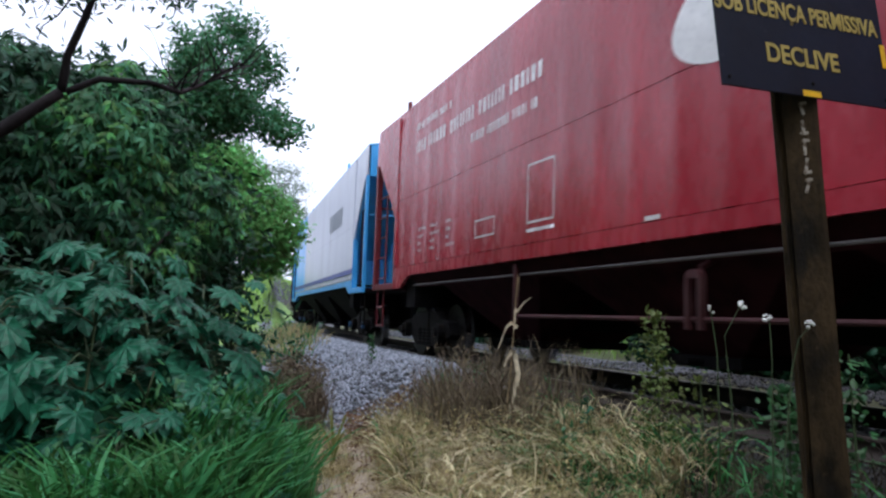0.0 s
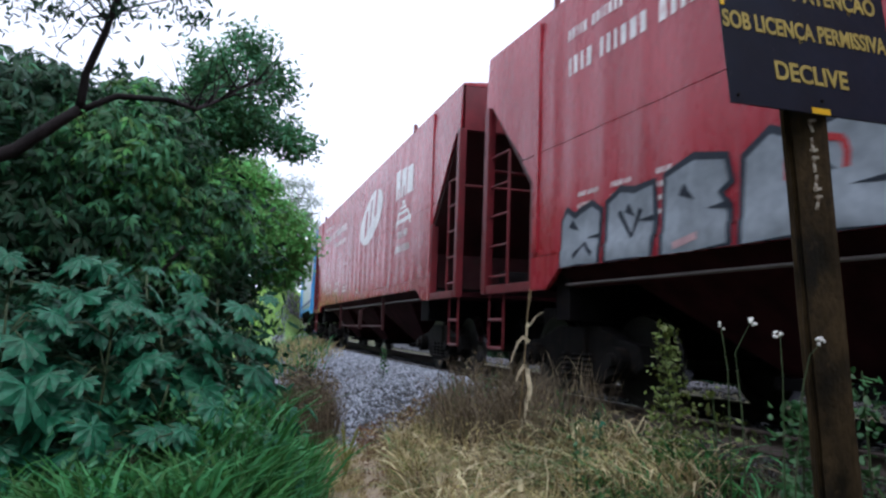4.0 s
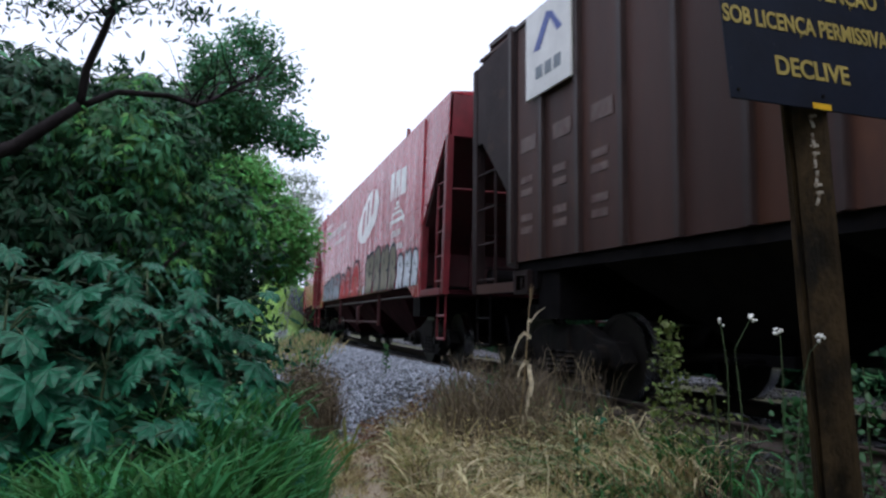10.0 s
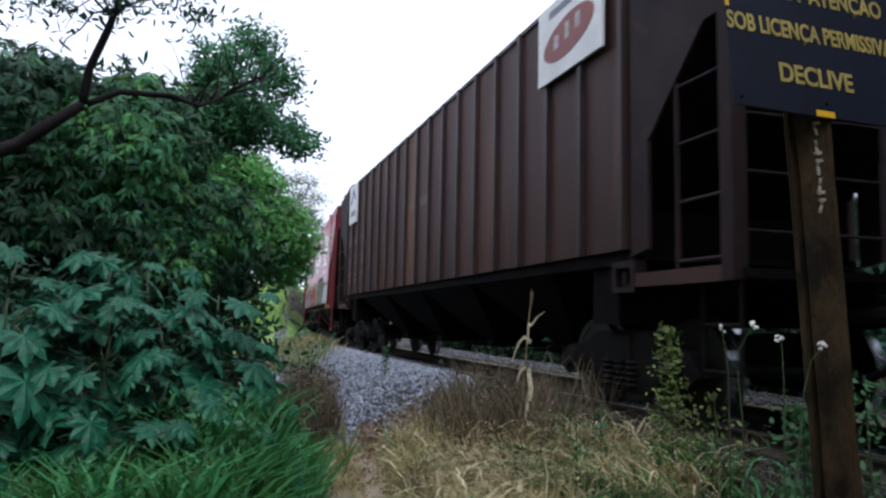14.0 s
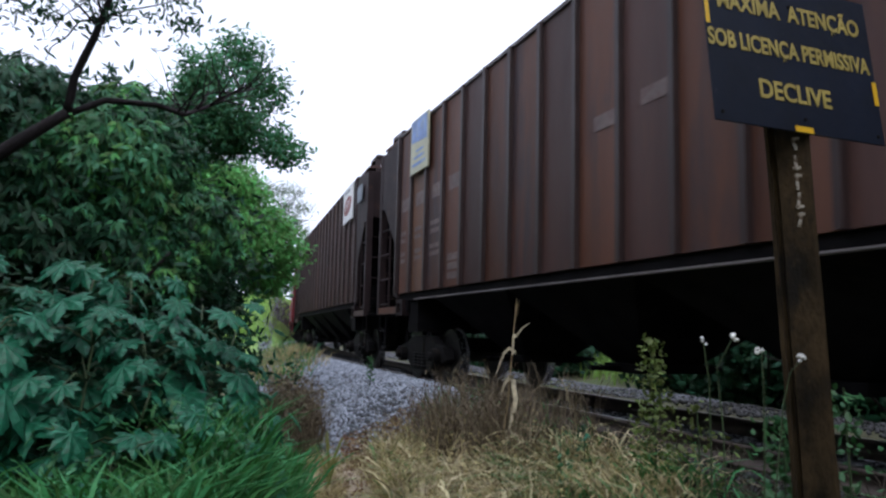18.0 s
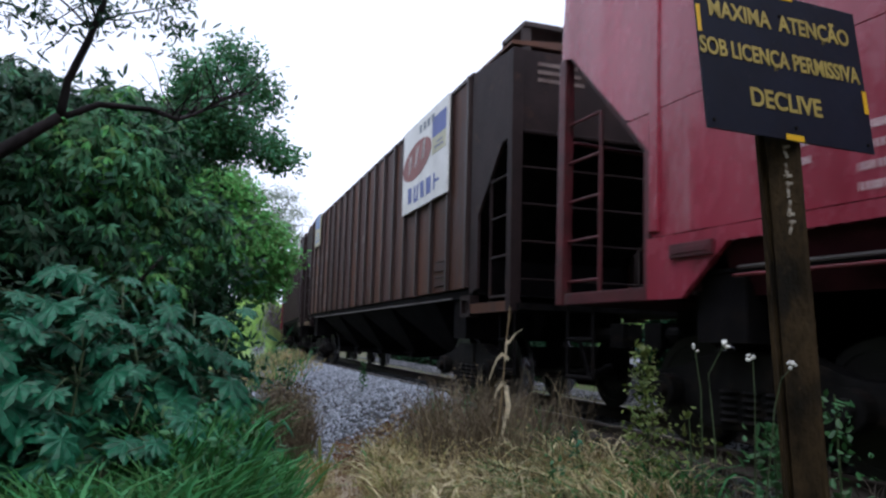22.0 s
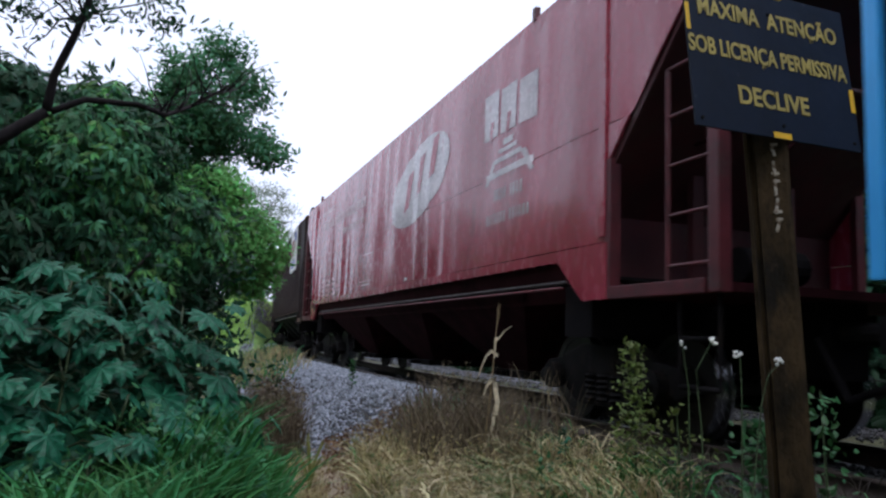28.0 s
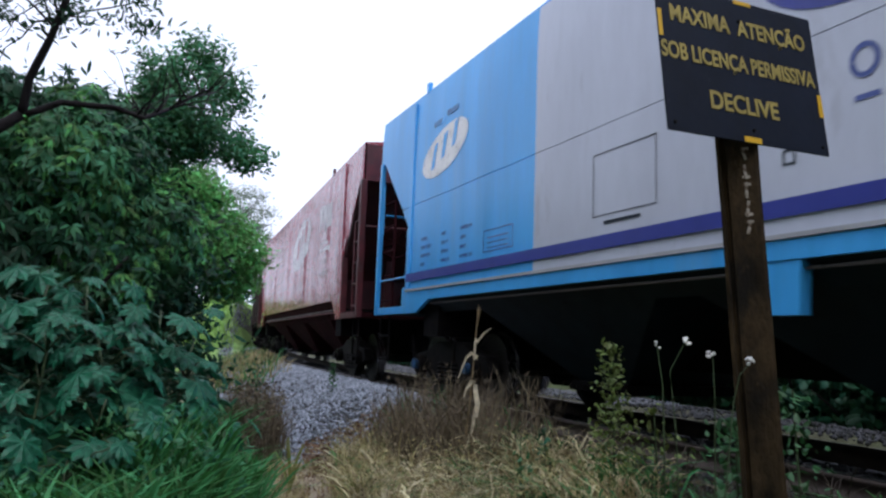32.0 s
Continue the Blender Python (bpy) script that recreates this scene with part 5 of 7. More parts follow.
def crown(name, parent, blobs, clumps, per, length, width, material, seed, spread=0.2, droop=0.3, shell=0.55):
    """A crown of small leaves gathered in clumps in and on several lobes (centre, radii)."""
    g = np.random.default_rng(seed)
    cs, ns = [], []
    vol = np.array([r[0] * r[1] + r[1] * r[2] + r[0] * r[2] for _, r in blobs])
    for (c, r), m in zip(blobs, np.maximum(1, (clumps * vol / vol.sum()).astype(int))):
        d = g.normal(0, 1, (m, 3))
        d /= np.linalg.norm(d, axis=1)[:, None]
        rad = (shell + (1.08 - shell) * g.random(m) ** 0.6)[:, None]
        centre = np.array(c) + d * rad * np.array(r)
        k = g.integers(per // 2, per * 3 // 2, m)
        who = np.repeat(np.arange(m), k)
        off = g.normal(0, 1, (len(who), 3)) * spread * np.array([1, 1, 0.75])
        cs.append(centre[who] + off)
        ns.append(d[who] * 0.7 + g.normal(0, 0.6, (len(who), 3)) + np.array([0, -0.25, 0.8 - droop]))
    v, f = leaf_arrays(np.concatenate(cs), np.concatenate(ns), length, width, seed + 1)
    return mesh_from(name, v, f, material, parent)


def tufts(name, n, poly, per, h0, h1, width, lean, material, label, category, seed, tight=0.03, curl=2.2):
    """Separate tussocks: blades that rise from one root and arch outwards."""
    g = np.random.default_rng(seed)
    roots = np.array(scatter(n, poly, seed + 7))
    pts = np.repeat(roots, per, axis=0) + g.normal(0, tight, (n * per, 2))
    return blades(name, pts, h0, h1, width, lean, material, label, category, seed + 1, curl=curl)


def fans(name, parent, blobs, n, length, width, material, seed, face=(0.05, -0.75, 0.45)):
    """Compound leaves on the near, upper faces of several lobes: narrow leaflets spread like fingers from each stalk's end and hang a little."""
    g = np.random.default_rng(seed)
    vol = np.array([r[0] * r[2] for _, r in blobs])
    cs, out = [], []
    for (c, r), m in zip(blobs, np.maximum(1, (n * vol / vol.sum()).astype(int))):
        d = g.normal(0, 1, (m, 3)) * 0.75 + np.array(face)
        d /= np.linalg.norm(d, axis=1)[:, None]
        cs.append(np.array(c) + d * np.array(r) * g.uniform(0.72, 1.12, (m, 1)))
        out.append(d)
    c, d = np.concatenate(cs), np.concatenate(out)
    nrm = d * 0.8 + g.normal(0, 0.35, c.shape) + np.array([0, -0.1, 0.55])
    nrm /= np.linalg.norm(nrm, axis=1)[:, None]
    tip = d + np.array([0, 0, -0.55]) + g.normal(0, 0.3, c.shape)
    tip -= nrm * (tip * nrm).sum(1)[:, None]
    tip /= np.linalg.norm(tip, axis=1)[:, None]
    side = np.cross(nrm, tip)
    size = g.uniform(0.65, 1.25, len(c))
    vs = []
    for k in range(7):
        a = (k - 3) * 0.48 + g.normal(0, 0.22, (len(c), 1))
        q = (tip * np.cos(a) + side * np.sin(a)) - nrm * g.uniform(-0.1, 0.6, (len(c), 1))
        L = (length * size * (1.0 - 0.09 * abs(k - 3)) * g.uniform(0.85, 1.1, len(c)))[:, None]
        b = np.cross(nrm, q) * (width * size)[:, None]
        sag = -nrm * L * 0.16 + np.array([0, 0, -0.10]) * L
        vs.append(np.stack([c + q * L * 0.08, c + q * L * 0.45 + b * 0.5 - nrm * 0.006, c + q * L + sag, c + q * L * 0.45 - b * 0.5 - nrm * 0.006], 1))
    v = np.concatenate(vs).reshape(-1, 3)
    f = np.arange(len(v)).reshape(-1, 4)
    return mesh_from(name, v, f, material, parent)


def limb(bm, pts, r0, r1, n=10):
    """A tapering, slightly crooked limb through the given points."""
    pts = [Vector(p) for p in pts]
    m = len(pts)
    rings = []
    for i, p in enumerate(pts):
        d = (pts[min(i + 1, m - 1)] - pts[max(i - 1, 0)]).normalized()
        q = d.to_track_quat("Z", "Y").to_matrix()
        r = r0 + (r1 - r0) * i / (m - 1)
        rings.append([bm.verts.new(p + q @ Vector((r * math.cos(j * math.tau / n) * (1 + 0.12 * noise.noise(p * 9)), r * math.sin(j * math.tau / n), 0))) for j in range(n)])
    for i in range(m - 1):
        for j in range(n):
            bm.faces.new((rings[i][j], rings[i][(j + 1) % n], rings[i + 1][(j + 1) % n], rings[i + 1][j]))
    bm.faces.new(rings[0][::-1])
    bm.faces.new(rings[-1])


def bend(pts, k=5, amp=0.03, seed=0):
    """Points between the given ones, a little crooked."""
    out = []
    for i in range(len(pts) - 1):
        a, b = Vector(pts[i]), Vector(pts[i + 1])
        for j in range(k):
            p = a.lerp(b, j / k)
            out.append(p + amp * Vector((noise.noise((i * 3 + j, seed, 0)), noise.noise((i * 3 + j, seed, 5)), noise.noise((i * 3 + j, seed, 9)))))
    out.append(Vector(pts[-1]))
    return out


def twigs(bm, starts, length, r, seed):
    rnd = random.Random(seed)
    for p in starts:
        d = Vector((rnd.uniform(-1, 1), rnd.uniform(-1, 1), rnd.uniform(-0.2, 1))).normalized()
        q = [Vector(p)]
        for _ in range(4):
            q.append(q[-1] + d * length / 4)
            d = (d + 0.4 * Vector((rnd.uniform(-1, 1), rnd.uniform(-1, 1), rnd.uniform(-0.6, 0.6)))).normalized()
        limb(bm, q, r, r * 0.25, 5)


# the leaning tree whose bare dark limb crosses the sky
tree = tagged(new("tree"), "leaning tree with a dark bare limb and fine dark leaves", "tree", "trees")
bm = bmesh.new()
limb(bm, bend([(-3.2, 6.1, -0.85), (-2.6, 5.95, 0.7), (-1.9, 5.85, 1.45), (-1.08, 5.79, 1.85), (-0.69, 5.77, 2.2)], 4, 0.05, 1), 0.08, 0.038)
part("trunk", bm, BARK, tree, smooth=True)
bm = bmesh.new()
up = bend([(-0.69, 5.77, 2.2), (-0.66, 5.70, 2.45), (-0.55, 5.58, 2.72), (-0.47, 5.50, 3.0), (-0.30, 5.4, 3.5)], 4, 0.03, 2)
limb(bm, up, 0.034, 0.016)
twigs(bm, [up[9], up[10], up[12], up[13], up[14]] * 3, 0.85, 0.010, 4)
part("limb", bm, BARK, tree, smooth=True)
bm = bmesh.new()
right = bend([(-0.66, 5.76, 2.2), (-0.45, 5.77, 2.33), (-0.10, 5.80, 2.36), (0.10, 5.85, 2.33), (0.28, 6.1, 2.5), (0.5, 6.6, 2.8), (0.75, 7.3, 3.1)], 4, 0.03, 3)
limb(bm, right, 0.026, 0.010)
twigs(bm, right[10:] * 2, 0.5, 0.008, 6)
part("limb", bm, BARK, tree, smooth=True)
crown("crown", tree, [((0.46, 8.0, 3.05), (0.44, 0.7, 0.56)), ((0.84, 8.1, 2.84), (0.42, 0.6, 0.30)), ((1.24, 8.1, 2.66), (0.22, 0.4, 0.10)), ((0.26, 8.1, 2.86), (0.45, 0.6, 0.34)), ((0.58, 8.0, 3.66), (0.16, 0.3, 0.26)), ((0.96, 8.1, 3.40), (0.22, 0.3, 0.28)), ((0.26, 7.9, 3.32), (0.24, 0.4, 0.22)), ((0.80, 8.0, 3.68), (0.10, 0.2, 0.16))],
      285, 44, 0.072, 0.030, LEAF, 21, spread=0.085, shell=0.30)
crown("crown", tree, [((-0.75, 5.5, 2.85), (0.42, 0.3, 0.22)), ((-0.2, 5.5, 2.95), (0.42, 0.3, 0.22)), ((-1.1, 5.6, 2.75), (0.25, 0.3, 0.14))], 46, 14, 0.075, 0.024, LEAF_DARK, 22, spread=0.07, shell=0.3)

# the thicket behind the castor plants
thicket = tagged(new("tree"), "dense broad tree with hanging compound leaves above the thicket", "tree", "trees")
bm = bmesh.new()
limb(bm, bend([(-1.6, 7.4, -0.8), (-1.5, 7.4, 0.6), (-1.2, 7.3, 2.0)], 5, 0.05, 7), 0.12, 0.05)
part("trunk", bm, BARK, thicket, smooth=True)
bm = bmesh.new()
for a, b in (((-1.4, 7.3, 0.9), (-0.2, 6.6, 1.9)), ((-1.4, 7.3, 1.2), (-2.4, 6.6, 2.1)), ((-0.5, 6.4, 0.5), (0.1, 6.2, 1.3))):
    limb(bm, bend([a, b], 6, 0.08, 8), 0.03, 0.010, 7)
part("limb", bm, BARK, thicket, smooth=True)
mass = [((-1.5, 6.9, 2.1), (1.1, 0.8, 0.75)), ((-0.55, 6.9, 1.95), (0.75, 0.7, 0.62)), ((-1.0, 6.7, 1.3), (1.3, 0.6, 0.6)), ((-0.12, 7.1, 1.68), (0.45, 0.6, 0.5)), ((-2.6, 6.8, 1.7), (1.0, 0.8, 1.0))]
mass += [((0.25, 7.0, 1.55), (0.45, 0.4, 0.45)), ((-0.15, 6.7, 1.15), (0.55, 0.4, 0.35)), ((-1.15, 7.1, 2.55), (0.55, 0.5, 0.36)), ((-0.35, 7.2, 2.50), (0.55, 0.5, 0.38))]
# Left lobes get their shade, right lobes their light, from the leaf colour.
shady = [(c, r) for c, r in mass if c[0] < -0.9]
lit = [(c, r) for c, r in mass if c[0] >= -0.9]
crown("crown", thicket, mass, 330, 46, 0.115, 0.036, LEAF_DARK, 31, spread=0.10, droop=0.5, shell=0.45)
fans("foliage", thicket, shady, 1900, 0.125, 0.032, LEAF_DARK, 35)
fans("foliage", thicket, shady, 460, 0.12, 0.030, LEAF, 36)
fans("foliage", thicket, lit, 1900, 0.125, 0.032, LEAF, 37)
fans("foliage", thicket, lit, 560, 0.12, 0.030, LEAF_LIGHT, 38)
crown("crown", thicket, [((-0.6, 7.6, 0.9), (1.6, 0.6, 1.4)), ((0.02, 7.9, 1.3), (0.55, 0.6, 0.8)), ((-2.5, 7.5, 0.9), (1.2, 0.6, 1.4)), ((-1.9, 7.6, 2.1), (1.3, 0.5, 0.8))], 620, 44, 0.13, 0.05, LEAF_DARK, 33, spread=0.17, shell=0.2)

wood = tagged(new("tree"), "rounded green tree beside the railway line", "tree", "trees")
bm = bmesh.new()
limb(bm, bend([(0.7, 13.2, -0.7), (0.8, 13.2, 1.0), (1.0, 13.1, 2.4)], 5, 0.06, 9), 0.14, 0.05)
part("trunk", bm, BARK, wood, smooth=True)
# Pale upper lobes and dark lower ones carry light and shade in colour.
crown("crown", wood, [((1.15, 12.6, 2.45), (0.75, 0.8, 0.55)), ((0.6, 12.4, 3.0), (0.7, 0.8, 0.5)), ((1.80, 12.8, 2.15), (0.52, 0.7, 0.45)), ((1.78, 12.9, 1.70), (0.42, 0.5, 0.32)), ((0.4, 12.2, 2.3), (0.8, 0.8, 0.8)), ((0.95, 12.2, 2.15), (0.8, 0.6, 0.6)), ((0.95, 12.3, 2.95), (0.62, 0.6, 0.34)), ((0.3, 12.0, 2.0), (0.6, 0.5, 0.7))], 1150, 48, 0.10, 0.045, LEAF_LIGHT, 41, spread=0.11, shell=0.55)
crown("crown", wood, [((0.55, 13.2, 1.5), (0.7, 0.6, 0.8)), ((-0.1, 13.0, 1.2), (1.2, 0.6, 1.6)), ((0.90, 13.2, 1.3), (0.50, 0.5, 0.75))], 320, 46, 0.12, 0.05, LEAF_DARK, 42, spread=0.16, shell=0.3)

far_tree = tagged(new("tree"), "pale feathery tree far along the line", "tree", "trees")
bm = bmesh.new()
limb(bm, bend([(2.6, 34, -0.4), (2.9, 34, 3.2), (4.2, 34, 5.4), (4.9, 34, 6.4)], 5, 0.12, 12), 0.14, 0.04)
twigs(bm, [(4.8, 34, 4.5), (4.85, 34, 5.2), (4.9, 34, 5.8)] * 5, 2.0, 0.03, 13)
part("trunk", bm, BARK, far_tree, smooth=True)
crown("crown", far_tree, [((4.9, 34, 7.2), (1.3, 1.0, 0.30)), ((5.6, 34, 6.5), (1.0, 1.0, 0.25)), ((5.2, 34, 5.8), (1.5, 1.0, 0.3)), ((5.9, 34, 5.2), (0.8, 1.0, 0.2))], 110, 34, 0.15, 0.05, LEAF_PALE, 44, spread=0.2, shell=0.3)
for i, (x, y, z, r) in enumerate(((0.9, 40, 1.4, 1.5), (-0.6, 38, 2.4, 2.4))):
    shrub = tagged(new("bush"), "leafy green bush at the edge of the meadow", "bush", "bushes")
    bm = bmesh.new()
    twigs(bm, [(x, y, ground_z(x, y) - 0.1)] * 8, r * 1.2, 0.04, 60 + i)
    part("stem", bm, BARK, shrub)
    crown("crown", shrub, [((x, y, z), (r, r, r * 0.9)), ((x - r * 0.6, y, z - r * 0.4), (r * 0.8, r * 0.8, r * 0.7))], 130, 40, 0.26, 0.12, LEAF, 46 + i, spread=0.3, shell=0.5)


g = random.Random(77)
for i, s_at in enumerate((-9, -6, -3, 0, 3, 6, 9, 12, 15.0, 22.0, 24.4, 26.0, 28.4, 31.4, 34.4, 38, 42, -4.5, -1.5, 1.5, 4.5, 7.5, 10.5)):
    x, y = track(s_at, (-6.1 if i < 17 else -8.4) - g.uniform(0, 0.6))
    zb = ground_z(x, y)
    shrub = tagged(new("bush"), "tall dark bush on the bank beyond the track", "bush", "bushes beyond the track")
    bm = bmesh.new()
    twigs(bm, [(x, y, zb - 0.1)] * 6, 2.6, 0.04, 160 + i)
    part("stem", bm, BARK, shrub)
    r = g.uniform(1.5, 1.9)
    k = 1.35 if s_at < 13 else 1.0 if s_at < 24 else 0.7
    crown("crown", shrub, [((x, y, zb + 0.7), (0.95, r, 0.95)), ((x + 0.4, y + g.uniform(-0.5, 0.5), zb + 2.0 * k), (1.1, r * 0.9, 1.1)), ((x + 0.7, y + g.uniform(-0.5, 0.5), zb + 3.5 * k), (1.1, r * 0.9, 1.1))], 230, 54, 0.25, 0.14, LEAF_DARK, 170 + i, spread=0.28, shell=0.1)


# the unseen wood that closes the place behind and to the left of the path
# Added to keep low light off the wagons' sides and out of their reflections.
g = random.Random(91)
for i, (x, y) in enumerate(((-5.5, 10), (-6.0, 5.0), (-6.0, 0.0), (-5.5, -5.0), (-3.0, -9.0), (2.0, -11.0), (-6.6, 15.0), (-6.0, 20.0), (-5.0, 26.0), (7.0, -14.0), (-4.0, 34.0), (-5.0, 44.0))):
    t = tagged(new("tree"), "unseen tall leafy tree added beside the path to block light", "tree", "trees of the wood")
    zb = ground_z(x, y)
    bm = bmesh.new()
    limb(bm, bend([(x, y, zb - 0.1), (x + 0.2, y, zb + 3.0), (x, y + 0.2, zb + 6.5)], 5, 0.15, 300 + i), 0.2, 0.07)
    part("trunk", bm, BARK, t, smooth=True)
    h = g.uniform(6.5, 8.0) if y < 18 else 5.0 if y < 30 else 7.5
    crown("crown", t, [((x, y, zb + h * 0.70), (2.4, 2.6, h * 0.32)), ((x + 0.3, y + 0.8, zb + h * 0.32), (2.2, 2.6, h * 0.32)), ((x - 0.4, y - 1.2, zb + h * 0.5), (2.2, 2.2, h * 0.4))], 230, 34, 0.34, 0.17, LEAF_DARK, 310 + i, spread=0.38, shell=0.5)


# ---- castor plants ----
def castor_leaf(seed):
    rnd = random.Random(seed)
    bm = bmesh.new()
    n = 8
    c = bm.verts.new((0, 0, 0.02))
    step = radians(312) / n
    def at(r, a, up=0.0):
        droop = -0.30 * r * r
        return bm.verts.new((r * math.cos(a), r * math.sin(a), droop + up))
    notch = [at(0.46 + 0.05 * rnd.random(), (i - n / 2) * step, -0.03) for i in range(n + 1)]
    for i in range(n):
        a = (i + 0.5 - n / 2) * step + rnd.uniform(-0.05, 0.05)
        r = (1.0 - 0.38 * abs((i + 0.5) / n - 0.5) * 2) * rnd.uniform(0.92, 1.05)
        ml = at(r * 0.70, a - step * 0.42, -0.025)
        mr = at(r * 0.70, a + step * 0.42, -0.025)
        mid = at(r * 0.62, a, 0.035)
        tip = at(r, a, 0.0)
        bm.faces.new((c, notch[i], ml, mid))
        bm.faces.new((c, mid, mr, notch[i + 1]))
        bm.faces.new((ml, tip, mid))
        bm.faces.new((mid, tip, mr))
    me = bpy.data.meshes.new("castor_leaf")
    bmesh.ops.recalc_face_normals(bm, faces=bm.faces[:])
    bm.to_mesh(me)
    bm.free()
    me.materials.append(CASTOR)
    return me


CASTOR_LEAVES = [castor_leaf(i) for i in range(6)]


def castor(x, y, top, n, size, seed, spread=0.42):
    rnd = random.Random(seed)
    x, y = x * 1.07 + 0.02, y + 0.35
    t = tagged(new("castor_plant"), "castor plant with large blue-green star-shaped leaves", "shrub", "castor plants")
    z0 = ground_z(x, y) - 0.05
    t.matrix_basis = pose(x, y, z0)
    h = top - z0
    bm = bmesh.new()
    stem = bend([(0, 0, 0), (0.06 * rnd.uniform(-1, 1), 0.05 * rnd.uniform(-1, 1), h * 0.5), (0.15 * rnd.uniform(-1, 1), 0.1 * rnd.uniform(-1, 1), h * 0.92)], 4, 0.03, seed)
    limb(bm, stem, 0.012, 0.006, 7)
    for i in range(n):
        q = 0.25 + 0.75 * (i + rnd.random()) / n
        p = stem[min(len(stem) - 1, int(q * (len(stem) - 1)))]
        a = rnd.uniform(0, math.tau) if rnd.random() < 0.45 else rnd.uniform(radians(200), radians(360))
        reach = spread * rnd.uniform(0.45, 1.15) * (1.25 - 0.5 * q)
        e = p + Vector((math.cos(a) * reach, math.sin(a) * reach, rnd.uniform(-0.02, 0.22)))
        limb(bm, [p, p.lerp(e, 0.5) + Vector((0, 0, 0.05)), e], 0.006, 0.004, 5)
        o = new("leaf", CASTOR_LEAVES[rnd.randrange(6)])
        o.parent = t
        s = size * rnd.uniform(0.55, 1.15) * (1.0 if q < 0.85 else 0.7)
        m = Euler((rnd.uniform(-0.35, 0.35), rnd.uniform(0.3, 1.0), a + rnd.uniform(-0.4, 0.4))).to_matrix().to_4x4()
        o.matrix_basis = Matrix.Translation(e) @ m @ Matrix.Diagonal((s, s, s, 1))
    part("stem", bm, CASTOR_STEM, t, smooth=True)


for i, (x, y, top, n, size) in enumerate((
        (-0.85, 4.35, 1.20, 30, 0.24), (-0.45, 4.45, 1.24, 32, 0.23), (-0.05, 4.55, 1.14, 30, 0.22), (0.20, 4.50, 1.00, 26, 0.20),
        (-0.80, 4.0, 0.90, 26, 0.24), (-0.35, 4.0, 0.92, 28, 0.23), (0.08, 4.1, 0.80, 26, 0.21), (0.32, 4.4, 0.72, 20, 0.18),
        (0.38, 4.75, 0.84, 16, 0.17), (0.48, 4.85, 0.50, 14, 0.15), (0.58, 4.8, 0.20, 14, 0.14), (0.50, 4.4, 0.35, 16, 0.15),
        (-0.55, 3.8, 0.50, 16, 0.19), (-0.05, 3.85, 0.48, 14, 0.17), (-1.25, 4.4, 1.15, 22, 0.20), (-1.0, 3.75, 0.6, 14, 0.19), (0.30, 3.95, 0.22, 16, 0.14), (0.55, 4.5, 0.15, 14, 0.12), (-0.7, 3.55, 0.15, 14, 0.18), (-0.2, 3.6, 0.18, 14, 0.17))):
    castor(x, y, top, n, size, 100 + i, 0.30 if x > 0.4 else 0.42)

undergrowth = tagged(new("bush"), "shaded tangle of small leaves under the castor plants", "bush", "bushes")
bm = bmesh.new()
twigs(bm, [(-0.9 + 0.2 * i, 4.7, -0.8) for i in range(8)], 1.0, 0.012, 71)
part("stem", bm, BARK, undergrowth)
# Shade under the castor plants is put into the dark leaves.
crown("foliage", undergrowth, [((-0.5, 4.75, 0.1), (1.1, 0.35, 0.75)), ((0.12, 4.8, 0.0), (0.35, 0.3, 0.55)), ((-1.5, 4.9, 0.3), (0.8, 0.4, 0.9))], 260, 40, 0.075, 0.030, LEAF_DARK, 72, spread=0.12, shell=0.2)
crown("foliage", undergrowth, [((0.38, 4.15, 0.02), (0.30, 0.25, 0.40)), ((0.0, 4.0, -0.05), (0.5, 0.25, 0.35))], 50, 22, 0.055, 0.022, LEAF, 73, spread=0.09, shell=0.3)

# ---- grasses ----
blades("grass", scatter(5200, [(-1.5, 3.2), (0.36, 3.35), (0.62, 4.0), (0.70, 4.7), (0.35, 4.25), (-1.5, 4.05)], 81, clump=0.06), 0.50, 1.00, 0.028, 0.50, GRASS, "tall lush green grass at the foot of the castor plants", "grass", 82, curl=5.0)
tufts("grass", 70, [(-1.3, 3.2), (0.30, 3.3), (0.55, 3.9), (0.60, 4.4), (-1.3, 3.7)], 14, 0.75, 1.12, 0.030, 0.55, GRASS, "arching broad grass blades in front of the castor plants", "grass", 611, tight=0.05, curl=4.5)
tufts("grass", 46, [(-0.1, 3.95), (0.45, 4.05), (0.66, 4.5), (0.62, 4.9), (0.2, 4.3)], 11, 0.75, 1.32, 0.020, 0.45, GRASS, "tall green grass that climbs among the castor leaves", "grass", 617, tight=0.06, curl=4.0)
tufts("grass", 60, [(0.66, 4.3), (0.90, 4.8), (1.12, 5.7), (1.0, 6.2), (0.72, 5.2)], 16, 0.3, 0.75, 0.020, 0.7, GRASS, "green grass on the slope beside the footpath", "grass", 613, tight=0.05)
blades("grass", scatter(1500, [(0.45, 4.0), (0.80, 4.2), (1.15, 6.4), (1.45, 8.5), (0.9, 8.5), (0.6, 6)], 83, clump=0.08), 0.15, 0.40, 0.014, 0.9, GRASS, "rank green grass along the footpath", "grass", 84)
blades("grass", scatter(3500, [(-4.5, -6), (-0.9, -6), (-0.2, 0), (0.2, 2.2), (-0.6, 3.1), (-4.5, 4)], 501, clump=0.12), 0.06, 0.2, 0.010, 0.9, GRASS, "short grass beside the footpath", "grass", 502)
blades("grass", scatter(3000, [(0.3, -6), (2.8, -6), (3.2, 1.5), (2.4, 2.4), (1.2, 2.2), (0.7, 0)], 503, clump=0.12), 0.06, 0.2, 0.010, 0.9, GRASS, "short weedy grass between path and track", "grass", 504)
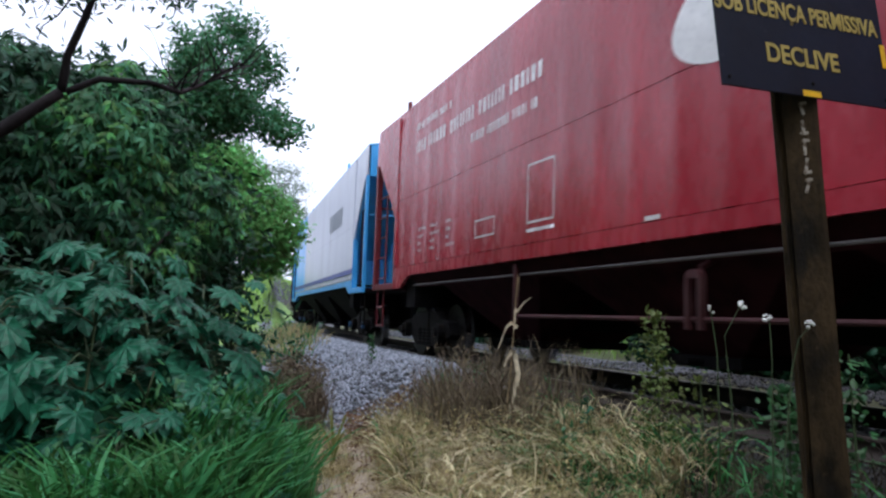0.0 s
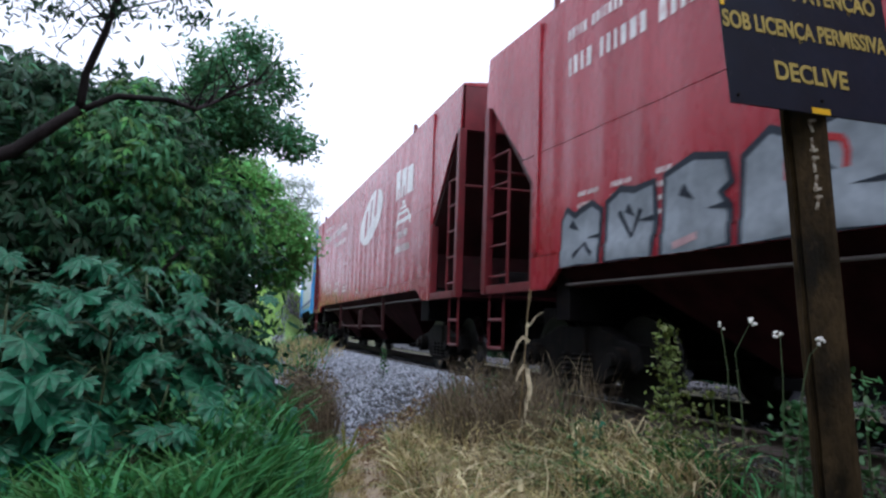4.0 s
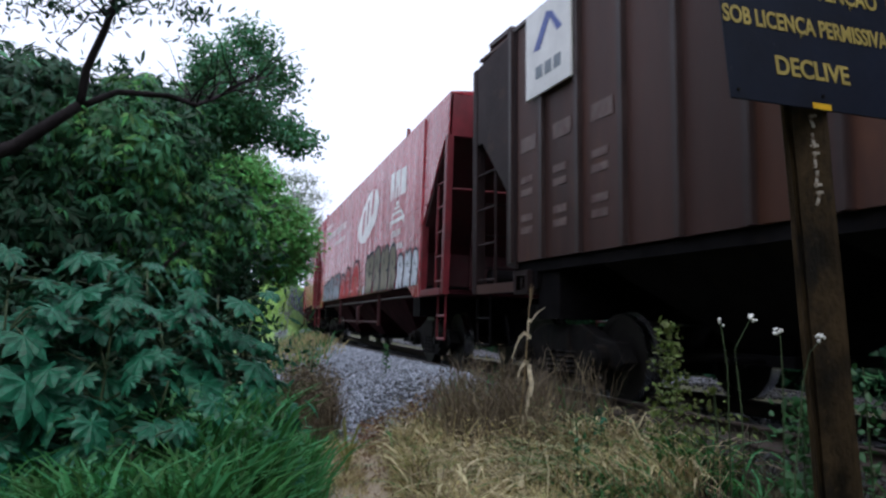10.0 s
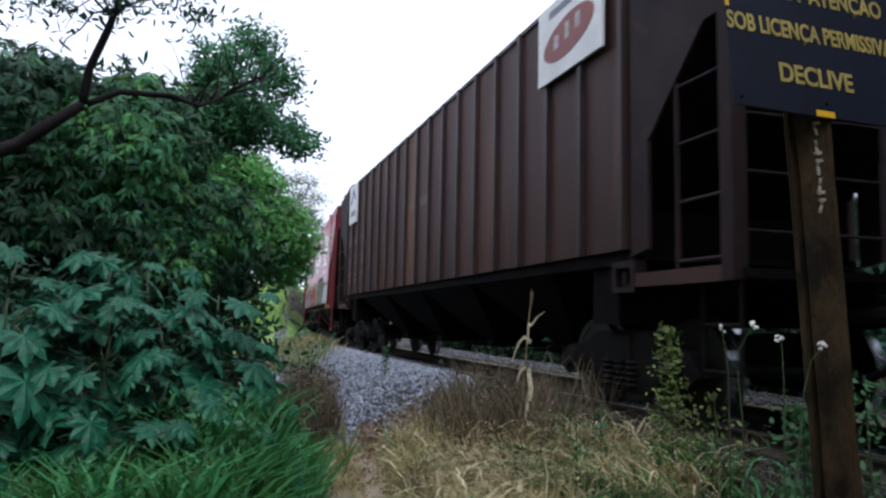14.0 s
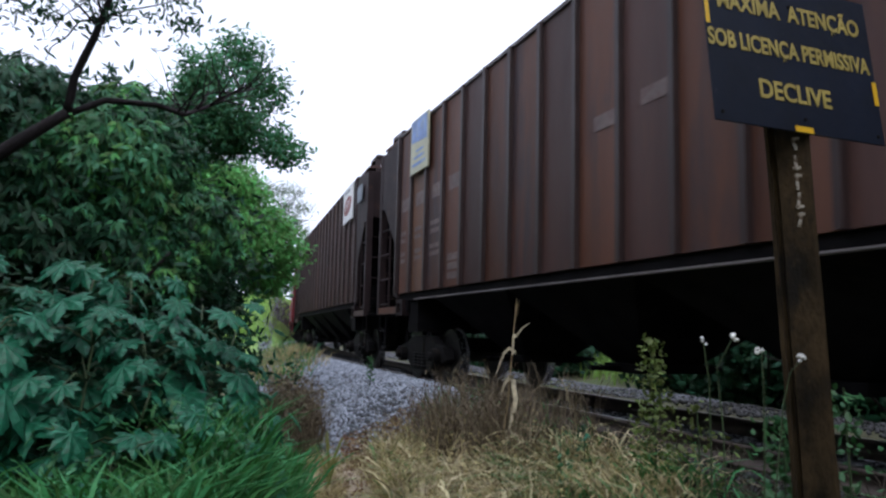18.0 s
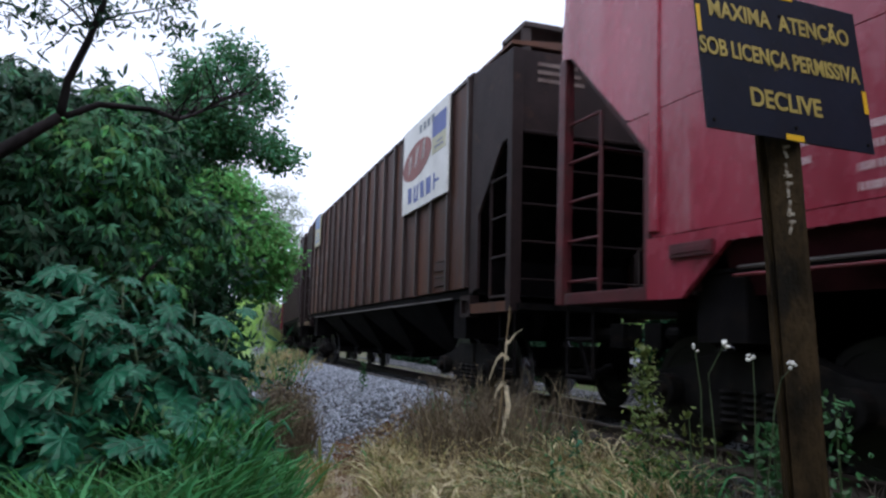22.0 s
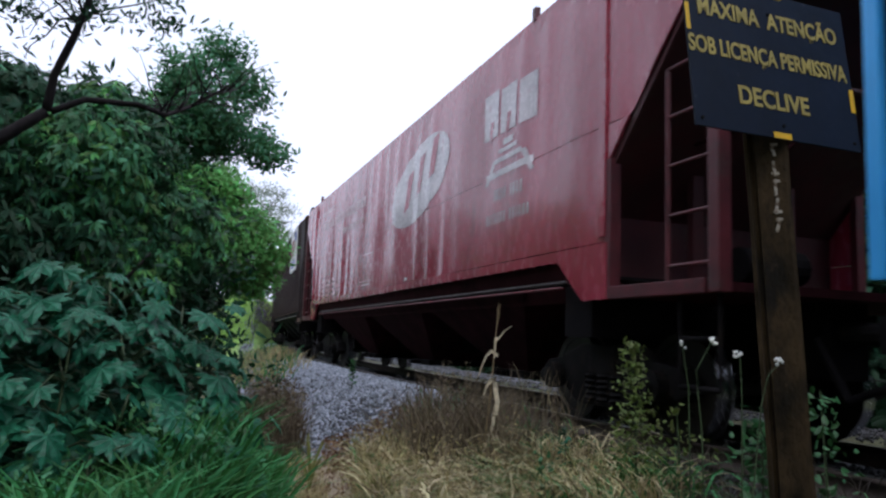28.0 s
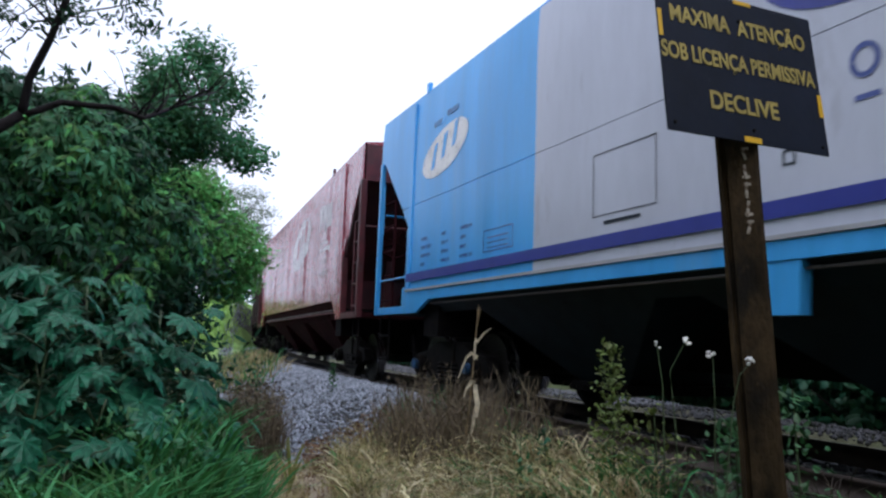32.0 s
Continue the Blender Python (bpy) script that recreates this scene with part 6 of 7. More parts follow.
dry_zone = [(1.35, 3.2), (2.0, 2.6), (2.7, 3.6), (3.3, 4.6), (3.55, 6.0), (3.4, 7.6), (3.0, 8.3), (2.65, 8.6), (2.15, 6.8), (1.75, 5)]
blades("dry_grass", scatter(6000, dry_zone, 85, clump=0.07), 0.10, 0.34, 0.008, 1.9, STRAW, "matted dry yellow-brown grass beside the track", "dry grass", 86)
tufts("dry_grass", 230, dry_zone, 22, 0.24, 0.52, 0.009, 1.25, STRAW, "tussocks of dry yellow grass", "dry grass", 601)
tufts("dry_grass", 110, dry_zone, 9, 0.26, 0.50, 0.021, 1.7, STRAW_PALE, "broad bleached grass leaves that curl over", "dry grass", 603)
tufts("grass", 170, dry_zone, 12, 0.22, 0.48, 0.014, 1.4, GRASS_DRY, "yellowing grass in the dry tussocks", "grass", 605)
tufts("dead_weeds", 90, dry_zone, 14, 0.2, 0.5, 0.007, 1.0, BROWN_WEED, "dead brown stalks in the dry grass", "weeds", 607)
blades("dry_stalks", scatter(900, dry_zone, 285, clump=0.06), 0.35, 0.72, 0.005, 0.6, STRAW, "thin upright dry grass stalks", "dry grass", 286)


def chaff(name, n, poly, low, high, size, material, label, seed):
    """Seed heads and scraps of leaf that hang among the stalks."""
    q = np.random.default_rng(seed)
    pts = np.array(scatter(n, poly, seed, clump=0.06))
    z = np.array([ground_z(x, y) for x, y in pts]) + low + (high - low) * q.random(n) ** 1.5
    c = np.column_stack([pts, z])
    v, f = leaf_arrays(c, q.normal(0, 1, (n, 3)) + np.array([0, -0.3, 0.4]), size, size * 0.28, seed + 1)
    return tagged(mesh_from(name, v, f, material), label, "dry grass", kind="stuff")


chaff("seed_heads", 1500, dry_zone, 0.10, 0.55, 0.045, STRAW, "dry seed heads and scraps among the grass", 401)
chaff("weed_leaves", 300, [(2.1, 3.2), (3.4, 1.8), (3.95, 2.4), (3.8, 5.0), (3.2, 6.6), (2.4, 5.4)], 0.02, 0.35, 0.06, HERB_LEAF, "small green weed leaves among the dead stalks", 405)
blades("dry_leaves", scatter(420, dry_zone, 185, clump=0.07), 0.3, 0.66, 0.022, 1.9, STRAW_PALE, "pale withered maize and grass leaves among the dry grass", "dry grass", 186)
blades("grass", scatter(900, dry_zone, 187, clump=0.05), 0.2, 0.5, 0.015, 1.6, GRASS, "fresh green blades among the dry grass", "grass", 188)
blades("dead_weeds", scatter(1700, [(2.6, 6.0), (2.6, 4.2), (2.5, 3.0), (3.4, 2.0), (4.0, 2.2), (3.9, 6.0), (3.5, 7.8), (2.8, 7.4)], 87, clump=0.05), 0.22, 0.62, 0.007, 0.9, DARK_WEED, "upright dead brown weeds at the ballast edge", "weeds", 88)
blades("dead_weeds", scatter(1800, [(1.45, 8.0), (1.9, 8.4), (2.25, 10.5), (2.2, 12.0), (1.7, 11.5)], 89, clump=0.08), 0.35, 0.75, 0.008, 0.5, BROWN_WEED, "dark dead weeds beside the gravel", "weeds", 90)
blades("dry_leaves", scatter(300, [(2.6, 5.0), (2.9, 4.2), (3.55, 4.5), (3.5, 6.4), (2.9, 7.0)], 487, clump=0.07), 0.35, 0.65, 0.026, 2.2, STRAW_PALE, "pale arching dead leaves at the ballast edge", "dry grass", 488)
tufts("dead_weeds", 70, [(2.62, 6.3), (3.0, 5.6), (3.7, 6.0), (3.85, 7.4), (3.2, 8.0), (2.7, 7.4)], 14, 0.45, 1.08, 0.008, 0.6, BROWN_WEED, "dead brown weeds standing round the maize stalk", "weeds", 493, tight=0.07)
tufts("dead_weeds", 60, [(2.8, 6.6), (3.1, 5.6), (3.9, 5.4), (4.0, 8.4), (3.5, 9.0), (2.9, 8.2)], 13, 0.40, 0.95, 0.007, 0.38, BROWN_WEED, "dry brown weed stems behind the maize stalk", "weeds", 491, tight=0.05)
tufts("grass", 34, [(2.8, 6.6), (3.1, 5.6), (3.9, 5.4), (4.0, 8.4), (3.5, 9.0), (2.9, 8.2)], 10, 0.30, 0.62, 0.013, 0.9, GRASS, "thin green blades among the dead weeds", "grass", 615, tight=0.05)
blades("dead_weeds", scatter(1500, [(2.9, 2.2), (4.0, 2.2), (4.1, 7.0), (3.5, 8.0), (3.1, 5.0)], 489, clump=0.09), 0.15, 0.42, 0.010, 1.5, DARK_WEED, "low brown weeds, the train's shade put into their colour", "weeds", 490)
blades("grass", scatter(480, [(2.2, 3.6), (2.8, 2.2), (3.6, 1.7), (3.9, 2.4), (3.7, 4.2), (2.9, 5.0)], 91, clump=0.05), 0.25, 0.60, 0.016, 1.3, GRASS, "green grass among the dry stalks", "grass", 92)
blades("grass", scatter(2000, [track(15.5, 3.3), track(17, 2.1), track(21, 1.7), track(31, 1.6), track(31, 3.6), track(20, 3.6)], 93, clump=0.14), 0.2, 0.55, 0.022, 0.8, STRAW, "pale tufts of grass on the ballast shoulder", "grass", 94)
blades("grass", scatter(700, [track(15.5, 3.3), track(17, 2.1), track(21, 1.7), track(31, 1.6), track(31, 3.6), track(20, 3.6)], 95, clump=0.12), 0.3, 0.7, 0.018, 0.7, GRASS, "green tufts beside the line", "grass", 96)
verts = []
for i in range(60):
    for k in range(24):
        px, py = track(30 + i * 1.4, 1.75 + k * 0.6)
        verts.append((px, py, ground_z(px, py) + 0.06 + 0.05 * noise.noise((px, py, 0))))
idx = np.arange(len(verts)).reshape(60, 24)
faces = np.stack([idx[:-1, :-1], idx[1:, :-1], idx[1:, 1:], idx[:-1, 1:]], -1).reshape(-1, 4)
tagged(mesh_from("meadow", verts, faces, GRASS_BRIGHT, smooth=True), "bright yellow-green grassy slope", "meadow", kind="structure")
meadow_edge = [track(s, 2.6) for s in (36, 44, 52, 60, 68, 76)] + [track(s, 11.0) for s in (76, 60, 44, 36)]
blades("meadow_grass", scatter(16000, meadow_edge, 97, clump=0.3), 0.25, 0.6, 0.06, 0.7, GRASS_BRIGHT, "sunlit yellow-green meadow on the far slope", "meadow grass", 98)
blades("meadow_grass", scatter(5000, [(12.2, 15), (15, 14), (26, 34), (19, 34), (12.6, 21)], 99, clump=0.25), 0.3, 0.9, 0.05, 0.7, GRASS_BRIGHT, "bright green bank of grass beyond the track", "meadow grass", 100)


chaff("leaf_litter", 3800, [(2.0, 7.2), (2.5, 7.0), (3.4, 8.2), (3.5, 9.2), (2.5, 9.3), (2.2, 8.6)], 0.0, 0.16, 0.07, LITTER, "reddish-brown dead leaves littering the end of the path", 411)
chaff("withered_leaves", 3400, [(1.45, 8.0), (1.9, 8.4), (2.25, 10.5), (2.2, 12.0), (1.7, 11.5)], 0.1, 0.75, 0.07, BROWN_WEED, "withered brown leaves beside the gravel", 413)
chaff("withered_leaves", 700, [(2.7, 6.6), (3.3, 6.0), (3.7, 7.2), (3.5, 8.4), (3.0, 8.2)], 0.2, 0.85, 0.065, BROWN_WEED, "curled brown leaves on tall dead weeds", 415)
blades("dead_weeds", scatter(520, [(2.7, 6.6), (3.3, 6.0), (3.7, 7.2), (3.5, 8.4), (3.0, 8.2)], 417, clump=0.09), 0.4, 0.95, 0.008, 0.6, BROWN_WEED, "tall dead brown weeds round the maize stalk", "weeds", 418)

blades("dry_grass", scatter(1100, [(1.10, 4.5), (1.28, 4.5), (1.62, 6.2), (2.0, 8.0), (1.72, 8.0), (1.40, 6.2)], 621, clump=0.05), 0.05, 0.22, 0.008, 1.4, STRAW, "short dry grass that creeps over the edge of the footpath", "dry grass", 622)
blades("dry_grass", scatter(900, [(1.40, 4.4), (1.75, 4.4), (2.1, 6.2), (2.45, 8.0), (2.15, 8.0), (1.85, 6.2)], 623, clump=0.05), 0.06, 0.26, 0.008, 1.5, STRAW, "short dry grass that creeps over the edge of the footpath", "dry grass", 624)
chaff("leaf_litter", 900, [(1.05, 4.4), (1.55, 4.4), (2.05, 6.6), (2.5, 8.6), (2.0, 8.6), (1.5, 6.6)], 0.0, 0.05, 0.05, LITTER, "dead leaves and straw scattered on the footpath", 625)

tussock = [(2.8, 5.0), (3.0, 4.0), (3.65, 4.1), (3.6, 5.8), (3.1, 6.2)]
blades("dry_leaves", scatter(330, tussock, 493, clump=0.08), 0.45, 0.78, 0.017, 1.5, STRAW_PALE, "pale arching grass leaves on the ballast edge", "dry grass", 494)
blades("dry_grass", scatter(900, tussock, 495, clump=0.08), 0.35, 0.72, 0.010, 1.2, STRAW, "dry tussocks on the ballast edge", "dry grass", 496)
blades("grass", scatter(520, tussock, 497, clump=0.08), 0.35, 0.7, 0.018, 1.4, GRASS, "green blades in the dry tussocks", "grass", 498)

# ---- single plants ----
def strip(bm, pts, w0, w1, face=(0, 0, 1)):
    """A long leaf along the points, folded along its rib."""
    rows = []
    m = len(pts)
    for i, p in enumerate(pts):
        p = Vector(p)
        d = (Vector(pts[min(i + 1, m - 1)]) - Vector(pts[max(i - 1, 0)])).normalized()
        s = d.cross(Vector(face)).normalized()
        w = (w0 + (w1 - w0) * i / (m - 1)) / 2
        up = s.cross(d).normalized() * w * 0.5
        rows.append((bm.verts.new(p - s * w + up), bm.verts.new(p), bm.verts.new(p + s * w + up)))
    for i in range(m - 1):
        for j in range(2):
            bm.faces.new((rows[i][j], rows[i][j + 1], rows[i + 1][j + 1], rows[i + 1][j]))


corn = tagged(new("maize_stalk"), "dry, bleached maize stalk with hanging withered leaves", "plant")
bm = bmesh.new()
stalk = bend([(3.05, 6.2, -0.60), (3.10, 6.2, -0.2), (3.15, 6.22, 0.2), (3.17, 6.22, 0.55), (3.185, 6.22, 0.85), (3.20, 6.22, 1.04)], 3, 0.012, 31)
limb(bm, stalk, 0.011, 0.004, 7)
part("stalk", bm, CORN, corn, smooth=True)
for pts, a, b in (([(3.20, 6.2, 0.62), (3.12, 6.18, 0.665), (3.06, 6.16, 0.62), (3.02, 6.15, 0.54), (2.985, 6.15, 0.43)], 0.040, 0.012), ([(3.19, 6.2, 0.77), (3.25, 6.18, 0.86), (3.32, 6.16, 0.91)], 0.026, 0.006),
                  ([(3.18, 6.2, 0.80), (3.150, 6.17, 0.76), (3.145, 6.16, 0.60)], 0.040, 0.018), ([(3.18, 6.2, 0.38), (3.12, 6.16, 0.40), (3.07, 6.15, 0.34), (3.045, 6.15, 0.26)], 0.050, 0.016),
                  ([(3.175, 6.2, 0.38), (3.150, 6.14, 0.31), (3.165, 6.12, 0.20), (3.145, 6.12, 0.09)], 0.060, 0.066), ([(3.15, 6.15, 0.12), (3.13, 6.11, 0.02), (3.08, 6.10, -0.14), (3.04, 6.1, -0.24)], 0.050, 0.022),
                  ([(3.13, 6.2, -0.1), (3.20, 6.12, -0.12), (3.26, 6.08, -0.26)], 0.05, 0.02)):
    bm = bmesh.new()
    strip(bm, bend(pts, 3, 0.010, 5), a, b, (0.3, -1, 0.2))
    part("withered_leaf", bm, HUSK, corn)
bm = bmesh.new()
limb(bm, bend([(3.195, 6.22, 0.92), (3.205, 6.22, 1.02), (3.20, 6.22, 1.13)], 3, 0.006, 8), 0.005, 0.002, 5)
for k in range(8):
    z = 0.95 + 0.016 * k
    s = 1 if k % 2 else -1
    limb(bm, [(3.20, 6.22, z), (3.20 + s * 0.014, 6.21, z + 0.025), (3.20 + s * (0.016 + 0.001 * k), 6.21, z + 0.045)], 0.003, 0.0012, 4)
part("tassel", bm, CORN, corn)


seedling = tagged(new("maize_seedling"), "young pale green maize plant on the footpath's edge", "plant")
zg = ground_z(1.56, 6.5)
bm = bmesh.new()
limb(bm, bend([(1.56, 6.5, zg - 0.02), (1.565, 6.5, zg + 0.15), (1.57, 6.5, zg + 0.30)], 3, 0.008, 41), 0.009, 0.004, 6)
part("stalk", bm, GRASS_DRY, seedling, smooth=True)
for ax_, az_, hi_, r_ in ((0.4, 0.0, 0.46, 0.16), (2.9, 0.05, 0.40, 0.18), (1.9, 0.10, 0.52, 0.08), (5.2, 0.02, 0.36, 0.20), (3.8, 0.14, 0.50, 0.10), (0.1, 0.16, 0.44, 0.14)):
    dx_, dy_ = math.cos(ax_) * r_, math.sin(ax_) * r_
    bm = bmesh.new()
    strip(bm, [(1.565, 6.5, zg + 0.04 + az_), (1.565 + dx_ * 0.35, 6.5 + dy_ * 0.35, zg + hi_ * 0.7), (1.565 + dx_ * 0.75, 6.5 + dy_ * 0.75, zg + hi_), (1.565 + dx_ * 1.2, 6.5 + dy_ * 1.2, zg + hi_ * 0.86)], 0.030, 0.006, (0.2, -1, 0.3))
    part("blade", bm, GRASS_DRY, seedling)


def leafy(name, label, base, top, leaves, size, material, seed, wide=0.14, category="plant"):
    """A small upright herb: a stem and separate leaves."""
    g = np.random.default_rng(seed)
    t = tagged(new(name), label, category)
    base = (base[0], base[1], ground_z(base[0], base[1]) - 0.02)
    bm = bmesh.new()
    st = bend([base, ((base[0] + top[0]) / 2 + 0.02, (base[1] + top[1]) / 2, (base[2] + top[2]) / 2), top], 4, 0.02, seed)
    limb(bm, st, 0.010, 0.004, 6)
    part("stem", bm, CASTOR_STEM, t)
    q = g.uniform(0.25, 1.0, leaves)
    sp = np.array([np.array(p) for p in st])
    at = q * (len(sp) - 1)
    k = np.minimum(at.astype(int), len(sp) - 2)
    c = sp[k] + (sp[k + 1] - sp[k]) * (at - k)[:, None]
    c = c + g.normal(0, 1, (leaves, 3)) * np.array([wide, wide, 0.05]) * (1.25 - q)[:, None]
    nr = g.normal(0, 0.7, (leaves, 3)) + np.array([0, -0.4, 0.7])
    v, f = leaf_arrays(c, nr, size, size * 0.55, seed + 1)
    mesh_from("foliage", v, f, material, t)
    return t


leafy("tall_weed", "yellow-green leafy weed with a spire of small leaves", (3.42, 4.39), (3.39, 4.45, 0.80), 620, 0.046, WEED_LEAF, 201, 0.12)
leafy("tall_weed", "thin yellowing weed among the dry grass", (3.62, 4.2), (3.6, 4.2, 0.36), 70, 0.06, WEED_LEAF, 202, 0.16)
leafy("herb", "lush fresh green herb near the post", (3.10, 2.97), (3.12, 2.98, 0.40), 190, 0.070, HERB_LEAF, 203, 0.15)
leafy("herb", "low fresh green herb", (3.2, 2.95), (3.2, 2.95, 0.38), 40, 0.075, HERB_LEAF, 204, 0.2)
leafy("herb", "green weed with narrow leaves behind the post", (3.1, 2.55), (3.08, 2.58, 0.58), 130, 0.055, HERB_LEAF, 205, 0.14)
leafy("herb", "small green sprig growing in the ballast", (3.34, 11.5), (3.33, 11.5, 0.40), 60, 0.07, HERB_LEAF, 206, 0.06)
leafy("herb", "dark twiggy sapling beside the gravel", (1.84, 9.8), (1.83, 9.82, 0.46), 40, 0.06, LEAF_DARK, 207, 0.08)
for k, (hx, hy, hz, nl, sz) in enumerate(((0.42, 4.35, -0.05, 40, 0.13), (0.62, 4.6, -0.12, 36, 0.11), (0.30, 4.05, -0.18, 34, 0.14), (0.80, 5.2, -0.25, 30, 0.12), (0.55, 4.2, -0.30, 30, 0.12), (0.95, 5.9, -0.30, 26, 0.11), (0.1, 3.9, -0.15, 30, 0.13))):
    leafy("herb", "fresh green leafy weed at the edge of the footpath", (hx, hy), (hx + 0.03, hy - 0.03, hz), nl, sz, HERB_LEAF, 220 + k, 0.16)
leafy("herb", "green seedling in the dry grass", (2.75, 4.6), (2.75, 4.6, 0.06), 40, 0.05, HERB_LEAF, 209, 0.09)
leafy("herb", "blue-green seedling at the ballast edge", (3.2, 5.0), (3.2, 5.0, 0.10), 40, 0.055, CASTOR, 210, 0.08)
for base, pts in (((1.90, 2.03), [(1.89, 2.05, 0.2), (1.885, 2.06, 0.45), (1.875, 2.08, 0.66), (1.91, 2.04, 0.77)]), ((1.88, 2.10), [(1.87, 2.10, 0.3), (1.86, 2.10, 0.60), (1.84, 2.11, 0.75)]),
                  ((2.0, 1.98), [(1.985, 1.975, 0.3), (1.98, 1.97, 0.58), (1.98, 1.98, 0.73)]), ((1.93, 1.88), [(1.945, 1.89, 0.25), (1.985, 1.89, 0.56), (2.0, 1.875, 0.66), (2.03, 1.85, 0.71)])):
    fl = tagged(new("wild_flower"), "thin wild flower stem with a small white downy head", "flower", "wild flowers")
    bm = bmesh.new()
    limb(bm, bend([(*base, ground_z(*base) - 0.02), *pts], 3, 0.006, 3), 0.0034, 0.0018, 6)
    part("stem", bm, CASTOR_STEM, fl)
    bm = bmesh.new()
    for j in range(7 if pts[-1][0] != 1.84 else 3):
        rr = random.Random(j + int(pts[-1][0] * 100))
        c = Vector(pts[-1]) + Vector((rr.uniform(-0.022, 0.022), rr.uniform(-0.01, 0.01), rr.uniform(-0.012, 0.014)))
        bmesh.ops.create_icosphere(bm, subdivisions=1, radius=rr.uniform(0.0045, 0.008), matrix=Matrix.Translation(c))
    part("flower_head", bm, FLOWER, fl, "downy white flower head", smooth=True)

# ---- the warning sign on its leaning post ----
sign = tagged(new("warning_sign"), "black metal warning sign with yellow letters on a leaning brown post", "sign")
bm = bmesh.new()
p0, p1 = Vector((2.30, 1.96, -0.80)), Vector((2.075, 1.965, 1.62))
ax = (p1 - p0).normalized()
sx = Vector((0.70, -0.714, 0)).normalized()
sy = ax.cross(sx).normalized()
n = 14
rows = []
for i in range(n + 1):
    c = p0.lerp(p1, i / n)
    wob = 1 + 0.05 * noise.noise((i * 0.9, 0.3, 1))
    rows.append([bm.verts.new(c + sx * a * wob + sy * b) for a, b in ((-0.073, -0.050), (-0.061, -0.052), (-0.056, -0.030), (-0.044, -0.028), (-0.038, -0.048), (0.060, -0.052), (0.073, -0.044), (0.073, 0.045), (-0.073, 0.045))])
for i in range(n):
    for j in range(9):
        bm.faces.new((rows[i][j], rows[i][(j + 1) % 9], rows[i + 1][(j + 1) % 9], rows[i + 1][j]))
bm.faces.new(rows[0][::-1])
bm.faces.new(rows[-1])
part("post", bm, POST, sign, "weathered brown post with painted marks")
TL, BL, BR, TR = Vector((1.688, 1.958, 2.061)), Vector((1.683, 1.883, 1.485)), Vector((2.441, 1.857, 1.495)), Vector((2.446, 1.932, 2.072))
PW, PH = ((TR - TL).length + (BR - BL).length) / 2, ((TL - BL).length + (TR - BR).length) / 2
ux = ((TR - TL) + (BR - BL)).normalized()
nz = ux.cross(((TL - BL) + (TR - BR))).normalized()
uy = nz.cross(ux)
plate_m = Matrix(((ux.x, uy.x, nz.x, 0), (ux.y, uy.y, nz.y, 0), (ux.z, uy.z, nz.z, 0), (0, 0, 0, 1)))
plate_m.translation = (TL + BL + BR + TR) / 4
bm = bmesh.new()
box(bm, -PW / 2, PW / 2, -PH / 2, PH / 2, -0.004, 0.004)
plate = part("sign_plate", bm, SIGN_BLACK, sign, "black enamelled plate", bevel=0.0015)
plate.matrix_basis = plate_m


def writing(text, cx, cy, width, height, parent):
    """Raised painted letters of the given overall width and height."""
    cu = bpy.data.curves.new("lettering", "FONT")
    cu.body, cu.align_x, cu.align_y, cu.extrude, cu.offset = text, "CENTER", "CENTER", 0.004, 0.022
    ob = new("lettering", cu)
    me = bpy.data.meshes.new_from_object(ob.evaluated_get(bpy.context.evaluated_depsgraph_get()))
    bpy.data.objects.remove(ob)
    xs = [v.co.x for v in me.vertices]
    ys = [v.co.y for v in me.vertices]
    kx, ky = width / (max(xs) - min(xs)), height / (max(ys) - min(ys))
    for v in me.vertices:
        v.co = ((v.co.x - (max(xs) + min(xs)) / 2) * kx + cx, (v.co.y - (max(ys) + min(ys)) / 2) * ky + cy, 0.0055 + (0.0015 if v.co.z > 0 else -0.001))
    bm = bmesh.new()
    bm.from_mesh(me)
    todo, glyphs = set(bm.verts), []
    while todo:
        heap, isle = [todo.pop()], []
        while heap:
            v = heap.pop()
            isle.append(v)
            for e in v.link_edges:
                q = e.other_vert(v)
                if q in todo:
                    todo.discard(q)
                    heap.append(q)
        a, b = min(v.co.x for v in isle), max(v.co.x for v in isle)
        for gl in glyphs:
            if min(b, gl[1]) - max(a, gl[0]) > 0.4 * min(b - a, gl[1] - gl[0]):
                gl[:] = [min(a, gl[0]), max(b, gl[1]), gl[2] + isle]
                break
        else:
            glyphs.append([a, b, isle])
    for a, b, isle in glyphs:
        keep = set(isle)
        one = bm.copy()
        one.verts.index_update()
        bm.verts.index_update()
        ids = {v.index for v in keep}
        bmesh.ops.delete(one, geom=[v for v in one.verts if v.index not in ids], context="VERTS")
        part("letter", one, SIGN_YELLOW, parent)
    bm.free()


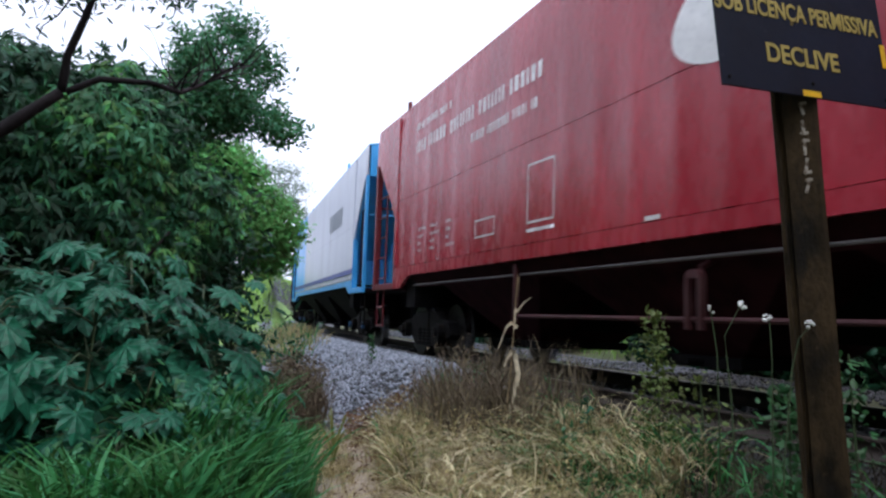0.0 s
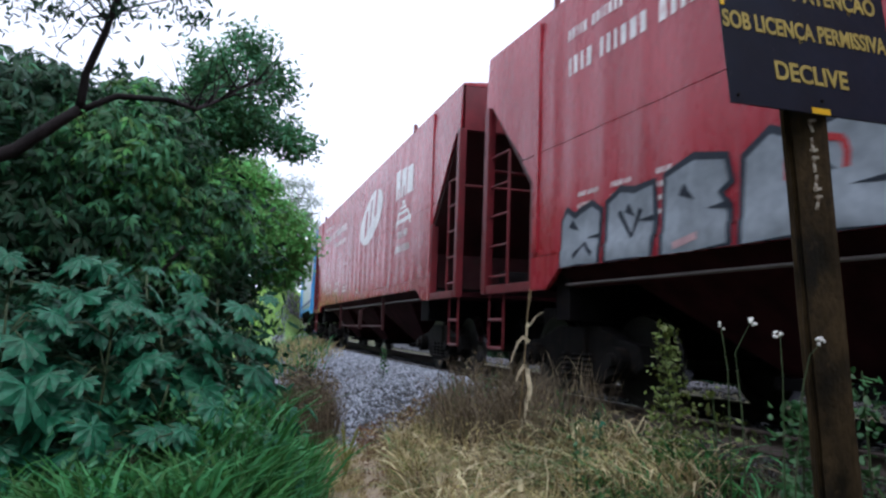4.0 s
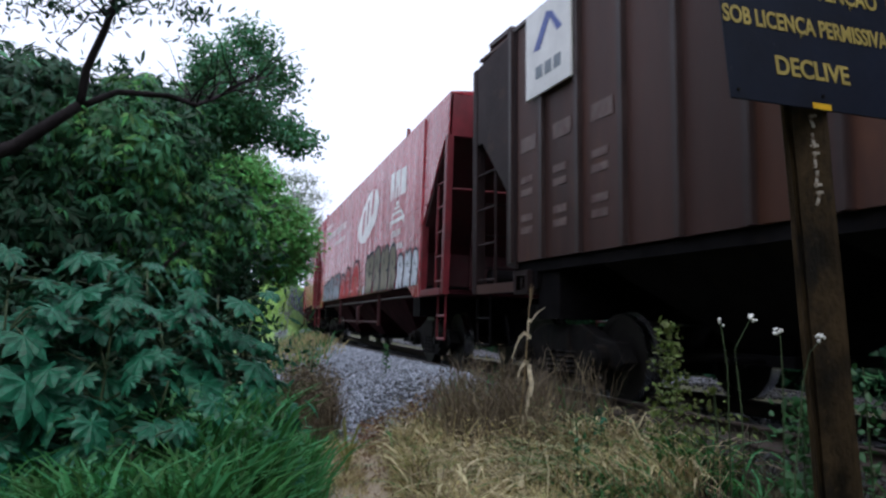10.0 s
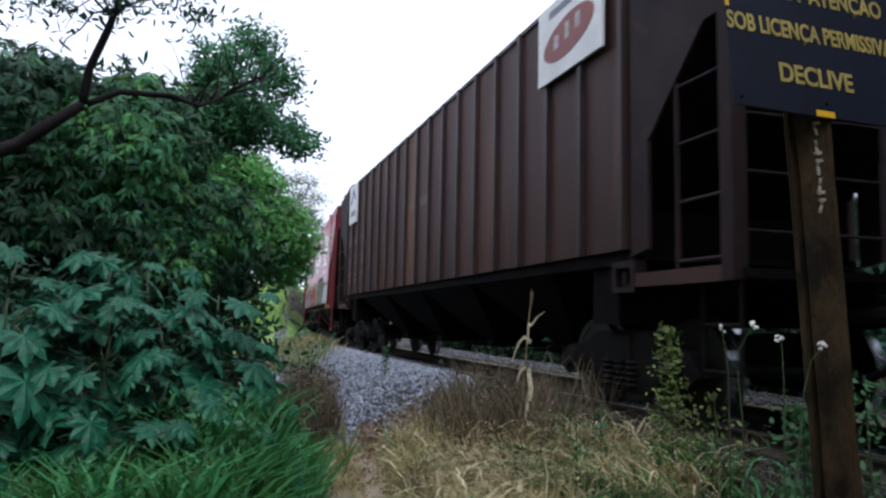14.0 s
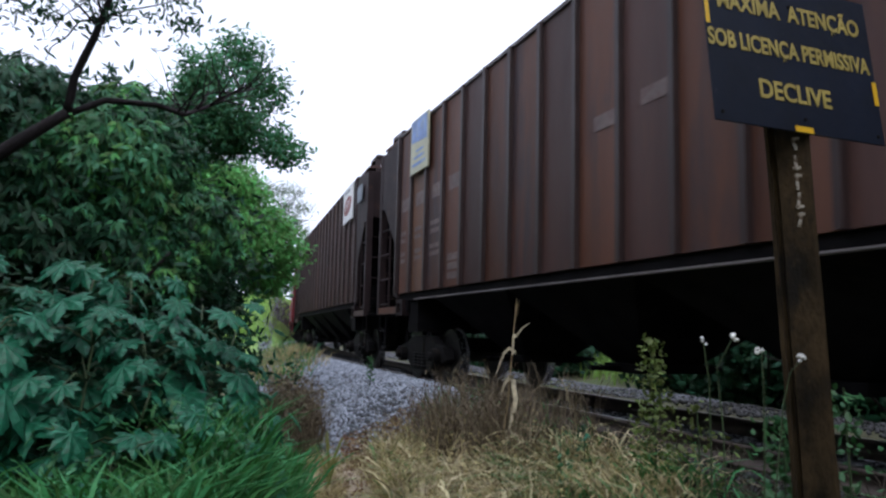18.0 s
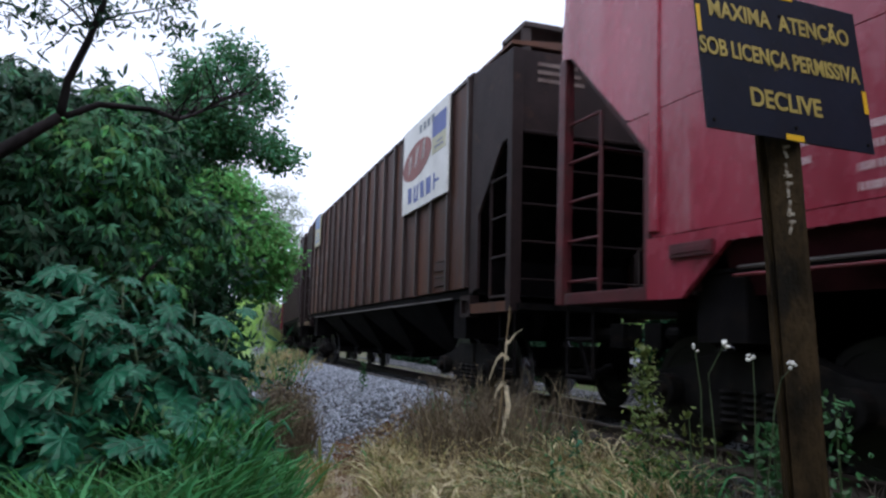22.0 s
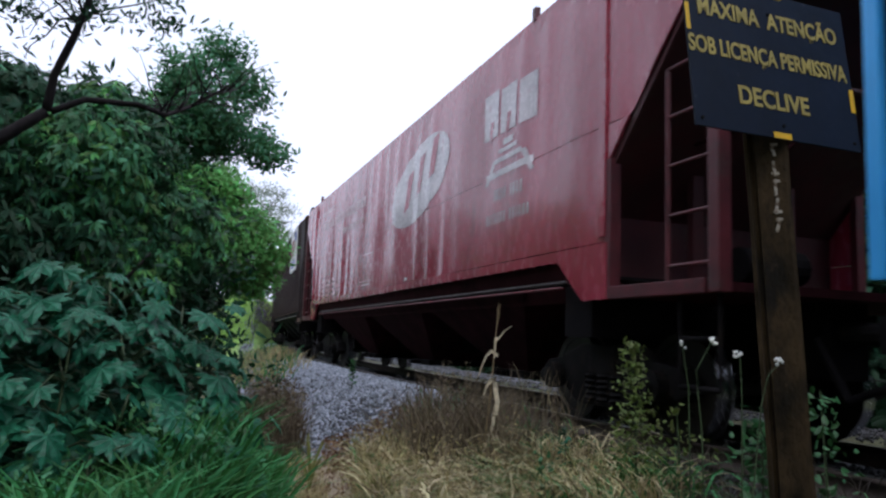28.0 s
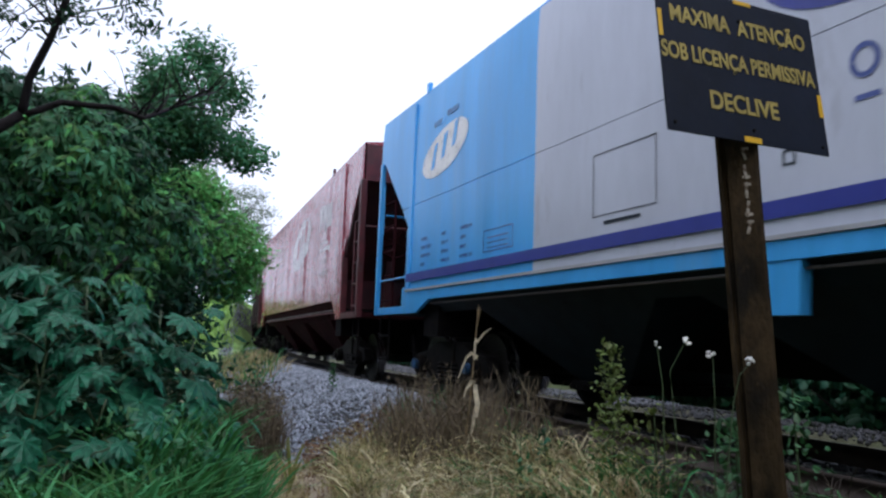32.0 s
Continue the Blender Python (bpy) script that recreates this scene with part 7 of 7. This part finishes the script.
writing("MAXIMA  ATENÇÃO", 0.004, 0.172, 0.655, 0.100, plate)
writing("SOB LICENÇA PERMISSIVA", -0.010, 0.012, 0.735, 0.082, plate)
writing("DECLIVE", -0.018, -0.147, 0.322, 0.072, plate)
for x0, x1, y0, y1 in ((-0.040, 0.040, -PH / 2, -PH / 2 + 0.022), (-0.012, 0.072, PH / 2 - 0.016, PH / 2), (-PW / 2, -PW / 2 + 0.016, 0.069, 0.174), (PW / 2 - 0.020, PW / 2, -0.134, -0.041)):
    bm = bmesh.new()
    box(bm, x0, x1, y0, y1, 0.004, 0.0065)
    part("yellow_tab", bm, TAB_YELLOW, plate, "bright yellow reflective tab")
for x, y in ((-PW / 2 + 0.03, PH / 2 - 0.03), (0.0, PH / 2 - 0.09), (0.01, -PH / 2 + 0.05), (PW / 2 - 0.03, -PH / 2 + 0.03), (-PW / 2 + 0.03, -PH / 2 + 0.03)):
    bm = bmesh.new()
    rod(bm, (x, y, 0.004), (x, y, 0.010), 0.006, 8)
    part("bolt", bm, CAST, plate)
for i, (hh, dx) in enumerate(((0.045, 0.0), (0.05, 0.004), (0.055, 0.0), (0.055, 0.004), (0.05, 0.008))):
    c = p1.lerp(p0, (0.155 + 0.068 * i) / (p1 - p0).length)
    m = Matrix(((sx.x, ax.x, -sy.x, 0), (sx.y, ax.y, -sy.y, 0), (sx.z, ax.z, -sy.z, 0), (0, 0, 0, 1)))
    m.translation = c + sx * 0.022 - sy * 0.0525
    bm = bmesh.new()
    box(bm, -0.005, 0.005, -hh / 1.9, hh / 1.9, -0.001, 0.001, Matrix.Rotation(0.25 - 0.12 * i, 4, "Z"))
    box(bm, -0.014, 0.012, -0.005, 0.005, -0.001, 0.001, Matrix.Translation((0.004, hh / 2.6 * (-1) ** i, 0.0006)))
    mark = part("painted_mark", bm, CHALK, sign, "small white painted marks")
    mark.matrix_basis = m


# ---- what moves: the train runs away round the bend, wheels turning ----
def motions():
    for key, wagon, wheels in ROLLING:
        walk(wagon, [(t / 2, wagon_pose(t / 2, key)) for t in range(65)])
        if key == "lead":
            continue
        steps = [i * 0.2 for i in range(161)]
        for wheel, dx in wheels:
            walk(wheel, [(t, pose(dx, 0, WHEEL_R) @ Matrix.Rotation(run(min(t, 32.0)) / WHEEL_R, 4, "Y")) for t in steps])


motions()
